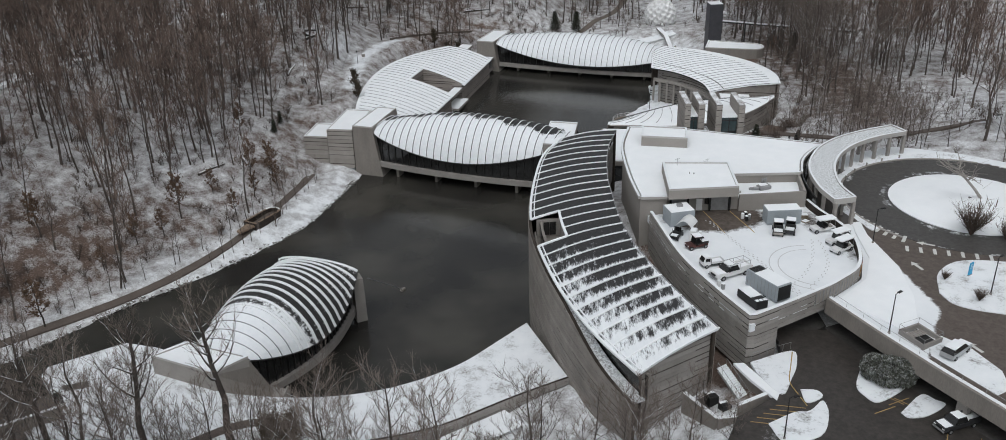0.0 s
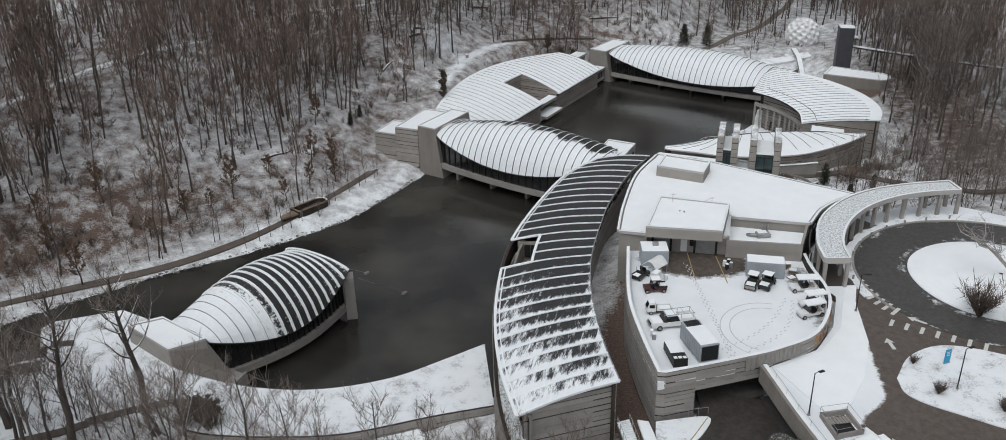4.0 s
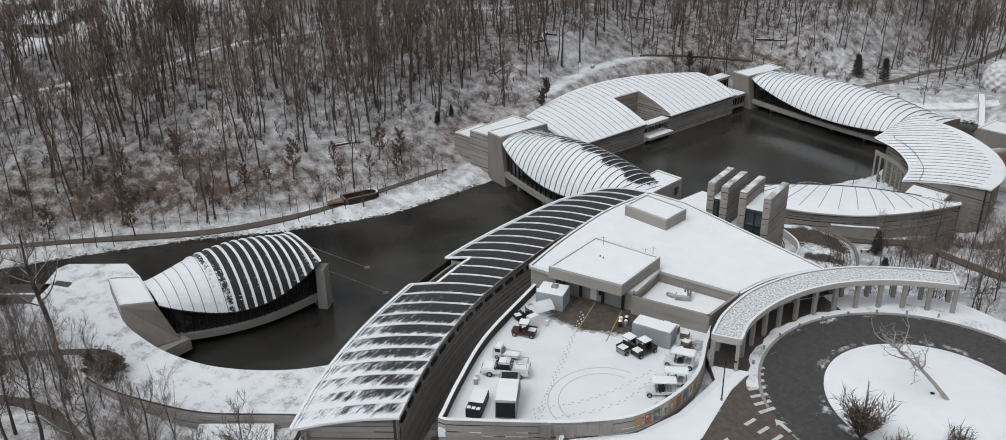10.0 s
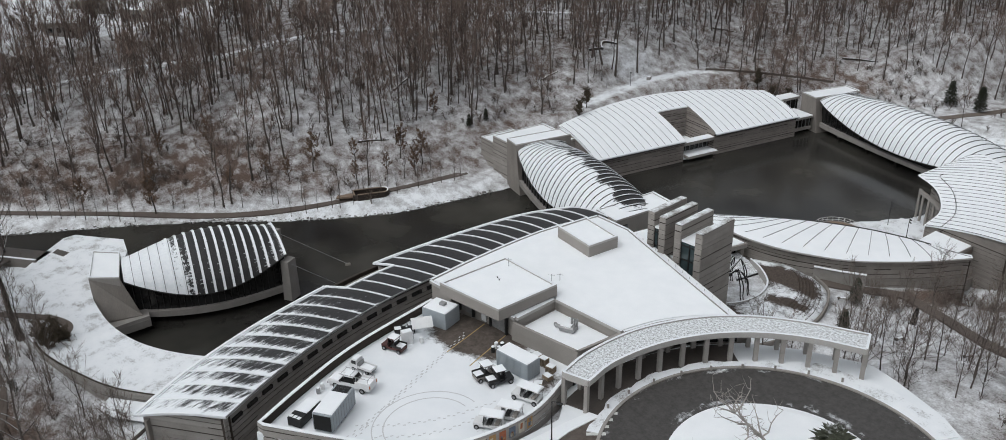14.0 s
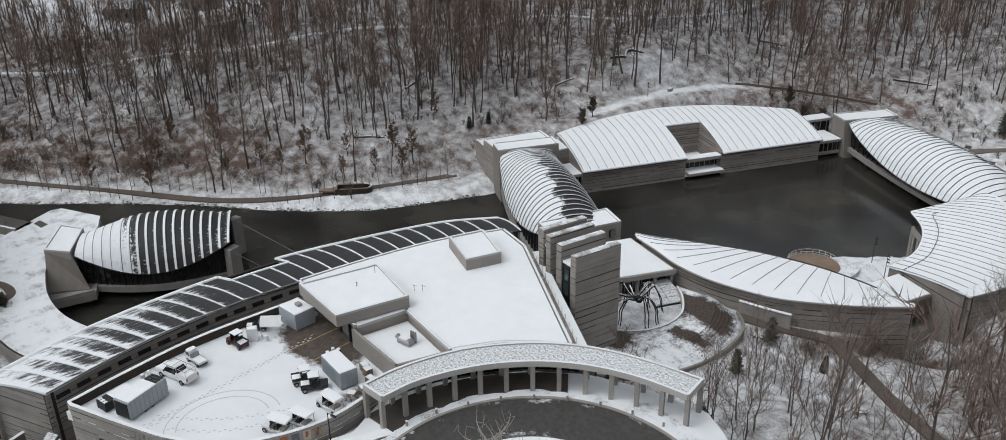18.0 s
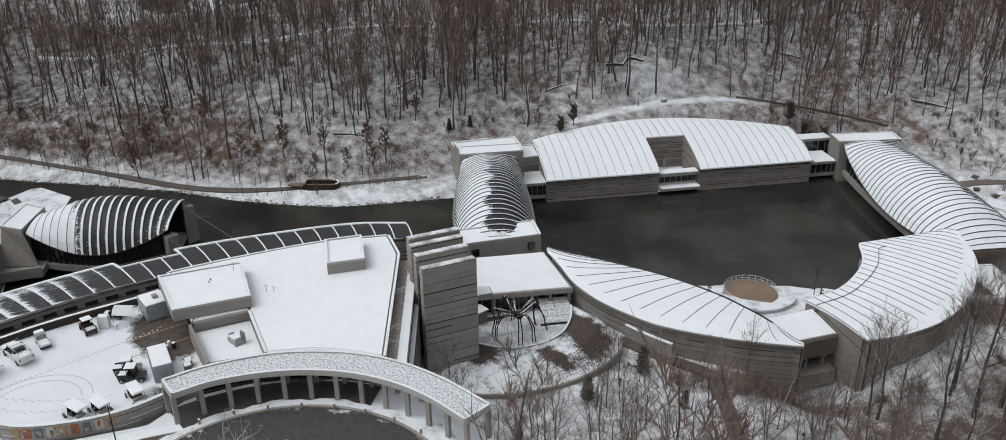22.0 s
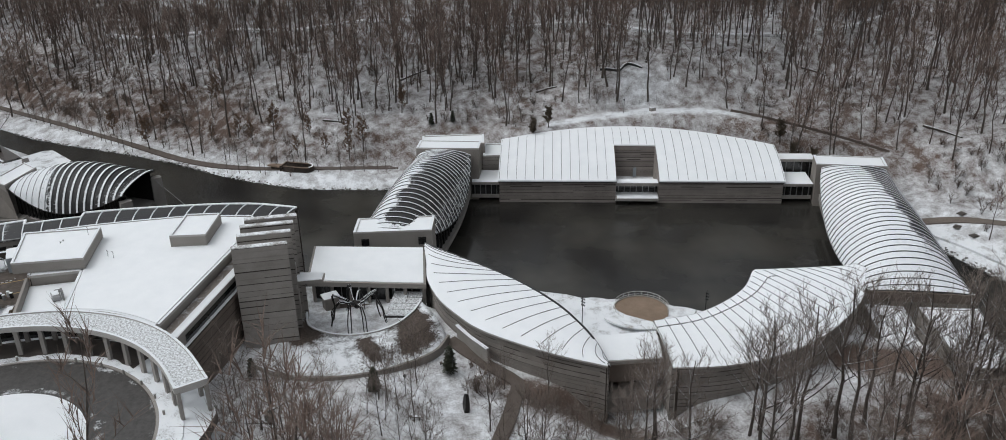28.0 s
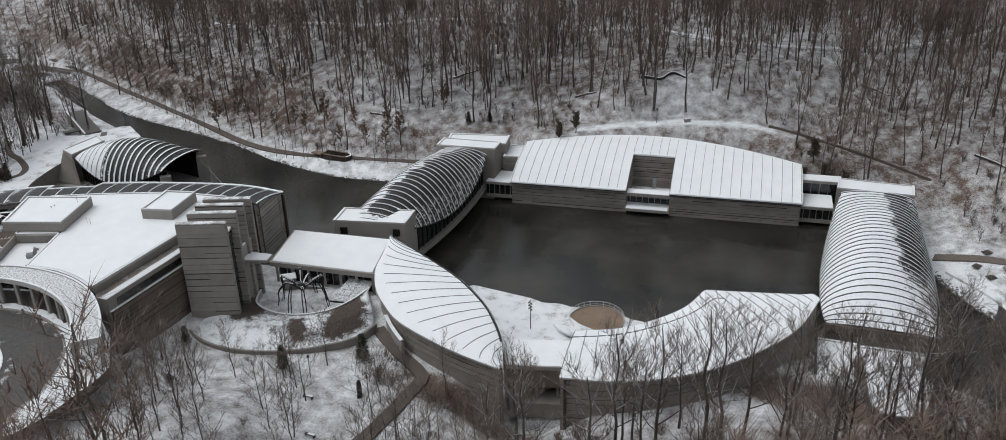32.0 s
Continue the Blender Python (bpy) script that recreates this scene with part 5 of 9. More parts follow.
for x, w in ((29.5, 2.6), (36.4, 3.0)):
    part("dock_door", Shape().box(x, 141.3, 21.2, w, 0.25, 3.2), STEEL, main, "grey roller shutter on the loading dock")
    for e in (-1, 1):
        part("bumper", Shape().box(x + e * (w / 2 + 0.18), 140.95, 21.2, 0.34, 0.3, 3.6), BLACK, main)
part("staff_door", Shape().box(33.0, 141.32, 21.2, 1.0, 0.2, 2.1), WHITEPAINT, main, "pale staff door")
part("window", Shape().box(34.4, 141.32, 22.3, 1.0, 0.2, 1.1), GLASS, main)
# stair box on the roof
rb = [(26.1, 164.2), (34.6, 162.4), (35.5, 168.3), (27.0, 170.2)]
part("roof_box", Shape().prism(rb, ROOF, 26.3), STUCCO, main, "pale plant box on the roof")
part("roof_box_snow", Shape().prism([(26.5, 164.5), (34.3, 162.8), (35.1, 168.0), (27.3, 169.8)], 26.3, 26.4), SNOW, main)
for i in range(4):
    rbi = [(26.5, 164.5), (34.3, 162.8), (35.1, 168.0), (27.3, 169.8)]
    part("parapet", Shape().prism([rb[i], rb[(i + 1) % 4], rbi[(i + 1) % 4], rbi[i]], 26.28, 26.65), PARAPET, main)
# stepped ledges along the garden side
ea, ebp = np.array((31.5, 175.2)), np.array((60.6, 163.2))
eu = (ebp - ea) / np.linalg.norm(ebp - ea)
en = np.array((-eu[1], eu[0]))
strip = lambda d0, d1, e0=0.1, e1=0.1: [tuple(ea + eu * e0 + en * d0), tuple(ebp - eu * e1 + en * d0), tuple(ebp - eu * e1 + en * d1), tuple(ea + eu * e0 + en * d1)]
part("ledge", Shape().prism(strip(0.0, 2.9, 0, 0), 11, 22.7), STUCCO, main)
part("walk_strip", Shape().prism(strip(0.03, 1.5), 22.7, 22.76), WALKWAY, main, "stained service walk on the ledge")
part("ledge_snow", Shape().prism(strip(1.5, 2.8), 22.7, 22.82), SNOW, main, "snow on a wall ledge")
part("ledge", Shape().prism(strip(2.9, 3.6, 0, 0), 11, 20.5), CONCRETE, main)
part("ledge_snow", Shape().prism(strip(2.95, 3.5), 20.5, 20.62), SNOW, main, "snow on a wall ledge")
# Dark glass strip stands for the shadow band on the wall here.
part("ledge_dark_strip", Shape().prism(strip(2.92, 2.98, 2, 2), 20.75, 22.0), GLASS, main, "dark strip for the shadow band below the ledge")
for k in range(14):
    c = ea + eu * (1.2 + 2.1 * k) + en * 1.55
    part("rail_post", Shape().tube([(c[0], c[1], 22.7), (c[0], c[1], 23.7)], 0.03, 4), STEEL, main)
banded_wall(main, [tuple(ebp + en * 3.62 - (ebp - ea) * k / 6) for k in range(7)], 9.0, 20.6, 0.2, seed=41, mat=BROWNWALL)

# yard deck and its curved wall
yard_out = [(24.0, 139.5)] + [tuple(p) for p in smooth_line([(24.2, 138.4), (26.4, 122.8), (29.6, 112.3), (32.8, 104.0)], 6)] + [tuple(p) for p in smooth_line([(32.8, 104.0), (40, 108.3), (46.5, 112.4)], 4)][1:] + [tuple(p) for p in smooth_line([(46.5, 112.4), (52.0, 117.6), (54.4, 124.6), (54.6, 131), (52.6, 138), (51.8, 142)], 7)][1:]
yard = thing("service_yard", "snow-covered service yard deck behind a banded wall", "yard", kind="structure")


def yard_litter(x, y):
    return 1.05 * np.exp(-(((x - 35) / 8.5) ** 2 + ((y - 138.5) / 6.0) ** 2) ** 1.5) + 0.55 * np.exp(-(((x - 50.5) / 2.5) ** 2 + ((y - 135) / 6) ** 2)) + 0.35 * np.exp(-(((x - 53) / 1.5) ** 2 + ((y - 124) / 4) ** 2)) - 0.08


ydeck = filled("yard_deck", yard_out + [(39.6, 142)], 21.2, 1.2, YARD, "yard surface under trodden snow with wet brown patches", "yard", 0.8, value=yard_litter)
line = resample(yard_out[1:], 60)
cut = max(i for i in range(61) if line[i][0] < 38.4 and line[i][1] < 112)
banded_wall(yard, [tuple(p) for p in line[:cut + 1]], 13.5, 22.45, 0.45, seed=43)
banded_wall(yard, [tuple(p) for p in line[cut:]], 18.9, 22.45, 0.45, seed=44)
part("opening_jamb", wall_strip([line[cut], (line[cut][0] - 4, line[cut][1] + 8)], 14, 20, 0.4), CONCRETE_D, yard)
part("tunnel_floor", Shape().prism([(38.4, 107), (46, 111.8), (46, 128), (34, 124)], 15.4, 15.95), ASPHALT, yard, "dark floor of the passage under the yard")
cope = [(x, y, 22.45) for x, y in offset_line(line, 0.22)]
part("coping", Shape().ribbon(cope, 0.46, 0.1), SNOW, yard, "snow-covered coping")
# metal gate panels at the bend of the wall
for k in range(6):
    f = 0.575 + 0.0172 * k
    i = int(f * 60)
    a = np.array(line[i])
    b = np.array(line[i + 1])
    d = (b - a) / np.linalg.norm(b - a)
    c = (a + b) / 2 + np.array((d[1], -d[0])) * 0.22
    part("gate_panel", Shape().box(c[0], c[1], 20.6, 1.66, 0.08, 1.75, math.degrees(math.atan2(d[1], d[0]))), STUCCO, yard, "pale perforated gate panel")
    for e_ in (-0.8, 0.0, 0.8):
        part("gate_post", Shape().box(c[0] + d[0] * e_ + d[1] * 0.06, c[1] + d[1] * e_ - d[0] * 0.06, 20.6, 0.08, 0.08, 1.8, math.degrees(math.atan2(d[1], d[0]))), STEEL, yard)

# ---- colonnade ----
colon = thing("colonnade", "curved white colonnade with gravel roof and square columns", "colonnade")
back = smooth_line([(54.0, 135.8), (53.2, 141.7), (54.1, 150.1), (57.6, 158.0), (62.5, 163.8), (69, 168.1), (76.8, 171.4)], 8)
front = smooth_line([(57.6, 136.6), (57.0, 142.2), (58.4, 149.6), (61.6, 156.2), (66.2, 161.4), (71.8, 165.1), (78.2, 167.6)], 8)
BK, FR = resample(back, 36), resample(front, 36)
CT = 25.0
rows = [[(BK[i][0] + (FR[i][0] - BK[i][0]) * j / 4, BK[i][1] + (FR[i][1] - BK[i][1]) * j / 4, CT) for j in range(5)] for i in range(37)]
part("roof", Shape().sheet(rows[::-1], 0.6), GRAVELROOF, colon, "gravel roof dusted with snow")
for ln in (BK, FR):
    part("parapet", Shape().ribbon([(x, y, CT - 0.62) for x, y in ln], 0.36, 0.84), PARAPET, colon, "white edge beam")
for i in (0, 36):
    part("parapet", Shape().ribbon([(*BK[i], CT - 0.75), (*FR[i], CT - 0.75)], 0.36, 1.0), PARAPET, colon)
for i in range(0, 37, 3):
    for ln, f in ((FR, 0.06), (BK, 0.94)):
        x = FR[i][0] + (BK[i][0] - FR[i][0]) * f
        y = FR[i][1] + (BK[i][1] - FR[i][1]) * f
        d = np.array(FR[i]) - np.array(BK[i])
        part("column", Shape().box(x, y, PAD, 0.5, 0.6, CT - 0.6 - PAD, math.degrees(math.atan2(d[1], d[0]))), CONCRETE, colon, "square pale column")
# dark glazed entrance behind the colonnade
gl = [tuple(p) for p in offset_line(BK, 0.9)][3:24]
part("entrance_glass", wall_strip(gl, PAD, 23.8, 0.2), GLASS, colon, "dark entrance glazing")
fo = []
for i, (f_, b_) in enumerate(zip(FR, BK)):
    d_ = np.array(f_) - np.array((80.0, 144.0))
    far_ = np.array((80.0, 144.0)) + d_ / np.linalg.norm(d_) * 22.0
    fo.append(tuple(np.array(f_) + (far_ - np.array(f_)) * (1.0 if i < 19 else max(0.0, 1 - 0.3 * (i - 18)))))
flat_sheet("entrance_floor", fo[:23] + [tuple(p) for p in BK[:23][::-1]], PAD + 0.13, 0.3, WETPAVE, "wet brown paving under the colonnade", "paving")
for i in range(2, 36, 4):
    a = np.array(FR[i]) + (np.array(FR[i]) - np.array(BK[i])) / np.linalg.norm(np.array(FR[i]) - np.array(BK[i])) * 1.6
    bl = thing("bollard", "short pale concrete bollard on the forecourt", "bollard", (a[0], a[1], PAD + 0.1), group="bollards of the forecourt")
    s = Shape().tube([(0, 0, 0), (0, 0, 0.75)], [0.16, 0.15], 8)
    part("post", s, STUCCO, bl)
    part("cap", Shape().tube([(0, 0, 0.75), (0, 0, 0.85), (0, 0, 0.9)], [0.17, 0.17, 0.08], 8), SNOW, bl)

# ---- stone towers with glass between ----
def lift_tower(x0, x1, y0, y1, label):
    t = thing("banded_tower", label, "tower")
    for x, ya, yb in ((x0, y0 + 0.6, y1 + 0.6), (x1, y0, y1)):
        block(t, [(x - 0.55, ya), (x + 0.55, ya + 0.1), (x + 0.65, yb), (x - 0.45, yb - 0.1)], 9, 29.2, bands=True, seed=int(x), snow=True, lip=0.1, cap=ROOFEDGE)
    gx0, gx1 = x0 + 0.6, x1 - 0.6
    part("glass_shaft", Shape().prism([(gx0, y0 + 1.0), (gx1, y0 + 1.0), (gx1, y1 - 0.6), (gx0, y1 - 0.6)], 9, 26.4), GREENGLASS, t, "green-tinted glass lift shaft")
    part("roof_snow", Shape().prism([(gx0, y0 + 0.9), (gx1, y0 + 0.9), (gx1, y1 - 0.5), (gx0, y1 - 0.5)], 26.4, 26.75), SNOW, t)
    for k in range(7):
        z = 11 + 2.45 * k
        for y in (y0 + 0.94, y1 - 0.54):
            part("transom", Shape().box((gx0 + gx1) / 2, y, z, gx1 - gx0, 0.16, 0.18), DARKMETAL, t)
    for f in (0.0, 0.5, 1.0):
        for y in (y0 + 0.92, y1 - 0.52):
            part("mullion", Shape().box(gx0 + (gx1 - gx0) * f, y, 9, 0.16, 0.16, 17.4), DARKMETAL, t)
    return t


lift_tower(36.9, 39.6, 174.4, 183.0, "twin banded concrete slabs with a glass lift shaft between")
lift_tower(43.0, 47.4, 173.4, 182.0, "twin banded concrete slabs with a glass lift shaft between")
br = thing("tower_bridge", "snow-covered flat canopy between the two towers", "canopy")
part("slab", Shape().prism([(39.5, 183.2), (40.6, 187.2), (43.0, 186.8), (42.4, 177)], 19.0, 19.5), STUCCO, br)
part("slab_snow", Shape().prism([(39.6, 183.2), (40.7, 187.0), (42.9, 186.6), (42.3, 177.2)], 19.5, 19.62), SNOW, br)
block(br, [(38, 176.4), (42.4, 175.6), (42.6, 182.2), (38.4, 183)], 9, 21.6)

# ---- lobby link and bridge end ----
lob = thing("lobby", "flat-roofed glazed lobby with snow-covered roof", "building")
lp = [(17.0, 185.4), (22.8, 206.4), (37.6, 204.6), (31.4, 183.6)]
part("roof", Shape().prism(lp, 12.4, 13.3), STUCCO, lob, "pale concrete roof slab")
part("roof_snow", Shape().prism([(17.5, 185.8), (23.1, 206.0), (37.1, 204.2), (31.1, 184.1)], 13.3, 13.45), SNOW, lob)
part("glazing", Shape().prism([(17.8, 186.4), (23.2, 205.6), (35.6, 203.8), (29.8, 184.8)], 8, 12.4), GLASS, lob, "dark lobby glazing")
for k in range(7):
    c = np.array((31.1, 184.8)) + (np.array((36.9, 204.2)) - np.array((31.1, 184.8))) * k / 6
    part("column", Shape().box(c[0], c[1], 8, 0.5, 0.5, 4.4, 16), STUCCO, lob)
for k in range(13):
    c = np.array((30.0, 185.0)) + (np.array((35.8, 203.8)) - np.array((30.0, 185.0))) * k / 12
    part("mullion", Shape().box(c[0] + 0.06, c[1], 8, 0.12, 0.12, 4.4, 16), STEEL, lob)
be = thing("bridge_tower", "pale concrete bridge head with small windows and snowy roof", "bridge abutment")
block(be, [(14.6, 193.2), (17.2, 208.6), (10.6, 210.2), (8.2, 194.6)], -1, 13.9, STUCCO)
for k, (x, y) in enumerate(((15.15, 195.4), (16.95, 206.6))):
    part("window", Shape().box(x, y, 11.2, 0.5, 1.5, 1.5, 9.5), GLASS, be, "small square dark window")

# ---- fan-roofed gallery and crescent restaurant wing ----
def loft_building(name, label, outer, inner, zo, zi, seams, ns, seed, crown=0.4, wall_out=True, wall_in=True, z_base=(3, 0.5), rows_v=8, inset=0.7, inset_in=0.7, seam_range=(0.02, 0.98), seam_shift=lambda s: 0.0, panels=0):
    t = thing(name, label, "building")
    O, I = resample(smooth_line(outer, 8), ns), resample(smooth_line(inner, 8), ns)

    def at(s, v, lift=0.0):
        f = s * ns
        i = min(int(f), ns - 1)
        w = f - i
        o = np.array(O[i]) * (1 - w) + np.array(O[i + 1]) * w
        n_ = np.array(I[i]) * (1 - w) + np.array(I[i + 1]) * w
        p = o + (n_ - o) * v
        z = zo(s) + (zi(s) - zo(s)) * v + crown * math.sin(math.pi * v) + lift
        return (p[0], p[1], z)
    rows = [[at(i / ns, j / rows_v) for j in range(rows_v + 1)] for i in range(ns + 1)]
    if panels:
        for k in range(panels):
            a_, b_ = k / panels, (k + 1) / panels
            pr = [[at(a_ + (b_ - a_) * i / 3, j / rows_v) for j in range(rows_v + 1)] for i in range(4)]
            part("roof_panel", Shape().sheet(pr[::-1], 0.35), SNOW, t, "snow-covered metal roof panel")
    else:
        part("roof", Shape().sheet(rows[::-1], 0.35), SNOW, t, "snow-covered standing-seam metal roof")
    for k in range(seams):
        s = seam_range[0] + (seam_range[1] - seam_range[0]) * k / (seams - 1)
        part("roof_seam", Shape().ribbon([at(min(0.999, max(0.0, s - seam_shift(s) * (0.84 - 0.84 * j / 8))), 0.14 + 0.84 * j / 8) for j in range(9)], 0.09, 0.07), SEAM, t)
    for v in (0, 1):
        part("eave_edge", Shape().ribbon([at(i / 40, v, -0.33) for i in range(41)], 0.2, 0.3), DARKMETAL if v else PARAPET, t)
    if wall_out:
        ln = [tuple(np.array(p) + (np.array(q) - np.array(p)) / max(np.linalg.norm(np.array(q) - np.array(p)), 1e-3) * min(inset, np.linalg.norm(np.array(q) - np.array(p)) * 0.4)) for p, q in zip(O, I)]
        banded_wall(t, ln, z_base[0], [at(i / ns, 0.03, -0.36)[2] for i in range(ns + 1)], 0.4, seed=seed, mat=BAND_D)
    if wall_in:
        ln = [tuple(np.array(q) + (np.array(p) - np.array(q)) / max(np.linalg.norm(np.array(q) - np.array(p)), 1e-3) * min(inset_in, np.linalg.norm(np.array(q) - np.array(p)) * 0.4)) for p, q in zip(O, I)][::-1]
        banded_wall(t, ln, z_base[1], [at(1 - i / ns, 0.97, -0.36)[2] for i in range(ns + 1)], 0.4, seed=seed + 1)
    return t, at, O, I


fan, fan_at, fO, fI = loft_building(
    "fan_gallery", "leaf-shaped gallery with seamed snowy roof and tall banded wall",
    [(24.2, 206.2), (31, 205.7), (37, 205.0), (44, 205.8), (50, 208.0), (55.6, 211.0), (61.6, 216.8), (65.9, 221.9), (70.0, 227.9)],
    [(24.2, 206.4), (31.5, 213.0), (41.0, 220.6), (50, 225.4), (56.5, 227.4), (62, 228.4), (69.4, 228.6)],
    lambda s: 14.4 - 0.8 * s, lambda s: 14.7 - 1.6 * s, 19, 36, 51, 0.5, z_base=(2.5, 0.2), seam_range=(0.10, 0.93), seam_shift=lambda s: 0.42 - 0.62 * s)
part("eave_line", Shape().ribbon([fan_at(0.01 + 0.85 * i / 40, 0.98, -0.005) for i in range(41)], 0.34, 0.12), DARKMETAL, fan, "bare dark gutter line along the eave")
rest, rest_at, rO, rI = loft_building(
    "crescent_wing", "crescent-shaped wing with radiating seams on its snowy roof",
    [(73.9, 237.0), (75.0, 244.5), (74.4, 252.5), (71.4, 261.6), (66.3, 270), (60.0, 277.2), (50.6, 283.6)],
    [(55.8, 240.8), (55.4, 248.6), (52.6, 255.6), (48.9, 260.9), (44.2, 264.6), (43.3, 265.2), (43.5, 266.4), (44.8, 274), (46.2, 283.0)],
    lambda s: 14.4 - 1.2 * s, lambda s: 11.2 + 0.3 * s, 24, 40, 53, 0.5, z_base=(3.0, 0.2), inset_in=3.4, panels=23, seam_range=(0.0, 1.0))
for i in range(1, 26, 2):
    o_, q_ = np.array(rO[i]), np.array(rI[i])
    d_ = (o_ - q_) / np.linalg.norm(o_ - q_)
    c_ = q_ + d_ * 1.1
    part("column", Shape().box(c_[0], c_[1], 1.1, 0.45, 0.7, 6.2, math.degrees(math.atan2(d_[1], d_[0]))), STUCCO, rest, "square concrete column by the terrace")
part("column_beam", Shape().ribbon([(*(np.array(rI[i]) + (np.array(rO[i]) - np.array(rI[i])) / np.linalg.norm(np.array(rO[i]) - np.array(rI[i])) * 1.1), 7.3) for i in range(1, 26)], 0.6, 0.9), STUCCO, rest)
for k in range(22):
    part("snow_guard", Shape().ribbon([rest_at((k + 0.8 * i / 3) / 22 * 0.66, 0.80 + 0.05 * math.sin(math.pi * (k + i / 3) / 22), 0.02) for i in range(4)], 0.11, 0.12), SEAM, rest, "curved snow guard rail")
e0, e1 = np.array(rO[0]), np.array(rI[0])
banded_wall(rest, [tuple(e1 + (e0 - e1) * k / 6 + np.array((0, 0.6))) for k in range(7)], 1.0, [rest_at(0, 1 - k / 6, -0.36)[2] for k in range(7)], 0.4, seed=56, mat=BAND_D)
e0, e1 = np.array(rO[-1]), np.array(rI[-1])
banded_wall(rest, [tuple(e0 + (e1 - e0) * k / 2 + np.array((0, -0.5))) for k in range(3)], 0.2, 11.0, 0.4, seed=57)
# low link between fan gallery and crescent wing
ll = thing("link_passage", "low flat-roofed link with snow on its roof", "passage")
part("roof", Shape().prism([(57.0, 227.6), (65.0, 229.0), (66.2, 238.8), (58.2, 240.6)], 10.1, 10.7), STUCCO, ll, "pale roof slab on slim columns")
part("roof_snow", Shape().prism([(57.2, 227.8), (64.8, 229.2), (66.0, 238.6), (58.4, 240.4)], 10.7, 10.84), SNOW, ll)
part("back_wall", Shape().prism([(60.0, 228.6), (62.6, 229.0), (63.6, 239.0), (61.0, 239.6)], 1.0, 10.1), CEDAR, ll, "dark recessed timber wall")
for y_ in (230.6, 233.8, 237.2):
    part("column", Shape().box(64.6 + (y_ - 229) * 0.1, y_, 1.0, 0.4, 0.4, 9.1, 5), STUCCO, ll)
part("fascia", Shape().prism([(64.7, 229.0), (65.1, 229.0), (66.3, 238.8), (65.9, 238.8)], 6.9, 10.08), BROWNWALL, ll, "brown fascia wall under the roof")
part("floor", Shape().prism([(60.0, 228.6), (66.5, 229.4), (67.6, 238.2), (61.0, 239.6)], 2.0, 4.6), CONCRETE_D, ll)

# ---- waterside terrace and round stage ----
plaza_poly = [(20.6, 222.5), (26.7, 234.2), (31.4, 239.8), (37, 243), (41.5, 248), (41, 256), (42.5, 263), (50, 262), (56, 254), (58, 240), (67, 238), (67, 231), (58, 228), (48, 224), (40, 218.5), (31, 210), (25, 207)]
flat_sheet("plaza", plaza_poly, 1.1, 2.2, TERRACE, "snowy waterside terrace paving", "terrace")
stage = thing("round_stage", "round planked stage at the water with a curved rail", "stage")
part("deck", Shape().prism(disc(35.4, 246.6, 5.4, 40), 0.0, 0.85), REDWOOD, stage, "bare brown planked deck")
part("rim", Shape().ribbon([(*p, 0.85) for p in disc(35.4, 246.6, 5.3, 40, 60, 300)], 0.25, 0.12), STUCCO, stage)
for k in range(17):
    p = disc(35.4, 246.6, 5.3, 16, 75, 300)[min(k, 16)]
    part("post", Shape().tube([(*p, 0.85), (*p, 1.95)], 0.045, 5), WHITEPAINT, stage)
for z in (1.35, 1.95):
    part("rail", Shape().tube([(*p, z) for p in disc(35.4, 246.6, 5.3, 40, 75, 300)], 0.04, 5), WHITEPAINT, stage)
for k in range(4):
    r0 = 6.0 + k * 0.9
    pts = [(*p, 0.9 + 0.28 * k) for p in disc(35.4, 246.6, r0, 24, 290, 400)]
    part("step", Shape().ribbon(pts, 0.8, 0.3), TERRACE, stage, "curved snowy step")
# ---- garden side: round court with the spider sculpture ----
court = thing("garden_court", "round sunken court inside a planted snowy bank", "garden", kind="structure")
inner = smooth_line([(38.6, 183.2), (43.4, 183.6), (47.0, 187.4), (48.2, 192.4), (46.8, 197.6), (43.0, 201.4), (39.5, 203.4)], 6)
outerw = smooth_line([(49.4, 172.6), (54.0, 176.2), (57.2, 181.4), (58.8, 188), (58.4, 195.4), (55.4, 203.0), (51.0, 206.2)], 6)
IN, OUT = resample(inner, 30), resample(outerw, 30)


def bank_drift(f, g):
    return 0.14 - 0.85 * math.exp(-((f - 0.82) / 0.10) ** 2) * smoothstep(1.05, 0.6, g) - 0.75 * math.exp(-((f - 0.50 - 0.14 * g) / 0.035) ** 2) * smoothstep(0.05, 0.2, g) * smoothstep(0.9, 0.6, g) - 0.8 * math.exp(-((f - 0.18) / 0.10) ** 2) * smoothstep(0.6, 0.2, g)


PLANTED = snow_over("planted_bank", (0.040, 0.031, 0.026), (0.11, 0.088, 0.074), 0.95, 0, 0.70, 0.14, 0.5, 3.2, bias="drift")
rows = [[(IN[i][0] + (OUT[i][0] - IN[i][0]) * j / 10, IN[i][1] + (OUT[i][1] - IN[i][1]) * j / 10, 11.0 + 0.9 * math.sin(math.pi * j / 10) - 0.8 * j / 10 + 0.12 * math.sin(3 * i + j)) for j in range(11)] for i in range(31)]
me = Shape().sheet(rows[::-1], 1.5).mesh("bank", PLANTED, True)
val = [bank_drift((30 - i) / 30, j / 10) for i in range(31) for j in range(11)]
me.attributes.new("drift", "FLOAT", "POINT").data.foreach_set("value", np.array(val + val, np.float32))
part("bank", me, PLANTED, court, "snowy bank with clumps of brown planting")
part("court_wall", wall_strip([tuple(p) for p in IN], 7.2, 11.25, 0.35), PARAPET, court, "white curved court wall")
part("outer_wall", wall_strip([tuple(p) for p in OUT][::-1], 8.0, 10.75, 0.4), CONCRETE_D, court, "curved concrete retaining wall")
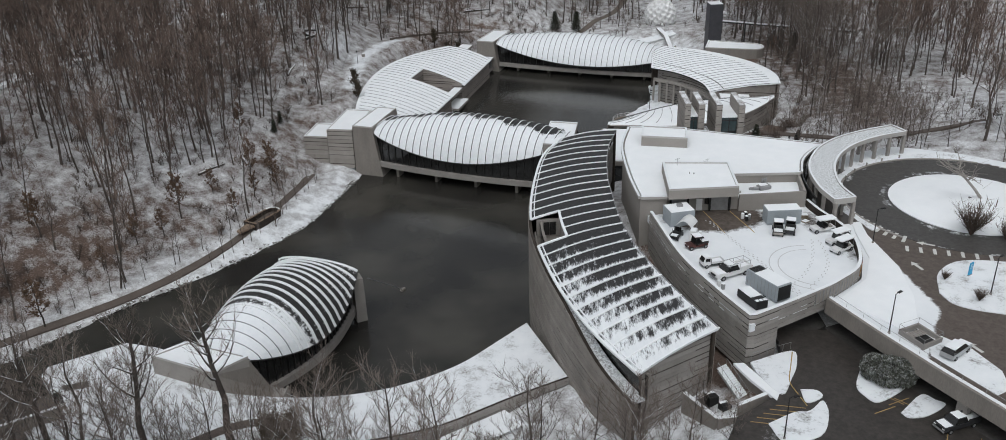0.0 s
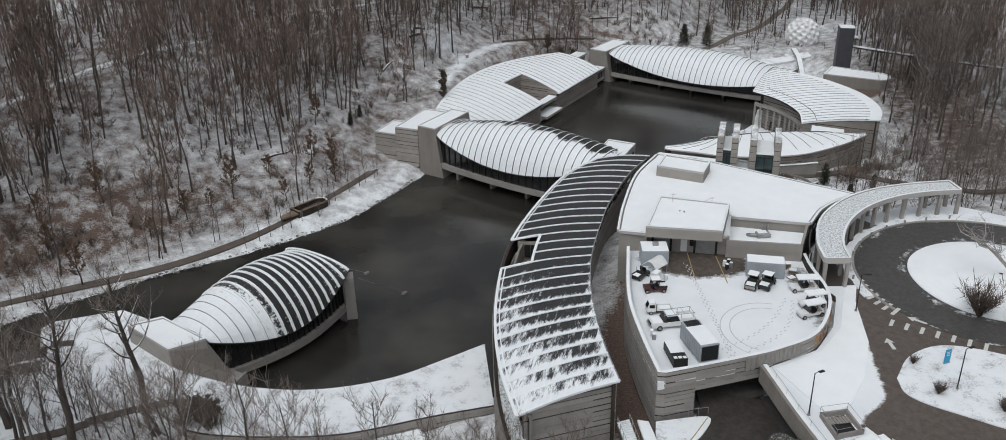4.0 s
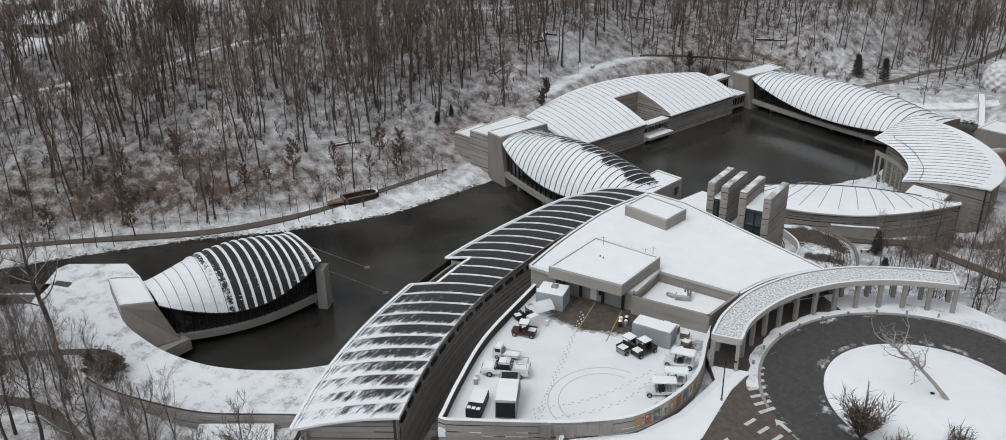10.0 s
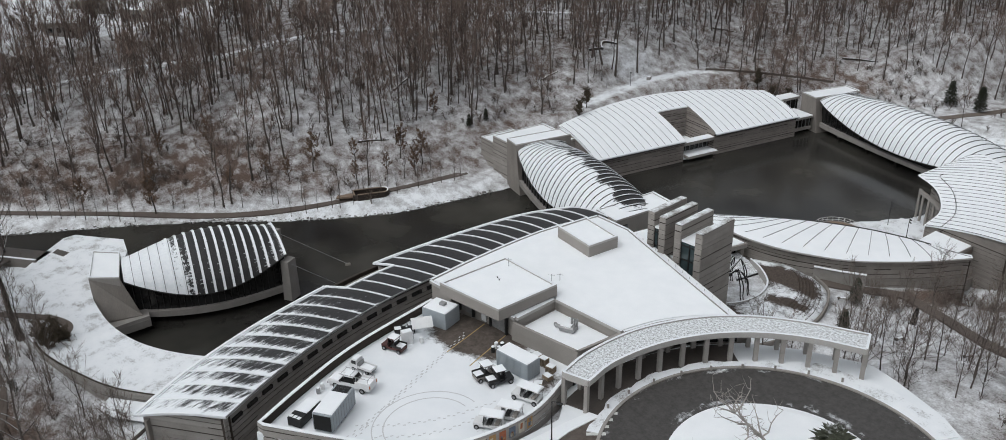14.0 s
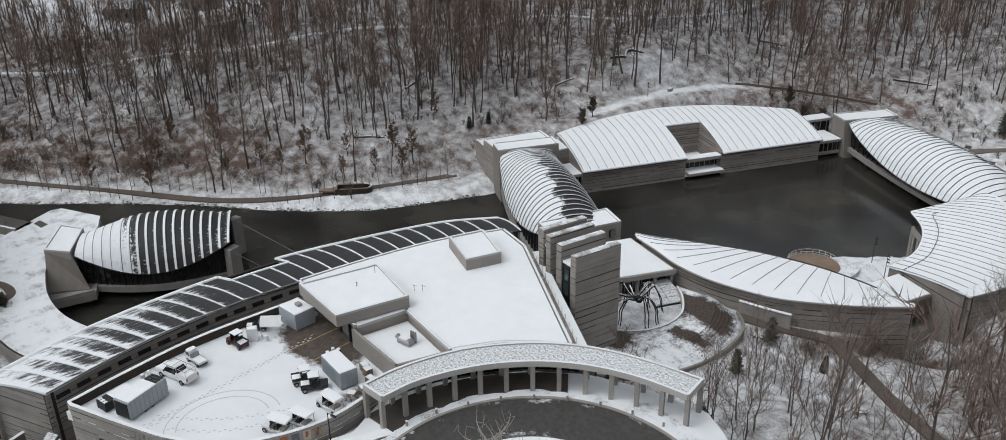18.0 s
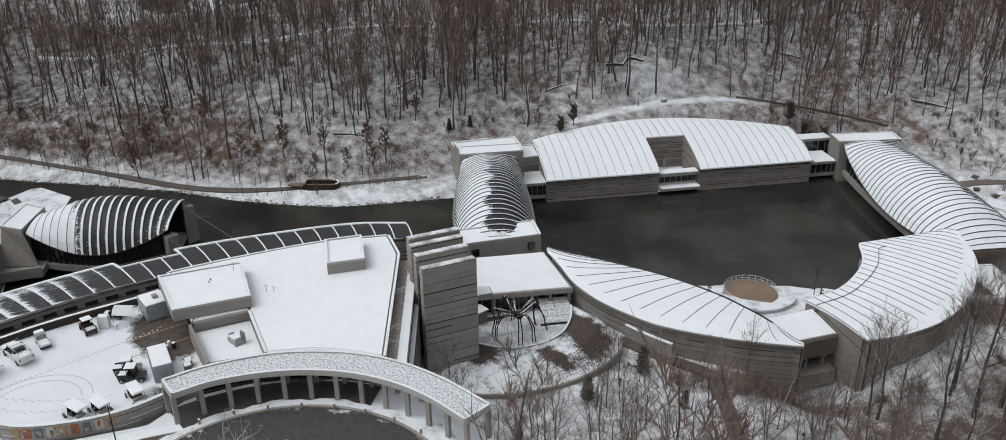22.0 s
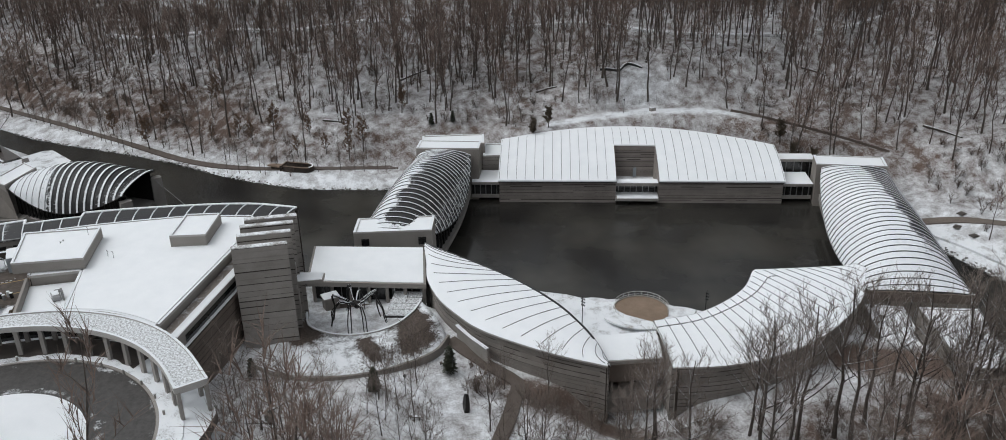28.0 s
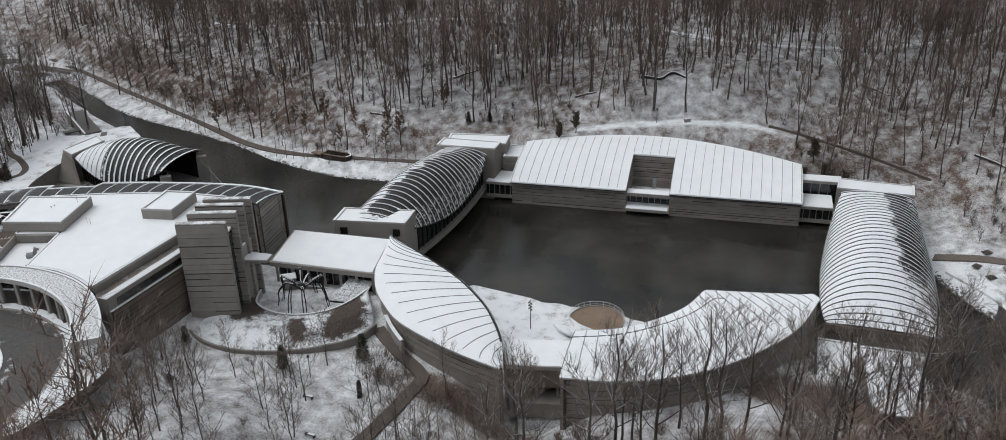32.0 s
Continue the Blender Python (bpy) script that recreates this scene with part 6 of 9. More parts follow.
floor_poly = [tuple(p) for p in IN] + [(36.6, 204.0), (31.6, 185), (36, 183.4)]
part("floor", Shape().prism(floor_poly, 7.0, 9.0), TERRACE, court, "snowy court paving")
part("wet_paving", Shape().prism([(32.6, 186.2), (36.8, 186.4), (37.6, 190.5), (40.0, 193.5), (44.6, 195.5), (43.6, 199.6), (39.5, 202.6), (36.6, 203)], 9.0, 9.02), TRAIL, court, "wet brown paving")
# planted tufts in rows on the bank
rt = random.Random(5)
tuft = Shape()
for a in range(26):
    for b in range(7):
        f, g = 0.55 + 0.42 * a / 26, 0.55 + 0.40 * b / 7
        i = f * 30
        k = int(i)
        o = np.array(IN[k]) * (1 - i + k) + np.array(IN[min(k + 1, 30)]) * (i - k)
        q = np.array(OUT[k]) * (1 - i + k) + np.array(OUT[min(k + 1, 30)]) * (i - k)
        p = o + (q - o) * g
        z = 11.0 + 0.9 * math.sin(math.pi * g) - 0.8 * g
        for _ in range(5):
            an, le = rt.uniform(0, 6.3), rt.uniform(0.2, 0.4)
            tuft.tube([(p[0], p[1], z), (p[0] + math.cos(an) * le * 0.6, p[1] + math.sin(an) * le * 0.6, z + le)], [0.05, 0.01], 3, False)
tagged(part("ground_cover", tuft, SHRUB, None), "rows of clipped brown plants on the snowy bank", "planting", kind="stuff")

spider = thing("spider_sculpture", "giant dark bronze spider sculpture with snow on its legs", "sculpture", (41.3, 191.8, 9.0))
sp = Shape()
rsp = random.Random(12)
for k in range(8):
    a = radians(20 + 45 * k + (8 if k % 2 else -6))
    r = 4.9 + 0.6 * math.sin(k * 2.1)
    kr, kz = 2.5 + 0.5 * (k % 3), 5.3 + 0.45 * ((k * 5) % 3)
    for strand in (0, 1):
        b_ = a + (0.05 if strand else -0.05)
        ca, sa = math.cos(b_), math.sin(b_)
        w = lambda x, z: (x * ca + rsp.uniform(-0.12, 0.12), x * sa + rsp.uniform(-0.12, 0.12), z + rsp.uniform(-0.1, 0.1))
        pts = [(0.3 * ca, 0.3 * sa, 4.1), w(kr * 0.55, 4.7 + 0.2 * k % 0.6), w(kr, kz), w(kr + 0.5, kz - 0.25), w(r * 0.86, 3.6), w(r * 0.9, 1.9), (r * ca, r * sa, 0.0)]
        sl = smooth_line(pts, 3)
        leg = part("leg", Shape().tube([tuple(p) for p in sl], [0.15 - 0.004 * i for i in range(len(sl))], 6), BRONZE, spider)
        part("leg_snow", Shape().ribbon([(p[0], p[1], p[2] + 0.10) for p in sl[1:11:2]], 0.09, 0.06), SNOW, leg, "snow lying along the leg")
for nm_, c, rr, sq in (("abdomen", (0.5, 0.2, 4.3), 0.85, 0.8), ("head", (-0.5, -0.1, 4.1), 0.6, 0.9)):
    sp = Shape()
    ring_n = 8
    for i in range(7):
        t0, t1 = math.pi * i / 7, math.pi * (i + 1) / 7
        for j in range(ring_n):
            p0, p1 = 2 * math.pi * j / ring_n, 2 * math.pi * (j + 1) / ring_n
            q = [(c[0] + rr * math.sin(t) * math.cos(p), c[1] + rr * sq * math.sin(t) * math.sin(p), c[2] + rr * sq * math.cos(t)) for t, p in ((t0, p0), (t1, p0), (t1, p1), (t0, p1))]
            sp.add(q, [(0, 1, 2, 3)])
    part(nm_, sp, BRONZE, spider)

kiosk = thing("kiosk", "small dark kiosk with a snow-covered flat roof", "kiosk", (34.4, 187.6, 9.0), 16)
part("body", Shape().bevel_box(0, 0, 0, 2.0, 2.6, 2.4, 0.05), CONCRETE_D, kiosk)
part("roof", Shape().bevel_box(0, 0, 2.4, 2.5, 3.1, 0.18, 0.04), STUCCO, kiosk)
part("roof_snow", Shape().bevel_box(0, 0, 2.58, 2.4, 3.0, 0.12, 0.05), SNOW, kiosk)
glc = thing("glass_canopy", "sloping glazed canopy panels dusted with snow", "canopy", (38.5, 200.6, 9.0))
gq = [np.array(q) for q in ((-4.0, -1.4, 2.0), (-2.5, 3.6, 2.0), (4.1, 2.0, 1.0), (2.5, -4.1, 1.0))]
for i in range(2):
    for j in range(4):
        cs_ = []
        for a_, b_ in ((i / 2 + 0.01, j / 4 + 0.01), ((i + 1) / 2 - 0.01, j / 4 + 0.01), ((i + 1) / 2 - 0.01, (j + 1) / 4 - 0.01), (i / 2 + 0.01, (j + 1) / 4 - 0.01)):
            cs_.append((gq[0] * (1 - a_) + gq[1] * a_) * (1 - b_) + (gq[3] * (1 - a_) + gq[2] * a_) * b_)
        part("pane", Shape().add([tuple(c) for c in cs_] + [tuple(c - np.array((0, 0, 0.1))) for c in cs_], [(0, 1, 2, 3), (7, 6, 5, 4), (0, 4, 5, 1), (1, 5, 6, 2), (2, 6, 7, 3), (3, 7, 4, 0)]), GRAVELROOF, glc, "pane under thin snow")
for q in gq:
    part("post", Shape().tube([(q[0] * 0.96, q[1] * 0.96, 0), (q[0] * 0.96, q[1] * 0.96, q[2] - 0.1)], 0.09, 6), DARKMETAL, glc)
part("front_beam", Shape().ribbon([tuple(gq[3] - np.array((0, 0, 0.75))), tuple(gq[2] - np.array((0, 0, 0.75)))], 0.15, 0.6), DARKMETAL, glc)

# boardwalk and its low wall
bw = [(50.5, 206.6), (54, 208.6), (58.6, 211.8), (61.6, 214.2), (63.6, 215.3), (65.4, 215.0), (68.6, 213.6), (72.6, 211.9), (79.4, 208.6), (90.5, 203.2), (99, 199.0), (108, 194.6)]
boardwalk = on_ground(bw, 2.3, 0.35, "boardwalk", TRAIL, "wet brown boardwalk through the snowy garden", "path")
lowwall = thing("retaining_wall", "low snow-capped concrete wall beside the boardwalk", "wall", kind="structure")
lw = [tuple(p) for p in smooth_line([(49.8, 208.0), (54, 209.6), (58.2, 211.6)], 5)]
part("wall", wall_strip(lw, 8.5, 11.6, 0.4), CONCRETE, lowwall)
part("coping", Shape().ribbon([(p[0], p[1], 11.6) for p in lw], 0.6, 0.12), SNOW, lowwall)

stat = thing("abstract_sculpture", "tall dark bronze abstract sculpture on the snowy lawn", "sculpture", (69.8, 206.0, gz(69.8, 206.0)))
st = Shape()
st.add([(-0.55, -0.4, 0), (0.5, -0.35, 0), (0.45, 0.4, 0), (-0.5, 0.35, 0), (-0.35, -0.5, 1.3), (0.6, -0.2, 1.4), (0.4, 0.5, 1.3), (-0.6, 0.25, 1.2), (-0.15, -0.35, 2.5), (0.5, -0.1, 2.8), (0.3, 0.45, 2.7), (-0.35, 0.2, 2.4), (0.0, -0.2, 3.2), (0.35, 0.0, 3.3), (0.2, 0.3, 3.2), (-0.15, 0.1, 3.1)],
       [(3, 2, 1, 0)] + [(4 * k + i, 4 * k + (i + 1) % 4, 4 * k + 4 + (i + 1) % 4, 4 * k + 4 + i) for k in range(3) for i in range(4)] + [(12, 13, 14, 15)])
part("figure_block", st, BRONZE, stat)

# ---- lower car park below the deck ----
LOT = 16.0
lot_poly = [(38.6, 111), (46, 110.6), (60, 84), (70, 62), (40, 55), (22, 78), (28.5, 91), (34, 95), (37.4, 100), (37.6, 104)]


def lot_snow(x, y):
    return 0.40 * np.exp(-((x - 33) / 5) ** 2 - ((y - 87) / 4) ** 2) - 0.12 + 0.35 * smoothstep(92, 84, y) * smoothstep(46, 52, x) * 0.4


lot = filled("lower_road", lot_poly, LOT, 1.5, LOTROAD, "dark wet asphalt lane in the lower car park", "road", 1.0, value=lot_snow)
for poly in ([(47.1, 100.9), (45.2, 97.0), (45.5, 94.8), (46.8, 93.4), (51.1, 96.2), (52.4, 98.8), (49.8, 101.4)], [(32.9, 102.7), (39.2, 105.3), (39.0, 102.1), (37.3, 98.7), (35.2, 95.4), (33.4, 99.3)], [(37.8, 96.4), (39.8, 96.1), (40.1, 94.7), (37.8, 93.6)], [(31.9, 89.5), (35.6, 91.6), (37.7, 91.9), (39.9, 93.9), (39.7, 90.9), (37.5, 87.0), (33.0, 86.0)], [(48.7, 91.2), (52.6, 94.8), (53.9, 93.7), (54.8, 92.6), (51.7, 90.5), (49.3, 90.2)]):
    poly = [tuple(p) for p in smooth_line(poly + [poly[0]], 4)][:-1]
    flat_sheet("snow_verge", poly, LOT + 0.14, 0.4, VERGE, "snow-covered kerbed verge in the car park", "verge")
flat_sheet("stair_walk", [(30.6, 102.6), (32.0, 102.6), (34.9, 95.6), (34.2, 94.2), (31.9, 98.9)], LOT + 0.1, 0.4, SNOW, "snow-covered walk beside the outdoor stair", "footway")
for k in range(5):
    o = part("hatch_line", Shape().box(0, 0, 0, 3.6, 0.14, 0.012), YELLOW, lot)
    o.matrix_basis = pose(35.6 - 1.0 * k, 92.9 - 0.8 * k, LOT + 0.01, 0, 0, -12)
for x, y, a in ((47.0, 91.9, 24), (49.4, 93.6, 24), (52.4, 86.6, 62), (48.6, 94.2, -48), (50.2, 93.0, -48), (55.4, 84.6, 62)):
    o = part("bay_line", Shape().box(0, 0, 0, 3.4, 0.12, 0.012), YELLOW, lot)
    o.matrix_basis = pose(x, y, LOT + 0.012, 0, 0, a)
o = part("edge_line", Shape().ribbon([(*p, LOT + 0.16) for p in smooth_line([(39.2, 105), (38.1, 101.8), (36.9, 98.1), (37.2, 95.2), (37.6, 92.8)], 5)], 0.14, 0.012), YELLOW, lot)
for k in range(6):
    x, y = 33.2 + 1.2 * k, 103.4 + 0.5 * k
    part("rail_post", Shape().tube([(x, y, LOT), (x, y, LOT + 1.1)], 0.035, 4), STEEL, lot)
part("rail", Shape().tube([(33.2, 103.4, LOT + 1.1), (39.2, 105.9, LOT + 1.1)], 0.035, 4), STEEL, lot)

deck_edge = [(45.6, 111.2), (49.5, 101.8), (53.7, 92.8), (58.1, 84), (63.9, 70)]
dk = thing("parking_deck", "concrete parking deck edge on piers above the lower road", "deck", kind="structure")
part("edge_beam", wall_strip(resample(deck_edge, 14)[::-1], 18.6, PAD + 0.75, 0.45), CONCRETE_D, dk, "stained concrete edge beam")
part("edge_snow", Shape().ribbon([(*p, PAD + 0.75) for p in offset_line(resample(deck_edge, 14), 0.2)], 0.5, 0.08), SNOW, dk)
for f in (0.30, 0.52, 0.74):
    p = resample(deck_edge, 100)[int(f * 100)]
    part("pier", Shape().box(p[0] + 0.4, p[1] + 0.2, LOT - 0.2, 1.5, 0.8, 3.0, -64), CONCRETE, dk)
back_line = [(x + 9.0, y + 4.2) for x, y in deck_edge]
part("back_wall", wall_strip(back_line[::-1], LOT - 0.2, 19, 0.4), CONCRETE_D, dk)
part("soffit_floor", Shape().prism(deck_edge + back_line[::-1], LOT - 0.4, LOT + 0.02), ASPHALT, dk)
for k in range(14):
    p = resample(deck_edge, 14)[k]
    part("rail_post", Shape().tube([(p[0] + 0.25, p[1] + 0.1, PAD + 0.75), (p[0] + 0.25, p[1] + 0.1, PAD + 1.55)], 0.03, 4), STEEL, dk)
part("rail", Shape().tube([(p[0] + 0.25, p[1] + 0.1, PAD + 1.55) for p in resample(deck_edge, 14)], 0.03, 4), STEEL, dk)
# stairwell on the deck
sw = thing("stairwell", "open stairwell with concrete upstand and steel rail", "stairs")
sq = [(52.1, 102.6), (55.3, 104.1), (56.9, 100.3), (53.7, 98.5)]
for i in range(4):
    part("upstand", wall_strip([sq[(i + 1) % 4], sq[i]], PAD, PAD + 0.7, 0.25), CONCRETE, sw)
    part("rail", Shape().tube([(*sq[i], PAD + 1.5), (*sq[(i + 1) % 4], PAD + 1.5)], 0.03, 4), STEEL, sw)
    part("rail_post", Shape().tube([(*sq[i], PAD + 0.6), (*sq[i], PAD + 1.5)], 0.03, 4), STEEL, sw)
# Flat black sheet paints the darkness down the stairs; the deck is not cut.
part("shaft", Shape().prism([(52.6, 102.4), (55.0, 103.6), (56.3, 100.5), (53.9, 99.0)], PAD + 0.02, PAD + 0.06), BLACK, sw, "black sheet for the darkness of the stair opening")
for k in range(7):
    part("tread", Shape().box(53.2 + 0.36 * k, 101.9 + 0.12 * k, PAD + 0.08 + 0.02 * k, 0.3, 1.3, 0.05, 25), STUCCO, sw)

# outside stair and plant pit beside the wing's gable
est = thing("outdoor_stair", "concrete outdoor stair with steel rails beside the gable", "stairs")
for k in range(17):
    f = k / 16
    part("tread", Shape().box(28.9 + 2.5 * f, 101.9 - 3.6 * f, LOT - 0.1 - 0.175 * k, 1.7, 0.34, 0.12, 35), TERRACE, est)
for off in (-0.85, 0.85):
    px_, py_ = off * 0.82, off * 0.57
    part("rail", Shape().tube([(28.9 + px_, 101.9 + py_, LOT + 1.0), (31.4 + px_, 98.3 + py_, LOT - 1.9)], 0.035, 4), STEEL, est)
    part("stringer", Shape().ribbon([(28.9 + px_, 101.9 + py_, LOT - 0.35), (31.4 + px_, 98.3 + py_, LOT - 3.25)], 0.08, 0.3), STEEL, est)
    for k in range(6):
        f = k / 5
        part("rail_post", Shape().tube([(28.9 + 2.5 * f + px_, 101.9 - 3.6 * f + py_, LOT - 0.1 - 2.9 * f), (28.9 + 2.5 * f + px_, 101.9 - 3.6 * f + py_, LOT + 1.0 - 2.9 * f)], 0.03, 4), STEEL, est)
pit = thing("plant_pit", "low concrete pit walls round outdoor plant", "enclosure", kind="structure")
for a, b in (((23.4, 98.8), (26.6, 93.2)), ((26.6, 93.2), (29.1, 93.6)), ((29.1, 93.6), (34.2, 96.4)), ((34.2, 96.4), (31.2, 102.2))):
    part("wall", wall_strip([b, a], 9, 14.2 if a[0] < 29 else 15.9, 0.35), CONCRETE_D, pit)
    part("coping", Shape().ribbon([(*a, 14.2 if a[0] < 29 else 15.9), (*b, 14.2 if a[0] < 29 else 15.9)], 0.5, 0.08), SNOW, pit)
part("floor", Shape().prism([(23.4, 98.8), (26.6, 93.2), (29.1, 93.6), (34.2, 96.4), (31.2, 102.2)], 9, 12.4), WETPAVE, pit)
for x, y, sx, sy, h in ((27.0, 98.6, 1.4, 1.4, 1.5), (28.4, 96.8, 1.3, 1.3, 1.3), (29.6, 95.4, 1.0, 1.2, 0.9)):
    u_ = thing("air_conditioner", "dark boxy outdoor cooling unit with snow on top", "machine", (x, y, 12.4), 20, group="cooling units in the pit")
    part("body", Shape().bevel_box(0, 0, 0, sx, sy, h, 0.06), DARKMETAL, u_)
    part("fan_grille", Shape().prism(disc(0, 0, min(sx, sy) * 0.36, 14), h, h + 0.08), BLACK, u_)
    part("snow_cap", Shape().bevel_box(0, sy * 0.3, h, sx * 0.9, sy * 0.35, 0.09, 0.03), SNOW, u_)


# ---- vehicles ----
def wheel(parent, x, y, r=0.36, w=0.24):
    ty = Shape().tube([(x, y - w / 2, r), (x, y + w / 2, r)], r, 12)
    t = part("wheel", ty, RUBBER, parent)
    part("rim", Shape().tube([(x, y - w / 2 - 0.01, r), (x, y + w / 2 + 0.01, r)], r * 0.6, 8), STEEL, t)


def side_loft(profile, halves):
    """A car body: side profile points (x, z) with a half width for each."""
    s = Shape()
    n = len(profile)
    vs = [(x, -h, z) for (x, z), h in zip(profile, halves)] + [(x, h, z) for (x, z), h in zip(profile, halves)]
    fs = [tuple(range(n)), tuple(range(2 * n - 1, n - 1, -1))]
    fs += [(i, n + i, n + (i + 1) % n, (i + 1) % n) for i in range(n)]
    return s.add(vs, fs)


def pickup(label, at, turn, paint, snow=True, rack=False):
    t = thing("pickup_truck", label, "pickup truck", at, turn)
    prof = [(-2.8, 0.5), (2.7, 0.45), (2.78, 0.75), (2.7, 1.02), (1.35, 1.12), (-2.8, 1.1)]
    part("body", side_loft(prof, [0.92, 0.9, 0.92, 0.86, 0.95, 0.93]), paint, t)
    part("cab", side_loft([(1.3, 1.1), (0.75, 1.72), (-0.55, 1.76), (-0.85, 1.1)], [0.9, 0.72, 0.72, 0.9]), GLASS, t, "dark glazed cab")
    part("roof", Shape().bevel_box(0.1, 0, 1.73, 1.35, 1.42, 0.08, 0.03), paint, t)
    part("bed_floor", Shape().box(-1.85, 0, 1.1, 1.75, 1.5, 0.02), BLACK if not snow else SNOW, t)
    for y in (-0.85, 0.85):
        part("bed_side", Shape().bevel_box(-1.85, y, 1.08, 1.9, 0.12, 0.34, 0.03), paint, t)
    part("tailgate", Shape().bevel_box(-2.78, 0, 1.0, 0.1, 1.7, 0.42, 0.03), paint, t)
    for x in (-1.8, 1.75):
        for y in (-0.85, 0.85):
            wheel(t, x, y)
    for y in (-0.68, 0.68):
        part("headlight", Shape().bevel_box(2.72, y, 0.72, 0.1, 0.36, 0.2, 0.03), WHITEPAINT, t, "clear headlight")
        part("tail_light", Shape().box(-2.84, y * 1.2, 0.85, 0.05, 0.16, 0.4), ORANGE, t, "red tail light")
        part("mirror", Shape().bevel_box(0.95, y * 1.5, 1.15, 0.14, 0.2, 0.22, 0.03), BLACK, t)
    part("grille", Shape().box(2.76, 0, 0.7, 0.06, 0.95, 0.28), BLACK, t)
    part("bumper", Shape().bevel_box(2.8, 0, 0.42, 0.14, 1.8, 0.24, 0.04), STEEL, t)
    if snow:
        part("roof_snow", Shape().bevel_box(0.1, 0, 1.81, 1.25, 1.36, 0.1, 0.05), SNOW, t, "snow on the roof")
        part("hood_snow", Shape().bevel_box(1.98, 0, 1.05, 1.15, 1.55, 0.1, 0.05), SNOW, t, "snow on the bonnet")
    if rack:
        for y in (-0.75, 0.75):
            part("rack_rail", Shape().tube([(-2.7, y, 2.0), (1.2, y, 2.0)], 0.035, 5), STEEL, t)
            for x in (-2.6, -1.0, 0.6):
                part("rack_post", Shape().tube([(x, y, 1.4), (x, y, 2.0)], 0.03, 5), STEEL, t)
        for x in (-2.6, -1.4, -0.2, 1.0):
            part("rack_bar", Shape().tube([(x, -0.75, 2.0), (x, 0.75, 2.0)], 0.03, 5), STEEL, t)
    return t


def utility_cart(label, at, turn, paint, roof=True, load=True, long=2.9):
    t = thing("utility_cart", label, "utility vehicle", at, turn)
    h = long / 2
    part("chassis", side_loft([(-h, 0.35), (h, 0.35), (h + 0.05, 0.75), (0.55, 0.8), (0.5, 0.55), (-0.1, 0.55), (-0.15, 0.7), (-h, 0.7)], [0.62] * 8), paint, t)
    part("seat", Shape().bevel_box(-0.05, 0, 0.62, 0.55, 1.15, 0.22, 0.06), BLACK, t)
    part("seat_back", Shape().bevel_box(-0.32, 0, 0.8, 0.14, 1.15, 0.5, 0.05), BLACK, t)
    part("windscreen", Shape().add([(0.62, -0.58, 0.8), (0.62, 0.58, 0.8), (0.4, 0.55, 1.75), (0.4, -0.55, 1.75), (0.6, -0.58, 0.8), (0.6, 0.58, 0.8), (0.38, 0.55, 1.75), (0.38, -0.55, 1.75)], [(0, 1, 2, 3), (7, 6, 5, 4), (0, 4, 5, 1), (3, 2, 6, 7)]), GLASS, t)
    for x, y in ((0.5, -0.56), (0.5, 0.56), (-0.45, -0.56), (-0.45, 0.56)):
        part("post", Shape().tube([(x, y, 0.7), (x * 0.85, y, 1.8)], 0.03, 5), DARKMETAL, t)
    part("steering_wheel", Shape().tube([(0.28 + 0.14 * math.sin(a), 0.28 + 0.15 * math.cos(a), 1.0 + 0.1 * math.sin(a)) for a in [k * math.pi / 5 for k in range(11)]], 0.02, 4), BLACK, t)
    if roof:
        part("roof", Shape().bevel_box(0.0, 0, 1.78, 1.25, 1.3, 0.08, 0.04), paint, t)
        part("roof_snow", Shape().bevel_box(0.0, 0, 1.86, 1.2, 1.25, 0.09, 0.05), SNOW, t, "snow on the roof")
    if load:
        part("cargo_bed", Shape().bevel_box(-0.95, 0, 0.72, 1.05, 1.3, 0.08, 0.03), DARKMETAL, t)
        for y in (-0.64, 0.64):
            part("bed_side", Shape().box(-0.95, y, 0.76, 1.05, 0.05, 0.3), DARKMETAL, t)
        part("bed_snow", Shape().bevel_box(-0.95, 0, 0.8, 0.95, 1.15, 0.12, 0.05), SNOW, t, "snow in the cargo bed")
    for x in (-h + 0.4, h - 0.35):
        for y in (-0.6, 0.6):
            wheel(t, x, y, 0.29, 0.22)
    for y in (-0.42, 0.42):
        part("headlight", Shape().box(h + 0.04, y, 0.58, 0.06, 0.2, 0.12), WHITEPAINT, t)
    return t


def golf_cart(label, at, turn):
    t = utility_cart(label, at, turn, WHITEPAINT, roof=False, load=False, long=3.2)
    t.name = "golf_cart"
    t["category"] = "golf cart"
    part("rear_seat", Shape().bevel_box(-0.95, 0, 0.7, 0.5, 1.1, 0.2, 0.05), STUCCO, t)
    part("canopy", Shape().bevel_box(-0.35, 0, 1.8, 2.7, 1.35, 0.1, 0.05), WHITEPAINT, t)
    part("canopy_snow", Shape().bevel_box(-0.35, 0, 1.9, 2.6, 1.28, 0.12, 0.06), SNOW, t, "snow on the canopy")
    for y in (-0.58, 0.58):
        part("post", Shape().tube([(-1.5, y, 0.6), (-1.5, y, 1.8)], 0.03, 5), STEEL, t)
    return t


Y = 21.2


def enlarge(t, s):
    t.matrix_basis = t.matrix_basis @ Matrix.Diagonal((s, s, s, 1))
    return t


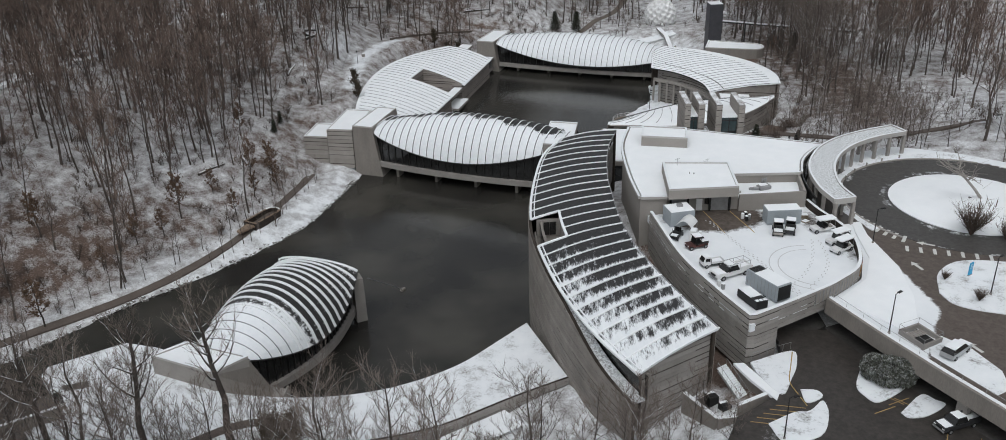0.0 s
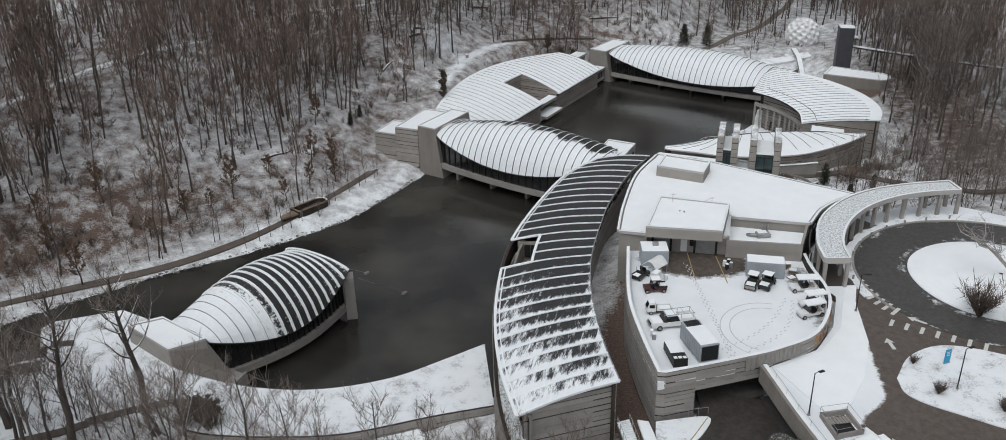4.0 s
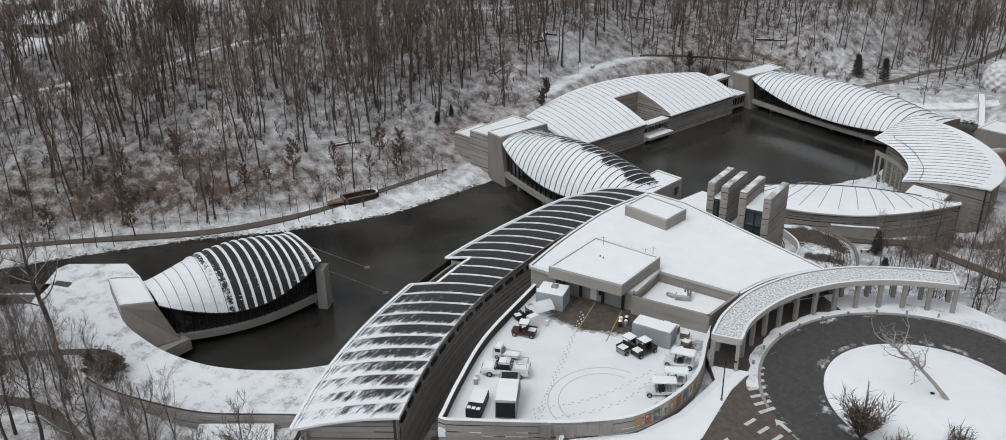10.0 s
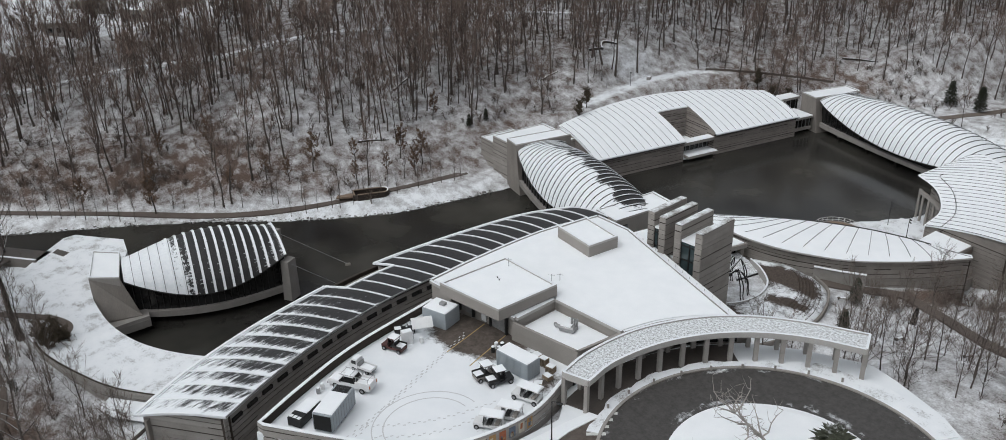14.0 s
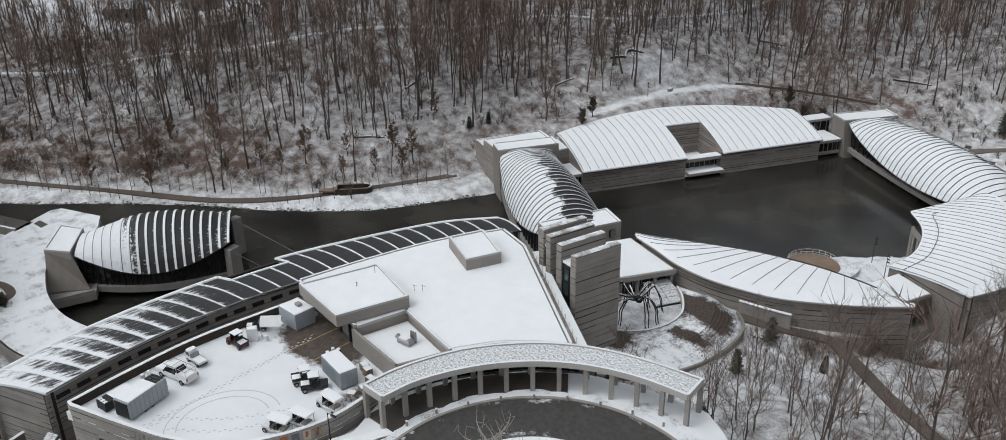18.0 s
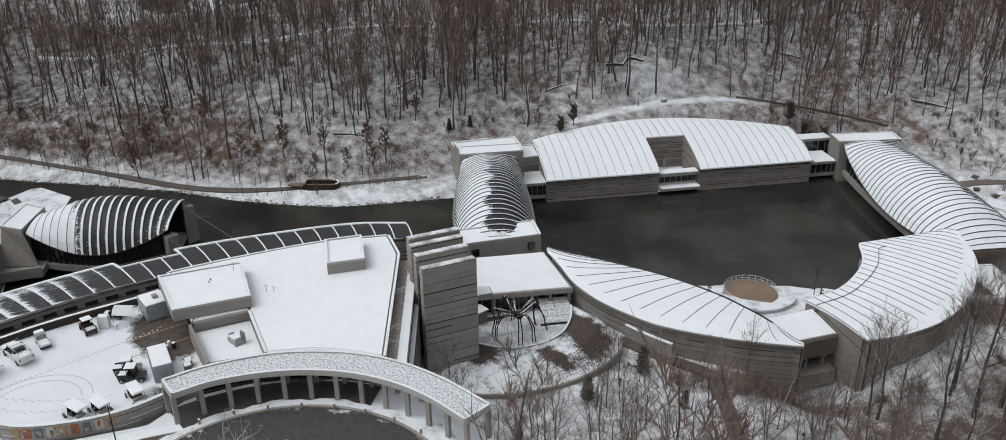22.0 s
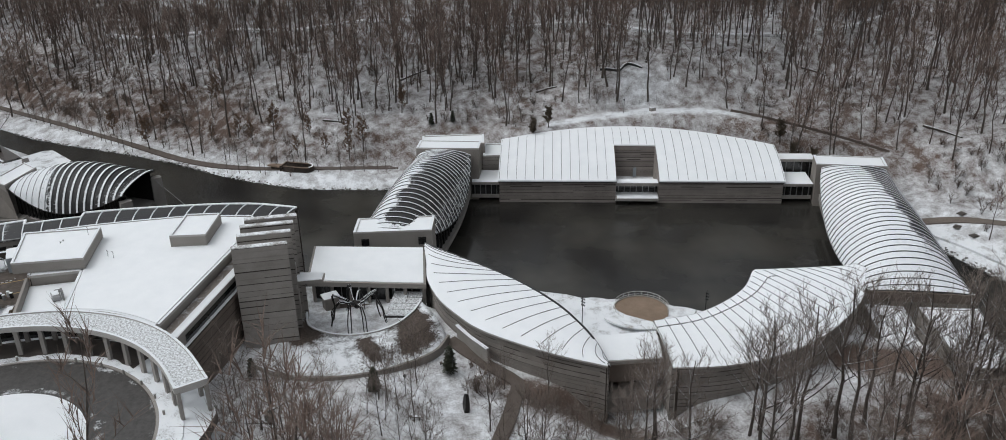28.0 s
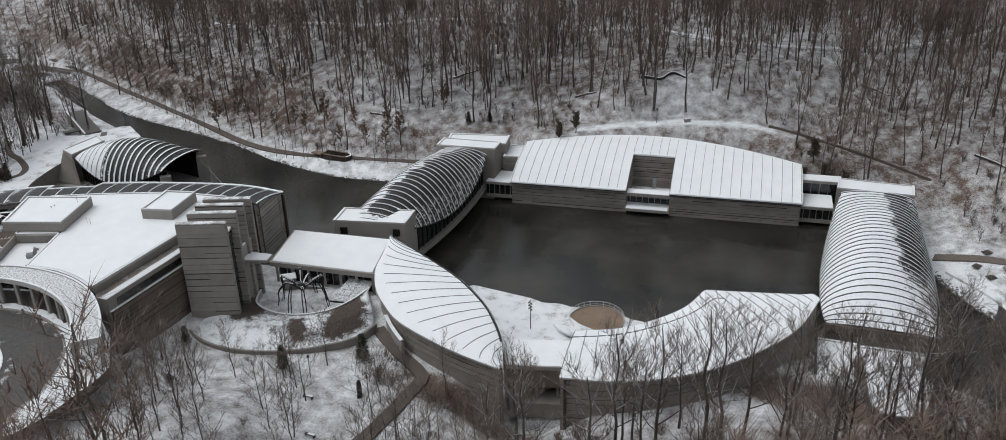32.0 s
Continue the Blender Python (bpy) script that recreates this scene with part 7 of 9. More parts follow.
enlarge(pickup("white pickup truck with ladder rack under snow", (33.1, 117.9, Y), 205, WHITEPAINT, rack=True), 1.12)
mini = thing("mini_truck", "small white flatbed truck with snow on its bed", "truck", (31.0, 121.1, Y), 196)
part("chassis", Shape().bevel_box(0, 0, 0.38, 3.5, 1.3, 0.22, 0.04), BLACK, mini)
part("cab", side_loft([(1.75, 0.5), (1.72, 1.05), (1.4, 1.78), (0.5, 1.82), (0.45, 0.5)], [0.72, 0.72, 0.64, 0.64, 0.72]), WHITEPAINT, mini)
part("windscreen", Shape().add([(1.74, -0.6, 1.1), (1.74, 0.6, 1.1), (1.45, 0.55, 1.72), (1.45, -0.55, 1.72), (1.70, -0.6, 1.1), (1.70, 0.6, 1.1), (1.41, 0.55, 1.72), (1.41, -0.55, 1.72)], [(0, 1, 2, 3), (7, 6, 5, 4), (0, 4, 5, 1), (3, 2, 6, 7), (0, 3, 7, 4), (1, 5, 6, 2)]), GLASS, mini)
for y in (-0.7, 0.7):
    part("side_window", Shape().box(1.0, y, 1.12, 0.75, 0.05, 0.5), GLASS, mini)
    part("bed_side", Shape().box(-0.75, y, 0.66, 2.15, 0.06, 0.3), WHITEPAINT, mini)
    for x in (-1.15, 1.1):
        wheel(mini, x, y * 0.9, 0.3, 0.2)
part("bed_floor", Shape().box(-0.75, 0, 0.6, 2.15, 1.4, 0.08), STEEL, mini)
part("bed_snow", Shape().bevel_box(-0.75, 0, 0.68, 2.0, 1.28, 0.12, 0.04), SNOW, mini, "snow on the flat bed")
part("headboard", Shape().box(0.35, 0, 0.66, 0.06, 1.4, 0.75), STEEL, mini)
part("tailboard", Shape().box(-1.83, 0, 0.66, 0.06, 1.4, 0.3), WHITEPAINT, mini)
part("roof_snow", Shape().bevel_box(0.95, 0, 1.8, 0.85, 1.2, 0.09, 0.04), SNOW, mini)
enlarge(utility_cart("dark red utility cart with a white snowy roof", (29.9, 127.2, Y), 198, REDCAR), 1.15)
utility_cart("black utility cart parked against the yard wall", (27.4, 130.9, Y), 60, DARKCAR, roof=False)
enlarge(utility_cart("beige utility cart with snow-filled cargo bed", (43.9, 131.8, Y), 76, STUCCO), 1.2)
enlarge(utility_cart("dark utility cart with empty dump bed", (46.0, 132.2, Y), 70, DARKCAR), 1.2)
enlarge(golf_cart("white golf cart with a long snowy canopy", (51.2, 132.2, Y), 195), 1.2)
enlarge(golf_cart("white golf cart with a snowy canopy by the curved wall", (52.2, 127.8, Y), 205), 1.15)
enlarge(golf_cart("white golf cart with a snowy canopy by the curved wall", (51.9, 125.0, Y), 212), 1.15)

cont = thing("shipping_container", "grey steel shipping container with snow on its roof", "container", (45.6, 136.0, Y), 3)
part("body", Shape().bevel_box(0, 0, 0.12, 5.6, 2.5, 2.5, 0.05), GREYPAINT, cont)
for k in range(26):
    for y in (-1.27, 1.27):
        part("corrugation", Shape().box(-2.65 + 5.3 * k / 25, y, 0.25, 0.1, 0.05, 2.2), GREYPAINT, cont)
part("roof_snow", Shape().bevel_box(0, 0, 2.62, 5.5, 2.44, 0.1, 0.04), SNOW, cont)
for y in (-0.6, 0.6):
    part("door", Shape().bevel_box(2.83, y, 0.2, 0.06, 1.14, 2.25, 0.02), GREYPAINT, cont)
    part("lock_rod", Shape().tube([(2.89, y * 0.6, 0.2), (2.89, y * 0.6, 2.4)], 0.025, 5), STEEL, cont)
cube = thing("storage_box", "pale storage cube with a snowy lid and vent", "container", (28.7, 136.7, Y), 13)
part("body", Shape().bevel_box(0, 0, 0, 4.2, 3.4, 2.6, 0.06), GREYPAINT, cube)
part("roof_snow", Shape().bevel_box(0, 0, 2.6, 4.1, 3.3, 0.12, 0.05), SNOW, cube)
part("vent", Shape().bevel_box(0.2, 0.3, 2.7, 0.9, 0.7, 0.5, 0.05), STEEL, cube)
trl = thing("box_trailer", "white box trailer with a dark end and snowy roof", "trailer", (37.2, 112.5, Y), 119)
part("body", Shape().bevel_box(0, 0, 0.3, 6.2, 2.6, 2.5, 0.06), GREYPAINT, trl)
for k in range(9):
    for y in (-1.31, 1.31):
        part("panel_rib", Shape().box(-2.7 + 0.68 * k, y, 0.4, 0.06, 0.04, 2.3), STEEL, trl)
part("roof_snow", Shape().bevel_box(-0.7, 0, 2.8, 4.5, 2.55, 0.12, 0.05), SNOW, trl)
part("end_panel", Shape().box(-3.13, 0, 0.5, 0.08, 2.3, 2.1), BLACK, trl, "black louvred end")
for k in range(3):
    part("skylight", Shape().bevel_box(1.8 + 0.5 * k, 0, 2.8, 0.42, 2.0, 0.1, 0.03), BLACK, trl)
for x in (-0.6, 0.5):
    for y in (-1.0, 1.0):
        wheel(trl, x, y, 0.38, 0.25)
part("tow_bar", Shape().tube([(3.1, 0, 0.55), (4.2, 0, 0.5)], 0.06, 6), STEEL, trl)
blk = thing("generator", "low black generator box with a snow-covered top", "machine", (34.4, 109.9, Y), 112)
part("body", Shape().bevel_box(0, 0, 0.1, 4.4, 1.9, 1.25, 0.05), BLACK, blk)
part("top_snow", Shape().bevel_box(0.7, 0, 1.35, 2.9, 1.85, 0.12, 0.05), SNOW, blk)
for k in range(3):
    part("rib", Shape().bevel_box(-1.9 + 0.05 * k, -0.6 + 0.6 * k, 1.35, 0.5, 0.45, 0.1, 0.03), SNOW, blk)
tnt = thing("canvas_tent", "white arched canvas shelter on thin posts", "tent", (29.3, 132.6, Y), 60)
part("cover", Shape().sheet([[(-1.5 + 3.0 * i / 3, -1.3 + 2.6 * j / 8, 1.7 + 0.95 * math.sin(math.pi * j / 8)) for j in range(9)] for i in range(4)][::-1], 0.06), WHITEPAINT, tnt)
for x in (-1.4, 1.4):
    for y in (-1.25, 1.25):
        part("post", Shape().tube([(x, y, 0), (x, y, 1.75)], 0.04, 5), STEEL, tnt)
cab = thing("storage_cabinet", "white metal cabinet dusted with snow", "cabinet", (29.8, 129.5, Y), 70)
part("body", Shape().bevel_box(0, 0, 0, 1.5, 1.0, 2.0, 0.04), WHITEPAINT, cab)
part("door", Shape().bevel_box(-0.36, -0.52, 0.1, 0.66, 0.04, 1.5, 0.01), WHITEPAINT, cab)
part("door", Shape().bevel_box(0.36, -0.52, 0.1, 0.66, 0.04, 1.5, 0.01), WHITEPAINT, cab)
part("top_snow", Shape().bevel_box(0, 0, 2.0, 1.4, 0.9, 0.08, 0.03), SNOW, cab)


def drum(at, paint, label):
    t = thing("drum", label, "barrel", at, group="drums in the yard")
    part("shell", Shape().tube([(0, 0, 0), (0, 0, 0.3), (0, 0, 0.32), (0, 0, 0.6), (0, 0, 0.62), (0, 0, 0.88)], [0.28, 0.28, 0.3, 0.3, 0.28, 0.28], 10), paint, t)
    part("snow_cap", Shape().tube([(0, 0, 0.88), (0, 0, 0.95), (0, 0, 0.98)], [0.28, 0.24, 0.1], 10), SNOW, t)
    return t


for k, (x, y) in enumerate(((31.2, 131.0), (40.0, 136.6), (40.6, 137.2), (39.6, 137.6), (40.2, 138.2), (31.2, 113.9), (30.8, 114.8))):
    drum((x, y, Y), (WHITEPAINT, BLACK, STEEL)[k % 3], "steel drum with a cap of snow")


def pallet_stack(at, turn, n):
    t = thing("pallet_stack", "stack of weathered wooden pallets with snow", "pallets", at, turn, group="pallet stacks by the container")
    for k in range(n):
        for j in range(5):
            part("slat", Shape().box(0, -0.44 + 0.22 * j, 0.15 * k + 0.10, 1.2, 0.12, 0.025), WOODPALE, t)
        for x in (-0.52, 0, 0.52):
            part("bearer", Shape().box(x, 0, 0.15 * k, 0.1, 1.0, 0.1), WOODPALE, t)
    part("snow_cap", Shape().bevel_box(0, 0, 0.15 * n - 0.02, 1.1, 0.9, 0.1, 0.04), SNOW, t)


pallet_stack((48.9, 138.9, Y), 10, 6)
pallet_stack((49.8, 137.4, Y), -4, 4)
pallet_stack((47.2, 139.3, Y), 3, 8)
pallet_stack((45.8, 139.5, Y), 0, 7)
pallet_stack((49.6, 135.8, Y), 40, 1)
for x, y, h in ((45.2, 146.2, 0.9),):
    t = thing("roof_fan", "galvanised rooftop plant with upright flue pipes", "machine", (x, y, 22.7), 20)
    part("body", Shape().bevel_box(0, 0, 0, 2.2, 1.3, h, 0.2), STEEL, t)
    part("snow_cap", Shape().bevel_box(-0.2, 0, h, 1.5, 1.0, 0.1, 0.04), SNOW, t)
    part("duct", Shape().tube([(-1.1, 0, 0.4), (-1.9, 0.2, 0.4), (-2.3, 0.9, 0.1)], 0.28, 8), STEEL, t)
    for k in range(3):
        part("flue", Shape().tube([(0.2 + 0.4 * k, 0.9, 0), (0.2 + 0.4 * k, 0.9, 1.7)], 0.16, 8), STEEL, t)
for x, y in ((26.8, 155.5), (27.6, 155.1), (42.8, 155.2), (43.6, 154.8), (41.2, 166.2), (47.0, 161.0), (31.8, 145.2), (32.5, 144.9), (29.5, 158.2)):
    t = thing("roof_vent", "small dark vent pipe on the snowy roof", "vent", (x, y, 24.3 if not (28 < x < 39 and y < 150) else 26.35), group="roof vents")
    part("pipe", Shape().tube([(0, 0, 0), (0, 0, 0.22), (0, 0, 0.26)], [0.08, 0.08, 0.13], 7), DARKMETAL, t)
for x, y in ((35.8, 152.6), (36.6, 153.6), (30.3, 148.9)):
    t = thing("roof_aerial", "thin metal aerial mast on the roof", "aerial", (x, y, 24.3 if y > 150.5 else 26.35), 30)
    part("mast", Shape().tube([(0, 0, 0), (0, 0, 1.5)], 0.04, 5), STEEL, t)
    part("arm", Shape().tube([(-0.5, 0, 1.3), (0.5, 0, 1.3)], 0.03, 5), STEEL, t)

# pictures on the outside of the yard wall: abstract coloured shapes
PICT = [material("banner_colour_%s" % nme, lo, hi, 0.8, 2.5, 9, 0) for nme, lo, hi in (("ochre", (0.30, 0.16, 0.06), (0.42, 0.28, 0.14)), ("rust", (0.26, 0.07, 0.04), (0.40, 0.16, 0.08)), ("slate", (0.06, 0.08, 0.12), (0.18, 0.20, 0.24)), ("cream", (0.40, 0.36, 0.28), (0.52, 0.48, 0.40)))]
rp = random.Random(8)
for k in range(9):
    i = 42 + k
    a, b = np.array(line[i]), np.array(line[i + 1])
    d = (b - a) / np.linalg.norm(b - a)
    nrm = np.array((d[1], -d[0]))
    ang = math.degrees(math.atan2(d[1], d[0]))
    t = thing("wall_banner", "colourful abstract picture panel on the curved wall", "banner", (*((a + b) / 2 + nrm * 0.13), 20.75), ang, group="picture panels on the wall")
    part("panel", Shape().box(0, 0, 0, 0.92, 0.05, 1.45), PICT[k % 4], t)
    for _ in range(4):
        w_, h_ = rp.uniform(0.15, 0.5), rp.uniform(0.2, 0.7)
        part("patch", Shape().box(rp.uniform(-0.3, 0.3) * (1 - w_), -0.03, rp.uniform(0.05, 1.35 - h_), w_, 0.03, h_), PICT[rp.randrange(4)], t)

flat_sheet("deck_snow", [(54.2, 97.2), (58.4, 88.6), (60.6, 89.8), (61.4, 93.6), (60.0, 98.6), (57.4, 101.8), (55.0, 100.6)], PAD + 0.05, 0.06, VERGE, "snow lying along the edge of the parking deck", "snow")
van = thing("parked_car", "silver van under a coat of snow on the deck", "car", (57.4, 97.6, PAD), 38)
part("body", side_loft([(-2.4, 0.45), (2.35, 0.4), (2.45, 0.8), (1.5, 1.0), (-2.35, 1.05)], [0.9, 0.88, 0.86, 0.9, 0.9]), SILVER, van)
part("cabin", side_loft([(1.5, 1.0), (0.7, 1.6), (-2.0, 1.65), (-2.35, 1.05)], [0.86, 0.7, 0.7, 0.86]), GLASS, van)
part("roof_snow", Shape().bevel_box(-0.65, 0, 1.6, 2.6, 1.42, 0.16, 0.07), SNOW, van)
part("hood_snow", Shape().bevel_box(1.95, 0, 0.92, 0.95, 1.5, 0.1, 0.04), SNOW, van)
part("window_snow", side_loft([(1.46, 1.03), (0.74, 1.6), (0.7, 1.66), (1.5, 1.1)], [0.7, 0.62, 0.62, 0.7]), SNOW, van)
for x in (-1.5, 1.5):
    for y in (-0.82, 0.82):
        wheel(van, x, y, 0.33, 0.22)
for y in (-0.65, 0.65):
    part("headlight", Shape().box(2.4, y, 0.65, 0.08, 0.3, 0.16), WHITEPAINT, van)
pickup("charcoal pickup truck with snow in its bed", (54.2, 88.4, LOT), 200, DARKCAR)
pickup("dark pickup truck parked under the deck", (59.2, 95.0, LOT + 0.02), 205, SILVER, snow=False)


# ---- lamps, sign, small things ----
def street_lamp(x, y, z, h, turn, label="black street lamp with an angled head"):
    t = thing("street_lamp", label, "street lamp", (x, y, z), turn, group="street lamps")
    part("base", Shape().tube([(0, 0, 0), (0, 0, 0.35)], [0.2, 0.16], 8), CONCRETE, t)
    part("pole", Shape().tube([(0, 0, 0.35), (0, 0, h)], [0.09, 0.06], 7), BLACK, t)
    part("arm", Shape().tube([(0, 0, h - 0.1), (0.4, 0, h + 0.05), (0.8, 0, h)], 0.045, 6), BLACK, t)
    part("lamp_head", Shape().bevel_box(1.0, 0, h - 0.12, 0.75, 0.36, 0.18, 0.05), BLACK, t)
    part("lens", Shape().box(1.0, 0, h - 0.15, 0.5, 0.24, 0.03), GREYPAINT, t)
    return t


for x, y, z, tr in ((58.4, 129.2, PAD, 20), (50.9, 102.7, PAD, 40), (68.9, 112.2, PAD, 40), (33.0, 86.6, LOT, 20), (101, 176, PAD - 1, 200), (112, 168, PAD - 1, 200)):
    street_lamp(x, y, z, 6.0, tr)


def path_lamp(x, y, z, h=3.6):
    t = thing("path_lamp", "slim dark path lamp with a round head", "lamp", (x, y, z), group="path lamps")
    part("pole", Shape().tube([(0, 0, 0), (0, 0, h)], [0.07, 0.05], 6), BLACK, t)
    part("lamp_head", Shape().tube([(0, 0, h), (0, 0, h + 0.15), (0, 0, h + 0.4), (0, 0, h + 0.5)], [0.1, 0.24, 0.22, 0.08], 8), BLACK, t)


for x, y in ((65.2, 197.5), (86, 214), (-45.4, 270.6), (88, 205)):
    path_lamp(x, y, gz(x, y))
for x, y in ((38.4, 233.7), (42.0, 257.0), (48.5, 252.0)):
    t = thing("light_mast", "tall thin mast with clustered spotlights on the terrace", "light mast", (x, y, 1.1), group="terrace light masts")
    part("pole", Shape().tube([(0, 0, 0), (0, 0, 6.4)], [0.09, 0.06], 6), BLACK, t)
    for k in range(6):
        part("spotlight", Shape().tube([(0.1, 0.1 * (-1) ** k, 4.4 + 0.32 * k), (0.42, 0.3 * (-1) ** k, 4.3 + 0.32 * k)], [0.11, 0.15], 7), BLACK, t)
sg = thing("direction_sign", "upright blue direction sign panel on the verge", "sign", (68.6, 118.0, PAD + 0.1), 35)
part("panel", Shape().bevel_box(0, 0, 0.1, 0.9, 0.14, 2.0, 0.02), BLUE, sg)
part("foot", Shape().bevel_box(0, 0, 0, 1.0, 0.3, 0.12, 0.02), CONCRETE, sg)
for z in (1.2, 1.45, 1.7):
    part("lettering_bar", Shape().box(-0.05, -0.085, z, 0.5, 0.02, 0.08), WHITEPAINT, sg)
for x, y, a in ((70.9, 198.2, 70), (80.8, 200.4, 65), (57.6, 204.6, 40)):
    t = thing("garden_bench", "plain wooden bench with snow on its seat", "bench", (x, y, gz(x, y)), a, group="garden benches")
    for k in range(3):
        part("seat_slat", Shape().box(0, -0.18 + 0.18 * k, 0.42, 1.8, 0.14, 0.05), TRAIL, t)
    for s_ in (-0.7, 0.7):
        part("leg", Shape().box(s_, 0, 0, 0.1, 0.5, 0.42), DARKMETAL, t)
    part("seat_snow", Shape().bevel_box(0.2, 0.05, 0.47, 1.2, 0.4, 0.06, 0.02), SNOW, t)

# trailside overlook with a curved roof
hutz = gz(-54, 182)
hut = thing("trail_shelter", "low open timber lookout beside the pond trail", "shelter", (-54.2, 182.0, hutz), 62)
arc = [(-4.2, -1.7), (-4.2, 1.5)] + [(2.6 + 1.7 * math.sin(radians(a)), 0.0 + 1.6 * math.cos(radians(a))) for a in range(0, 181, 15)] + [(-3.4, -1.6)]
part("wall", wall_strip(arc, -0.5, 1.35, 0.35), CEDAR, hut, "weathered timber wall of the lookout")
part("coping", Shape().ribbon([(x, y, 1.35) for x, y in arc], 0.5, 0.1), REDWOOD, hut, "brown coping along the wall")
part("coping_snow", Shape().ribbon([(x, y, 1.45) for x, y in arc[2:12]], 0.4, 0.06), SNOW, hut)
part("floor", Shape().prism([(-4.2, -1.6), (3.2, -1.6), (4.2, 0), (3.2, 1.6), (-4.2, 1.6)], -0.5, 0.1), TRAIL, hut)
part("ramp", Shape().prism([(-8.6, -1.0), (-4.2, -1.5), (-4.2, 0.9), (-8.2, 0.3)], 0.6, 1.0), REDWOOD, hut, "brown plank ramp")
part("post", Shape().box(-7.6, -0.4, -0.6, 0.3, 0.3, 1.3), CEDAR, hut)
# curved steel-tube sculpture and fence in the clearing
csz = gz(-60, 274.5)
cs = thing("ribbon_sculpture", "low winding dark metal sculpture in the clearing", "sculpture", (-60.0, 274.5, csz))
part("ribbon", Shape().ribbon([(2.2 * math.sin(t * 1.1), -6 + 12 * t / 6, 0.5 + 0.4 * math.sin(t * 1.7)) for t in np.linspace(0, 6, 25)], 0.5, 0.7), DARKMETAL, cs)
part("ribbon_snow", Shape().ribbon([(2.2 * math.sin(t * 1.1), -6 + 12 * t / 6, 1.21 + 0.4 * math.sin(t * 1.7)) for t in np.linspace(0, 6, 25)], 0.45, 0.1), SNOW, cs)
fence = thing("wire_fence", "thin grey wire fence across the clearing", "fence")
fx = [(-49.0 - 0.05 * k, 264 + 2.5 * k) for k in range(9)]
for x, y in fx:
    z = gz(x, y)
    part("post", Shape().tube([(x, y, z), (x, y, z + 1.5)], 0.05, 5), STEEL, fence)
for h in (0.5, 1.0, 1.45):
    part("wire", Shape().tube([(x, y, gz(x, y) + h) for x, y in fx], 0.02, 3), STEEL, fence)
gb = thing("utility_box", "small grey utility box in the snow", "utility box", (-44.9, 278.7, gz(-44.9, 278.7)), 15)
part("body", Shape().bevel_box(0, 0, 0, 0.9, 1.6, 0.9, 0.05), STUCCO, gb)
part("snow_cap", Shape().bevel_box(0, 0, 0.9, 0.85, 1.5, 0.12, 0.05), SNOW, gb)

# path and rail wall above the gallery
hp = [p[:2] for p in offset_line([q[:2] for q in UPPER_WALK[28:]], 1.6)]
rw = thing("path_rail", "long dark low wall along the upper path", "wall", kind="structure")
part("wall", Shape().ribbon([(p[0], p[1], gz(p[0], p[1]) - 0.1) for p in hp], 0.2, 0.75), TRAIL, rw)

# ---- beyond the far bridge ----
bt = thing("dark_tower", "tall slim dark grey lift tower beyond the crescent wing", "tower", (70.3, 306.5, gz(70.3, 306.5)), 4)
bh = 21.5 - gz(70.3, 306.5)
part("shaft", Shape().bevel_box(0, 0, 0, 4.5, 4.5, bh, 0.1), TOWERSKIN, bt)
part("roof_snow", Shape().bevel_box(0, 0, bh, 4.3, 4.3, 0.2, 0.08), SNOW, bt)
part("entry_hood", Shape().bevel_box(3.0, -0.3, bh - 3.2, 1.6, 2.4, 0.3, 0.05), SNOW, bt, "small snow-covered hood over the bridge door")
# Black panel on the face gives the doorway its recessed darkness.
part("dark_doorway_panel", Shape().box(2.27, -0.3, bh - 5.8, 0.1, 1.8, 2.5), BLACK, bt)
ftb = thing("footbridge", "slender steel footbridge leading from the lift tower", "footbridge")
fbl = [(72.7, 306.4), (84, 300.6), (97, 294.5), (112, 288)]
part("deck", Shape().ribbon([(*p, 15.2) for p in fbl], 2.0, 0.4), DARKMETAL, ftb)
part("deck_snow", Shape().ribbon([(*p, 15.6) for p in fbl], 1.8, 0.1), SNOW, ftb)
for p in ((80, 302.6), (90, 297.8), (101, 292.8)):
    part("pier", Shape().box(p[0], p[1], gz(*p) - 0.5, 0.4, 0.4, 15.2 - gz(*p) + 0.5), DARKMETAL, ftb)
for off in (-0.95, 0.95):
    rl_ = [tuple(p) for p in offset_line(fbl, off)]
    for h in (0.55, 1.1):
        part("handrail", Shape().tube([(*p, 15.7 + h) for p in rl_], 0.04, 4), STEEL, ftb)
    for p in resample(rl_, 16):
        part("baluster", Shape().box(p[0], p[1], 15.6, 0.06, 0.06, 1.2), STEEL, ftb)
# white ball of pressed round dishes, standing on a dark ring
gd = thing("geodesic_dome", "white ball-shaped dome sculpture pressed with round dishes", "sculpture", (60.6, 357.5, gz(60.6, 357.5)))
ico = bmesh.new()
bmesh.ops.create_icosphere(ico, subdivisions=5, radius=6.3)
dish = [Vector((math.sqrt(1 - z_ * z_) * math.cos(k * 2.39996), math.sqrt(1 - z_ * z_) * math.sin(k * 2.39996), z_)) for k, z_ in ((k, 1 - 2 * (k + 0.5) / 110) for k in range(110))]
for v_ in ico.verts:
    u_ = v_.co.normalized()
    near_ = max(u_.dot(d_) for d_ in dish)
    v_.co = u_ * (6.3 - 0.9 * float(smoothstep(0.165, 0.06, math.acos(min(1.0, near_)))))
    v_.co.z = max(v_.co.z, -3.4) + 3.7
shell_ = bpy.data.meshes.new("shell")
ico.to_mesh(shell_)
ico.free()
shell_.materials.append(WHITEPAINT)
part("shell", shell_, WHITEPAINT, gd, "white moulded shell of round dishes")
part("plinth", Shape().tube([(0, 0, -0.6), (0, 0, 0.35)], [5.6, 5.6], 24), CONCRETE_D, gd, "dark ring base")
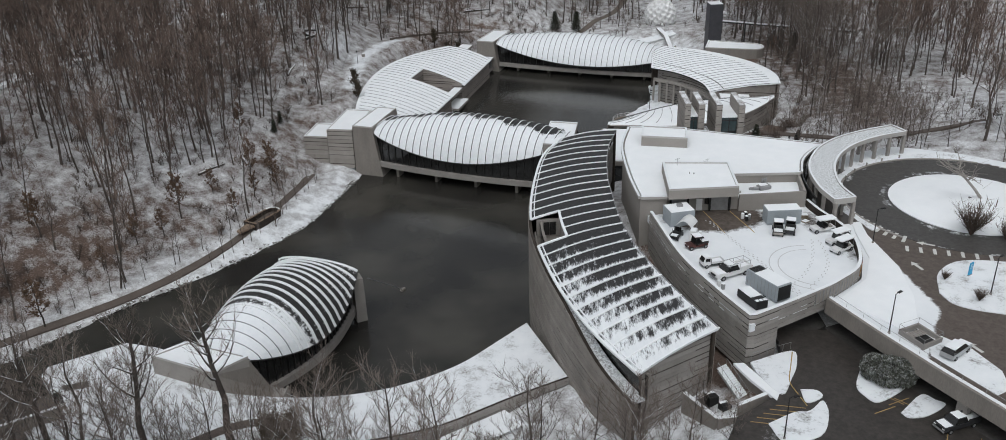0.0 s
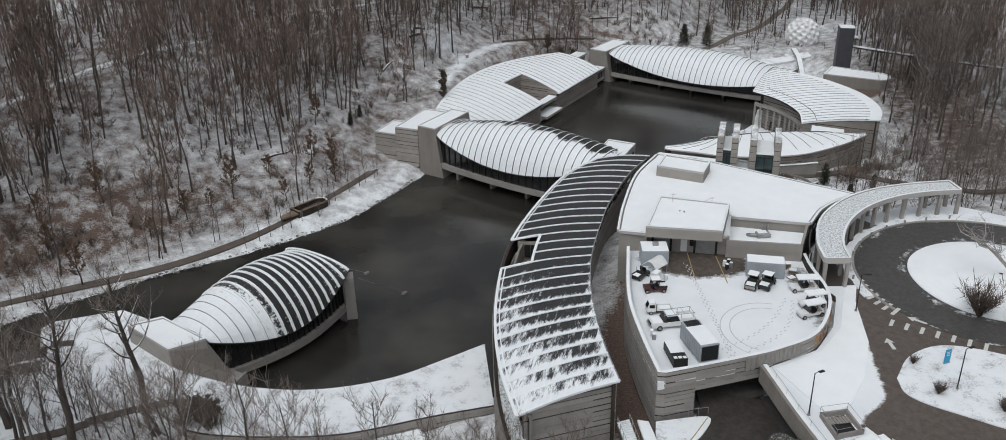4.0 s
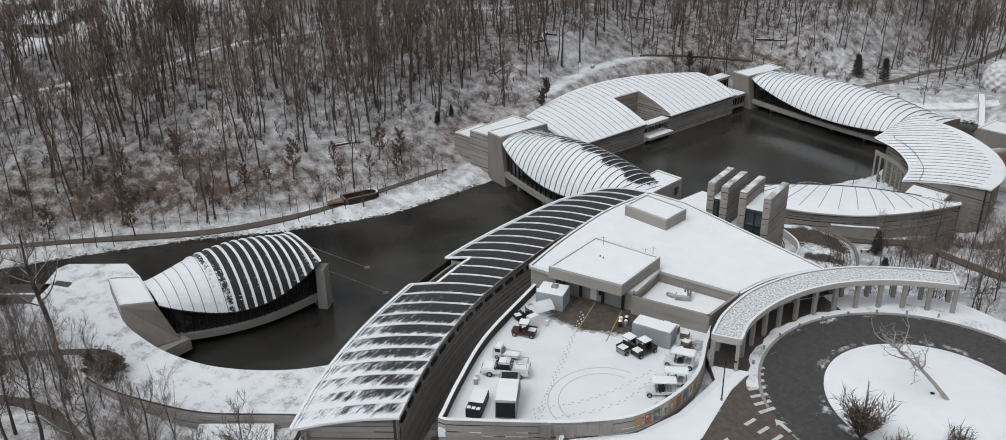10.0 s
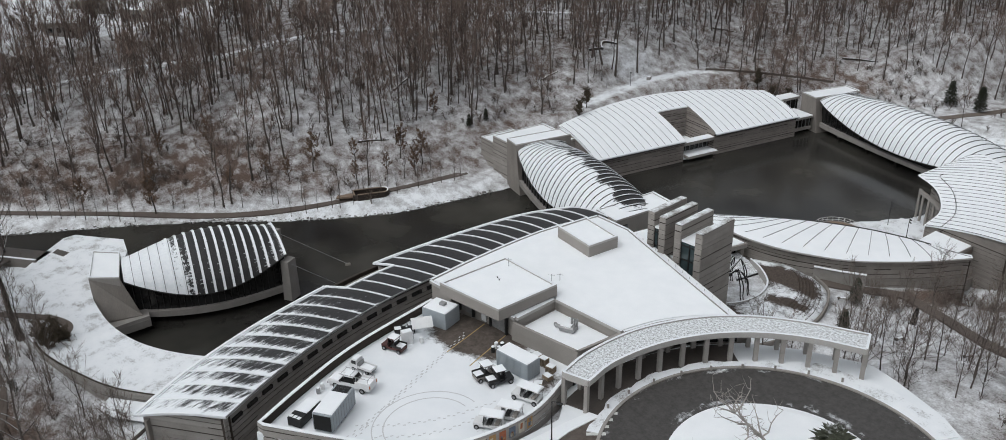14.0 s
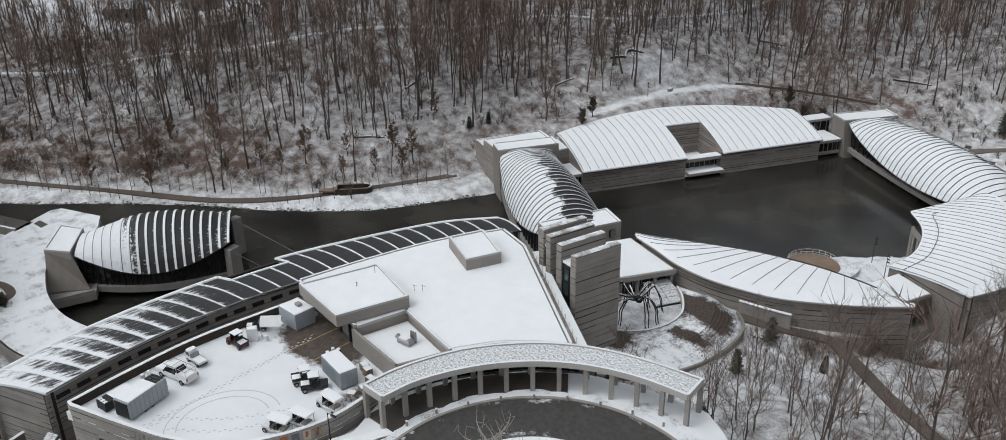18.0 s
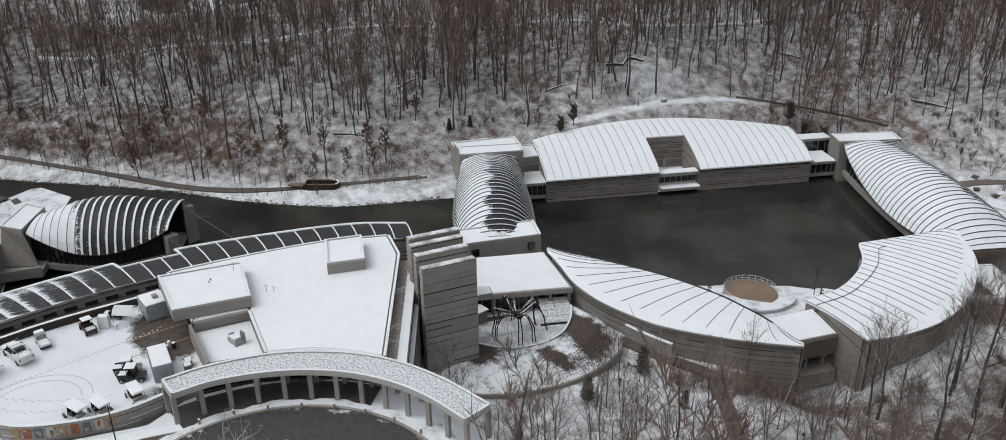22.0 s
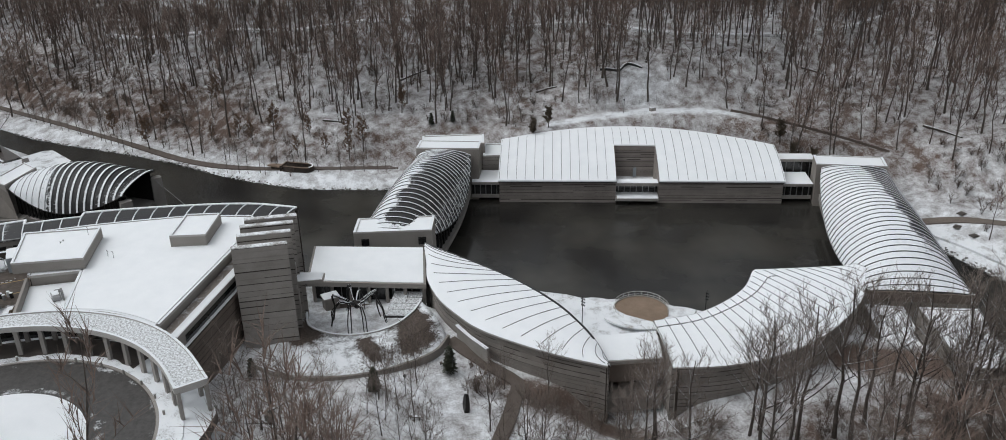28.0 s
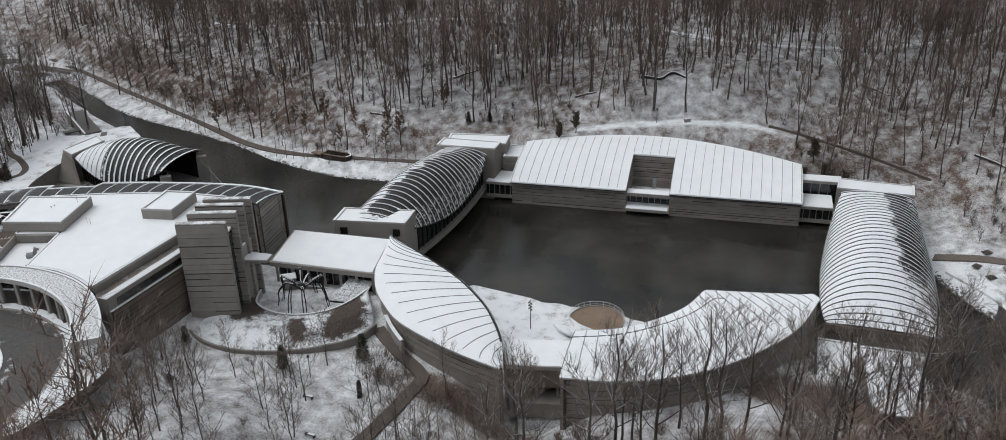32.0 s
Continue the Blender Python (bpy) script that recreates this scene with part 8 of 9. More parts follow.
snb = thing("snowy_footbridge", "small snow-covered footbridge by the pond", "footbridge")
part("deck", Shape().ribbon([(57, 339.4, gz(57, 339.4) + 0.2), (58.6, 332, 4.6), (60.3, 325, gz(60.3, 325) + 0.3)], 1.8, 0.4), CONCRETE, snb)
part("deck_snow", Shape().ribbon([(57, 339.4, gz(57, 339.4) + 0.6), (58.6, 332, 5.0), (60.3, 325, gz(60.3, 325) + 0.7)], 1.6, 0.1), SNOW, snb)
ne_path = on_ground(smooth_line([(13.5, 321.5), (18.3, 328.5), (23.2, 335.5), (30, 350), (35.5, 364), (45, 381), (54, 409), (58, 428), (61, 450)], 5), 2.6, 0.15, "trail", TRAIL_PALE, "brown gravel trail through the snowy woods", "path")
clr = on_ground(smooth_line([(19, 324), (27, 326.5), (40, 330), (62, 338)], 5), 6.0, 0.06, "snow_bank", TERRACE, "smooth snow-covered lawn strip by the pond", "lawn")
for x, y, a in ((17.0, 330.8, 20), (20.9, 327.0, 35), (25.8, 327.6, 10)):
    sl_ = thing("paving_slab", "dark flat stone slab swept clear of snow", "slab", (x, y, gz(x, y) + 0.22), a, group="slabs by the pond path")
    part("slab", Shape().bevel_box(0, 0, 0, 1.5, 1.9, 0.16, 0.03), WETPAVE, sl_)
HILL_ROAD = [(-165, 118), (-155, 138), (-146, 155), (-136, 178), (-128, 197), (-119, 215), (-115.5, 240), (-108, 262), (-100, 281), (-90, 301), (-80, 317.5), (-77.3, 339), (-81, 358), (-92, 384)]
hill_verge = on_ground(smooth_line(HILL_ROAD, 6), 4.2, 0.06, "hill_verge", SLUSH, "snowy verges of the narrow hill road", "verge")
hill_road = on_ground(smooth_line(HILL_ROAD, 6), 1.5, 0.16, "hill_road", TERRACE, "narrow snow-dusted road across the wooded hill", "road")
for k, (x, y) in enumerate(((-189, 187), (-184, 160), (-206, 176), (-200, 204), (-214, 196))):
    z = gz(x, y)
    t = thing("house", "far house with a snow-covered gable roof", "house", (x, y, z), 30 + 20 * k)
    part("wall", Shape().box(0, 0, -1, 11, 8, 5.5), STUCCO, t)
    part("roof", Shape().add([(-6, -4.8, 4.3), (6, -4.8, 4.3), (6, 4.8, 4.3), (-6, 4.8, 4.3), (-6, 0, 7.6), (6, 0, 7.6)], [(0, 1, 5, 4), (2, 3, 4, 5), (0, 4, 3), (1, 2, 5), (3, 2, 1, 0)]), SNOW, t)
    for x_ in (-3.4, -0.8, 2.4):
        part("window", Shape().box(x_, -4.02, 1.2, 1.2, 0.1, 1.4), GLASS, t)
    part("chimney", Shape().box(2.5, 1, 6, 0.9, 0.9, 2.4), CONCRETE_D, t)

# stone foot bridge over the stream far upstream
fb = thing("stone_footbridge", "low arched stone footbridge over the stream", "footbridge")
part("arch", Shape().ribbon([(-166, 40, 1.2), (-163, 45, 2.2), (-160, 50, 2.5), (-158, 56, 2.2), (-157, 62, 1.2)], 2.6, 0.5), CONCRETE, fb)
for off in (-1.2, 1.2):
    part("parapet", Shape().ribbon([(-166 + off, 40, 1.7), (-163 + off, 45, 2.7), (-160 + off, 50, 3.0), (-158 + off, 56, 2.7), (-157 + off, 62, 1.7)], 0.25, 0.6), STUCCO, fb)

# trodden tracks across the yard
TRODDEN = material("trodden_snow", (0.46, 0.46, 0.46), (0.60, 0.60, 0.61), 0.9, 0.8, 6, 0.2)
rt2 = random.Random(17)
prints = Shape()
for p0, p1, bend in (((33.5, 137.0), (41.5, 111.0), 0.6), ((34.2, 136.5), (42.4, 111.2), -0.5), ((48.6, 129.0), (40.0, 113.0), 1.5), ((49.6, 128.6), (43.2, 113.4), 2.0)):
    p0, p1 = np.array(p0), np.array(p1)
    d_ = (p1 - p0) / np.linalg.norm(p1 - p0)
    n_ = np.array((-d_[1], d_[0]))
    steps = int(np.linalg.norm(p1 - p0) / 0.62)
    for k in range(steps):
        f_ = k / steps
        c_ = p0 + (p1 - p0) * f_ + n_ * (bend * math.sin(math.pi * f_) + (0.14 if k % 2 else -0.14) + rt2.uniform(-0.06, 0.06))
        prints.box(c_[0], c_[1], Y + 0.004, 0.36, 0.16, 0.012, math.degrees(math.atan2(d_[1], d_[0])) + rt2.uniform(-15, 15))
tagged(part("footprints", prints, TRODDEN, None), "lines of footprints crossing the yard snow", "footprints", kind="stuff")
for r_, w_ in ((5.2, 0.14), (6.5, 0.14)):
    pts = [(46.2 + r_ * math.cos(radians(a)), 120.0 + r_ * 1.1 * math.sin(radians(a)), Y + 0.003) for a in range(85, 265, 9)]
    o = part("tyre_track", Shape().ribbon(pts, w_, 0.012), TRODDEN, None)
    tagged(o, "curved tyre track pressed in the yard snow", "tyre track", group="tyre tracks", kind="structure")
for x_, a_ in ((33.6, -78), (38.2, -76)):
    o = part("dock_line", Shape().box(0, 0, 0, 9.0, 0.16, 0.012), YELLOW, ydeck)
    o.matrix_basis = pose(x_ + 1.0, 136.4, Y + 0.006, 0, 0, a_)
# ---- trees ----
def tube_np(P, R, sides):
    """Vertices and triangles of a thin tapered bar, without caps."""
    P = np.array(P, float)
    n = len(P)
    d = np.gradient(P, axis=0)
    d /= np.linalg.norm(d, axis=1)[:, None] + 1e-9
    a = np.cross(d, np.array((0.31, 0.87, 0.38)))
    a /= np.linalg.norm(a, axis=1)[:, None] + 1e-9
    b = np.cross(d, a)
    an = 2 * math.pi * np.arange(sides) / sides
    V = P[:, None] + np.array(R)[:, None, None] * (a[:, None] * np.cos(an)[None, :, None] + b[:, None] * np.sin(an)[None, :, None])
    F = []
    for i in range(n - 1):
        for k in range(sides):
            j = (k + 1) % sides
            p, q, r, s = i * sides + k, i * sides + j, (i + 1) * sides + j, (i + 1) * sides + k
            F += [(p, q, r), (p, r, s)]
    return V.reshape(-1, 3), np.array(F)


class Wood:
    def __init__(self):
        self.v, self.f, self.n = [], [], 0

    def put(self, P, R, sides):
        v, f = tube_np(P, R, sides)
        self.v.append(v)
        self.f.append(f + self.n)
        self.n += len(v)

    def sliver(self, a, b, w):
        """A twig so thin that one tapering face is enough."""
        d = b - a
        s = np.array((-d[1], d[0], 0.2 * w))
        s = s / (np.linalg.norm(s) + 1e-9) * w
        self.v.append(np.array((a - s, a + s, b)))
        self.f.append(np.array(((0, 1, 2),)) + self.n)
        self.n += 3

    def strip(self, a, b, w0, w1):
        """A far branchlet as one flat tapering bar."""
        d = b - a
        s = np.array((-d[1], d[0], 0.3 * abs(d[0])))
        s = s / (np.linalg.norm(s) + 1e-9)
        self.v.append(np.array((a - s * w0, a + s * w0, b + s * w1, b - s * w1)))
        self.f.append(np.array(((0, 1, 2), (0, 2, 3))) + self.n)
        self.n += 4

    def arrays(self):
        return np.concatenate(self.v), np.concatenate(self.f)


def grow(seed, h, r, spread, limbs, subs, twigs, clear=0.35, fine=1.0, fork=False, upright=0.9, segs=3, twig_len=1.3, thin=False, snow=None):
    """A bare broadleaf tree: trunk with limbs, and a crown of branchlets and twigs."""
    rnd = random.Random(seed)
    T, C = Wood(), Wood()
    lean = np.array((rnd.uniform(-0.06, 0.06), rnd.uniform(-0.06, 0.06), 0))
    stems = [(np.zeros(3), np.array((lean[0], lean[1], 1.0)), h, r)]
    trunk = [np.zeros(3)]
    for k in range(1, 6):
        trunk.append(np.array((lean[0] * h * k / 5 + rnd.uniform(-0.015, 0.015) * h, lean[1] * h * k / 5 + rnd.uniform(-0.015, 0.015) * h, h * k / 5)))
    trunk[0][2] = -0.6
    rad = [r * 1.25] + [r * (1 - 0.8 * k / 5) for k in range(1, 6)]
    T.put(trunk, rad, 5)
    tr = np.array(trunk)
    az = rnd.uniform(0, 6.28)
    for k in range(limbs):
        f = clear + (0.97 - clear) * (k + rnd.random() * 0.8) / limbs
        i = min(int(f * 5), 4)
        w = f * 5 - i
        base = tr[i] * (1 - w) + tr[i + 1] * w
        az += 2.4 + rnd.uniform(-0.5, 0.5)
        L = spread * (1.15 - 0.75 * f) * rnd.uniform(0.7, 1.25)
        up = upright * rnd.uniform(0.7, 1.3)
        out = np.array((math.cos(az), math.sin(az), up))
        out /= np.linalg.norm(out)
        pts = [base]
        d = out.copy()
        for s in range(segs):
            d = d + np.array((rnd.uniform(-0.18, 0.18), rnd.uniform(-0.18, 0.18), rnd.uniform(0.0, 0.22)))
            d /= np.linalg.norm(d)
            pts.append(pts[-1] + d * L / segs)
        r0 = r * (1 - 0.75 * f) * 0.5
        T.put(pts, [r0 * (1 - 0.78 * s / segs) for s in range(segs + 1)], 4 if fine >= 1 else 3)
        if snow is not None:
            snow.put([q_ + np.array((0, 0, r0 * (0.75 - 0.5 * s / segs))) for s, q_ in enumerate(pts)], [r0 * (0.42 - 0.3 * s / segs) for s in range(segs + 1)], 3)
        for q in range(subs):
            g = 0.3 + 0.7 * (q + rnd.random()) / subs
            i2 = min(int(g * segs), segs - 1)
            w2 = g * segs - i2
            b2 = pts[i2] * (1 - w2) + pts[i2 + 1] * w2
            d2 = d * 0.6 + np.array((rnd.uniform(-1, 1), rnd.uniform(-1, 1), rnd.uniform(0.0, 0.9)))
            d2 /= np.linalg.norm(d2)
            L2 = L * rnd.uniform(0.28, 0.5)
            mid = b2 + d2 * L2 * 0.5
            end = mid + (d2 + np.array((rnd.uniform(-.2, .2), rnd.uniform(-.2, .2), 0.15))) * L2 * 0.5
            if thin:
                C.strip(b2, end, 0.07, 0.035)
            else:
                C.put([b2, mid, end], [0.035 * fine + 0.02, 0.03 * fine + 0.01, 0.018], 3)
            for u in range(twigs):
                b3 = b2 + (end - b2) * rnd.uniform(0.2, 1.0)
                d3 = d2 * 0.7 + np.array((rnd.uniform(-1, 1), rnd.uniform(-1, 1), rnd.uniform(-0.2, 0.9)))
                d3 /= np.linalg.norm(d3)
                if thin:
                    C.sliver(b3, b3 + d3 * twig_len * rnd.uniform(0.5, 1.3), 0.05)
                else:
                    C.sliver(b3, b3 + d3 * twig_len * rnd.uniform(0.6, 1.3), 0.017)
    return T.arrays(), C.arrays()


def fast_mesh(name, V, F, mats, index=None):
    me = bpy.data.meshes.new(name)
    me.vertices.add(len(V))
    me.vertices.foreach_set("co", np.asarray(V, np.float32).reshape(-1))
    me.loops.add(len(F) * 3)
    me.loops.foreach_set("vertex_index", np.asarray(F, np.int32).reshape(-1))
    me.polygons.add(len(F))
    me.polygons.foreach_set("loop_start", np.arange(len(F), dtype=np.int32) * 3)
    for m in mats:
        me.materials.append(m)
    if index is not None:
        me.polygons.foreach_set("material_index", np.asarray(index, np.int32))
    me.update()
    return me


BLOCKED = [
    [(-60, 212), (-30, 208), (-26, 236), (-40, 244), (-55, 234)], [(-46, 232), (-20, 228), (0, 300), (-18, 306), (-34, 298), (-44, 262)], [(-14, 302), (6, 300), (6, 330), (-8, 330)],
    [(0, 90), (40, 90), (64, 108), (64, 165), (50, 186), (52, 208), (58, 211), (72, 227), (77, 240), (77, 262), (60, 286), (74, 282), (74, 306), (44, 306), (0, 200)],
    [(44, 180), (60, 180), (60, 207), (44, 207)], pad_poly, lot_poly, terr_poly, [(56, 318), (66, 320), (66, 340), (54, 340)], [(50, 278), (66, 277), (84, 281), (84, 291), (66, 297), (58, 303)],
    [(-50, 250), (-30, 250), (-30, 292), (-42, 296), (-49, 284)], [(-57, 274), (-48, 274), (-48, 283), (-57, 283)]]
WAYS = [(np.array([p[:2] for p in trail_line]), 3.0), (np.array([p[:2] for p in bw]), 2.0), (np.array([p[:2] for p in smooth_line(HILL_ROAD, 6)]), 1.6),
        (np.array([p[:2] for p in smooth_line([(13.5, 321.5), (18.3, 328.5), (23.2, 335.5), (30, 350), (35.5, 364), (45, 381), (54, 409), (58, 428), (61, 450)], 6)]), 3.2), (np.array([(60.6, 357.5)]), 8.5), (np.array([(58.6, 332), (57.5, 337)]), 3.0)]


def allowed(x, y):
    ok = signed_distance(x, y, POND) > 3.0
    for poly in BLOCKED:
        ok &= signed_distance(x, y, poly) > 1.6
    for w, d in WAYS:
        dist = np.min(np.hypot(x[:, None] - w[None, :, 0], y[:, None] - w[None, :, 1]), 1)
        ok &= dist > d
    return ok


rng = np.random.default_rng(7)
N = 11000
px, py = rng.uniform(-225, 165, N), rng.uniform(10, 470, N)
ok = allowed(px, py)
dd = signed_distance(px, py, POND)
west = px < -76 + (py - 100) / 2.9
# how thick the wood stands from place to place
thick = np.where(west, 0.24 + 0.56 * smoothstep(12, 45, dd), np.where(py > 250, np.where(px > 72, 0.60, 0.46), 0.33))
thick = np.where((~west) & (py < 130), np.where(px < -40, 0.05, 0.0), thick)
garden = (px > 48) & (px < 100) & (py > 165) & (py < 236)
thick = np.where(garden, 0.0, thick)
thick = np.where((px > 0) & (px < 76) & (py > 306) & (py < 350), 0.07, thick)
thick = np.where((px > 44) & (px < 74) & (py > 300) & (py < 366), 0.03, thick)
thick = np.where((px > 70) & (px < 112) & (py > 200) & (py < 306), 0.0, thick)
thick *= 0.75 + 0.18 * np.sin(px * 0.07 + 2) * np.sin(py * 0.06)
thick = np.where((px > 100) & (py < 175), 0, thick)
thick = np.where((px > 104) & (py > 262), 0.52, thick)
thick = np.where((px > 140) & (py < 240), 0, thick)
thick = np.where((px < -150) & (py > 380), 0, thick)
thick = np.where((px < -172) & (py > 130), 0.10, thick)
ok &= rng.random(N) < thick
px, py = px[ok], py[ok]
pz = ground_z(px, py)

templates = [grow(100 + k, rng.uniform(19, 27), rng.uniform(0.16, 0.27), rng.uniform(5.5, 8.5), 10, 4, 7, clear=(0.26, 0.36, 0.46)[k % 3], fine=0.9, segs=2, upright=rng.uniform(0.8, 1.5), twig_len=2.9, thin=True) for k in range(9)]
Vs, Fs, Ms, base = [], [], [], 0
for k in range(len(px)):
    (tv, tf), (cv, cf) = templates[k % 9]
    a, s, sw = rng.uniform(0, 6.28), rng.uniform(0.5, 1.12) * (1.15 if rng.random() < 0.15 else 1.0), rng.uniform(0.8, 1.35)
    ca, sa = math.cos(a), math.sin(a)
    rot = np.array(((ca, -sa, 0), (sa, ca, 0), (0, 0, 1)))
    tilt = np.eye(3)
    tilt[0, 2], tilt[1, 2] = rng.normal(0, 0.05), rng.normal(0, 0.05)
    M = tilt @ rot @ np.diag((s * sw, s * sw, s))
    V = np.concatenate([tv, cv]) @ M.T + np.array((px[k], py[k], pz[k]))
    F = np.concatenate([tf, cf + len(tv)]) + base
    Vs.append(V.astype(np.float32))
    Fs.append(F)
    Ms.append(np.concatenate([np.zeros(len(tf), np.int32), np.ones(len(cf), np.int32)]))
    base += len(V)
woods = new("woods", fast_mesh("woods", np.concatenate(Vs), np.concatenate(Fs), (BARK, TWIG), np.concatenate(Ms)))
tagged(woods, "bare grey-brown winter woodland covering the hills", "woods", kind="stuff")

# saplings and brushwood under the trees
M_ = 8600
ux, uy = rng.uniform(-170, 120, M_), rng.uniform(60, 380, M_)
uo = allowed(ux, uy) & ~((ux > 100) & (uy < 175))
udd = signed_distance(ux, uy, POND)
patch = 0.5 + 0.5 * np.sin(ux * 0.09 + 1) * np.sin(uy * 0.08 + 0.5)
dense = np.exp(-(((ux - 72) / 5) ** 2 + ((uy - 224) / 9) ** 2)) + 0.6 * np.exp(-(((ux - 90) / 12) ** 2 + ((uy - 266) / 44) ** 2)) + 0.4 * np.exp(-(((ux + 84) / 14) ** 2 + ((uy - 156) / 22) ** 2)) * (0.5 + patch) + 0.1 * np.exp(-(((ux - 58) / 5) ** 2 + ((uy - 174) / 5) ** 2)) + 1.2 * np.exp(-(((ux + 42) / 5) ** 2 + ((uy - 246) / 7) ** 2)) + 0.9 * np.exp(-(((ux + 24) / 6) ** 2 + ((uy - 306) / 6) ** 2)) + 1.3 * np.exp(-(((ux - 16) / 22) ** 2 + ((uy - 344) / 7) ** 2))
uo &= rng.random(M_) < np.where(udd < 9, 0.04, np.clip(np.where((udd < 60) & (ux < -40), 0.30 + 0.24 * patch, 0.10 + 0.35 * patch) + 0.8 * dense + 0.30 * ((uy < 99) & (ux > -40) & (ux < 30)), 0, 1))
uo &= ~((ux > 50) & (ux < 102) & (uy > 160) & (uy < 232) & (rng.random(M_) < 0.93))
ux, uy = ux[uo], uy[uo]
sx_, sy_ = rng.normal(-80, 18, 70), rng.normal(160, 26, 70)
keep_ = allowed(sx_, sy_) & (signed_distance(sx_, sy_, POND) > 10.5) & (sx_ < -50)
ux, uy = np.concatenate([ux, sx_[keep_]]), np.concatenate([uy, sy_[keep_]])
fx_, fy_ = rng.uniform(58, 82, 280), rng.uniform(208, 244, 280)
foot = allowed(fx_, fy_) & (np.abs(fx_ - 70.5 - 0.55 * (fy_ - 224)) < 5.5)
vx_, vy_ = rng.uniform(-165, -85, 550), rng.uniform(60, 150, 550)
vd_ = signed_distance(vx_, vy_, POND)
verge_ = allowed(vx_, vy_) & (vd_ > 10) & (vd_ < 30) & (vx_ < -76 + (vy_ - 100) / 2.9)
ux, uy = np.concatenate([ux, fx_[foot], vx_[verge_]]), np.concatenate([uy, fy_[foot], vy_[verge_]])
uz = ground_z(ux, uy)


def bush(seed, h, stems, twigs):
    rnd = random.Random(seed)
    W = Wood()
    for _ in range(stems):
        a, t = rnd.uniform(0, 6.28), rnd.uniform(0.1, 0.8)
        d = np.array((math.cos(a) * t, math.sin(a) * t, 1.0))
        L = h * rnd.uniform(0.6, 1.1)
        e = d * L
        W.strip(np.array((0, 0, -0.1)), e, 0.04, 0.012)
        for _ in range(twigs):
            b = e * rnd.uniform(0.3, 1)
            W.sliver(b, b + np.array((rnd.uniform(-1, 1), rnd.uniform(-1, 1), rnd.uniform(0, 1))) * h * 0.36, 0.034)
    return W.arrays()


btemp = [bush(300 + k, rng.uniform(1.6, 4.2), 6, 16) for k in range(6)]
Vs, Fs, base = [], [], 0
for k in range(len(ux)):
    v, f = btemp[k % 6]
    a, s = rng.uniform(0, 6.28), rng.uniform(0.5, 1.3)
    rot = np.array(((math.cos(a), -math.sin(a), 0), (math.sin(a), math.cos(a), 0), (0, 0, 1))) * s
    Vs.append((v @ rot.T + np.array((ux[k], uy[k], uz[k]))).astype(np.float32))
    Fs.append(f + base)
    base += len(v)
brush = new("undergrowth", fast_mesh("undergrowth", np.concatenate(Vs), np.concatenate(Fs), (SHRUB,)))
tagged(brush, "leafless brown undergrowth over the snowy slope", "undergrowth", kind="stuff")


def tree_kind(name, label, category, group, seed, **kw):
    t = thing(name, label, category, (0, 0, -500), group=group)
    cap = Wood() if kw.pop("capped", False) else None
    (tv, tf), (cv, cf) = grow(seed, snow=cap, **kw)
    if cap:
        sv, sf = cap.arrays()
        part("limb_snow", fast_mesh("limb_snow", sv, sf, (SNOW,)), None, t, "thin snow lying along the limbs")
    part("trunk", fast_mesh("trunk", tv, tf, (BARK,)), None, t)
    part("crown", fast_mesh("crown", cv, cf, (TWIG_NEAR,)), None, t)
    return t


def plant(kind, spots, lo=0.85, hi=1.15):
    """The first spot takes the model itself, the others copies."""
    rnd = random.Random(len(spots) + 3)
    for k, (x, y) in enumerate(spots):
        s = rnd.uniform(lo, hi)
        m = pose(x, y, gz(x, y), 0, 0, rnd.uniform(0, 360))
        ob = kind if k == 0 else copy_thing(kind, m)
        ob.matrix_basis = m @ Matrix.Diagonal((s, s, s, 1))


# young trees along the pond trail
bank = [tree_kind("young_tree", "thin bare young tree on the snowy pond bank", "tree", "young trees along the trail", 500 + k, h=6.8, r=0.085, spread=1.7, limbs=9, subs=2, twigs=3, clear=0.25, fine=0.5, upright=1.4, segs=2, twig_len=0.7) for k in range(3)]
bl = resample([p[:2] for p in trail_line][14:], 46)
spots = [[], [], []]
rs = random.Random(21)
for k, p in enumerate(bl[:-1]):
    d = np.array(bl[k + 1]) - np.array(p)
    n = np.array((d[1], -d[0])) / np.linalg.norm(d)
    for off in (2.6, -2.8):
        if rs.random() < (0.9 if off > 0 else 0.55):
            q = np.array(p) + n * (off + rs.uniform(-0.4, 0.6)) + d * rs.uniform(-0.3, 0.3)
            if signed_distance(q[0], q[1], POND) > 1.0:
                spots[k % 3].append((q[0], q[1]))
for kd, sp_ in zip(bank, spots):
    plant(kd, sp_, 0.8, 1.25)
# thin trees of the sculpture garden
gard = [tree_kind("garden_tree", "slender bare tree in the snowy sculpture garden", "tree", "garden trees", 520 + k, h=9.6, r=0.10, spread=4.6, limbs=11, subs=5, twigs=6, clear=0.16, fine=0.25, upright=1.25, segs=3, twig_len=1.0) for k in range(3)]
gs = [[], [], []]
for k in range(98):
    x, y = rs.uniform(58, 102), rs.uniform(168, 234)
    q = np.array([x]), np.array([y])
    if allowed(*q)[0] and math.hypot(x - 70, y - 206) > 3.5 and not (62 < x < 76 and 196 < y < 211 and rs.random() < 0.6):
        gs[k % 3].append((x, y))
for kd, sp_ in zip(gard, gs):
    plant(kd, sp_, 0.7, 1.2)
slope = [tree_kind("slope_tree", "slender bare tree on the slope below the curved wing", "tree", "trees below the curved wing", 530 + k, h=9.0, r=0.11, spread=4.0, limbs=14, subs=4, twigs=9, clear=0.2, fine=0.25, upright=1.1, segs=3, twig_len=0.9) for k in range(2)]
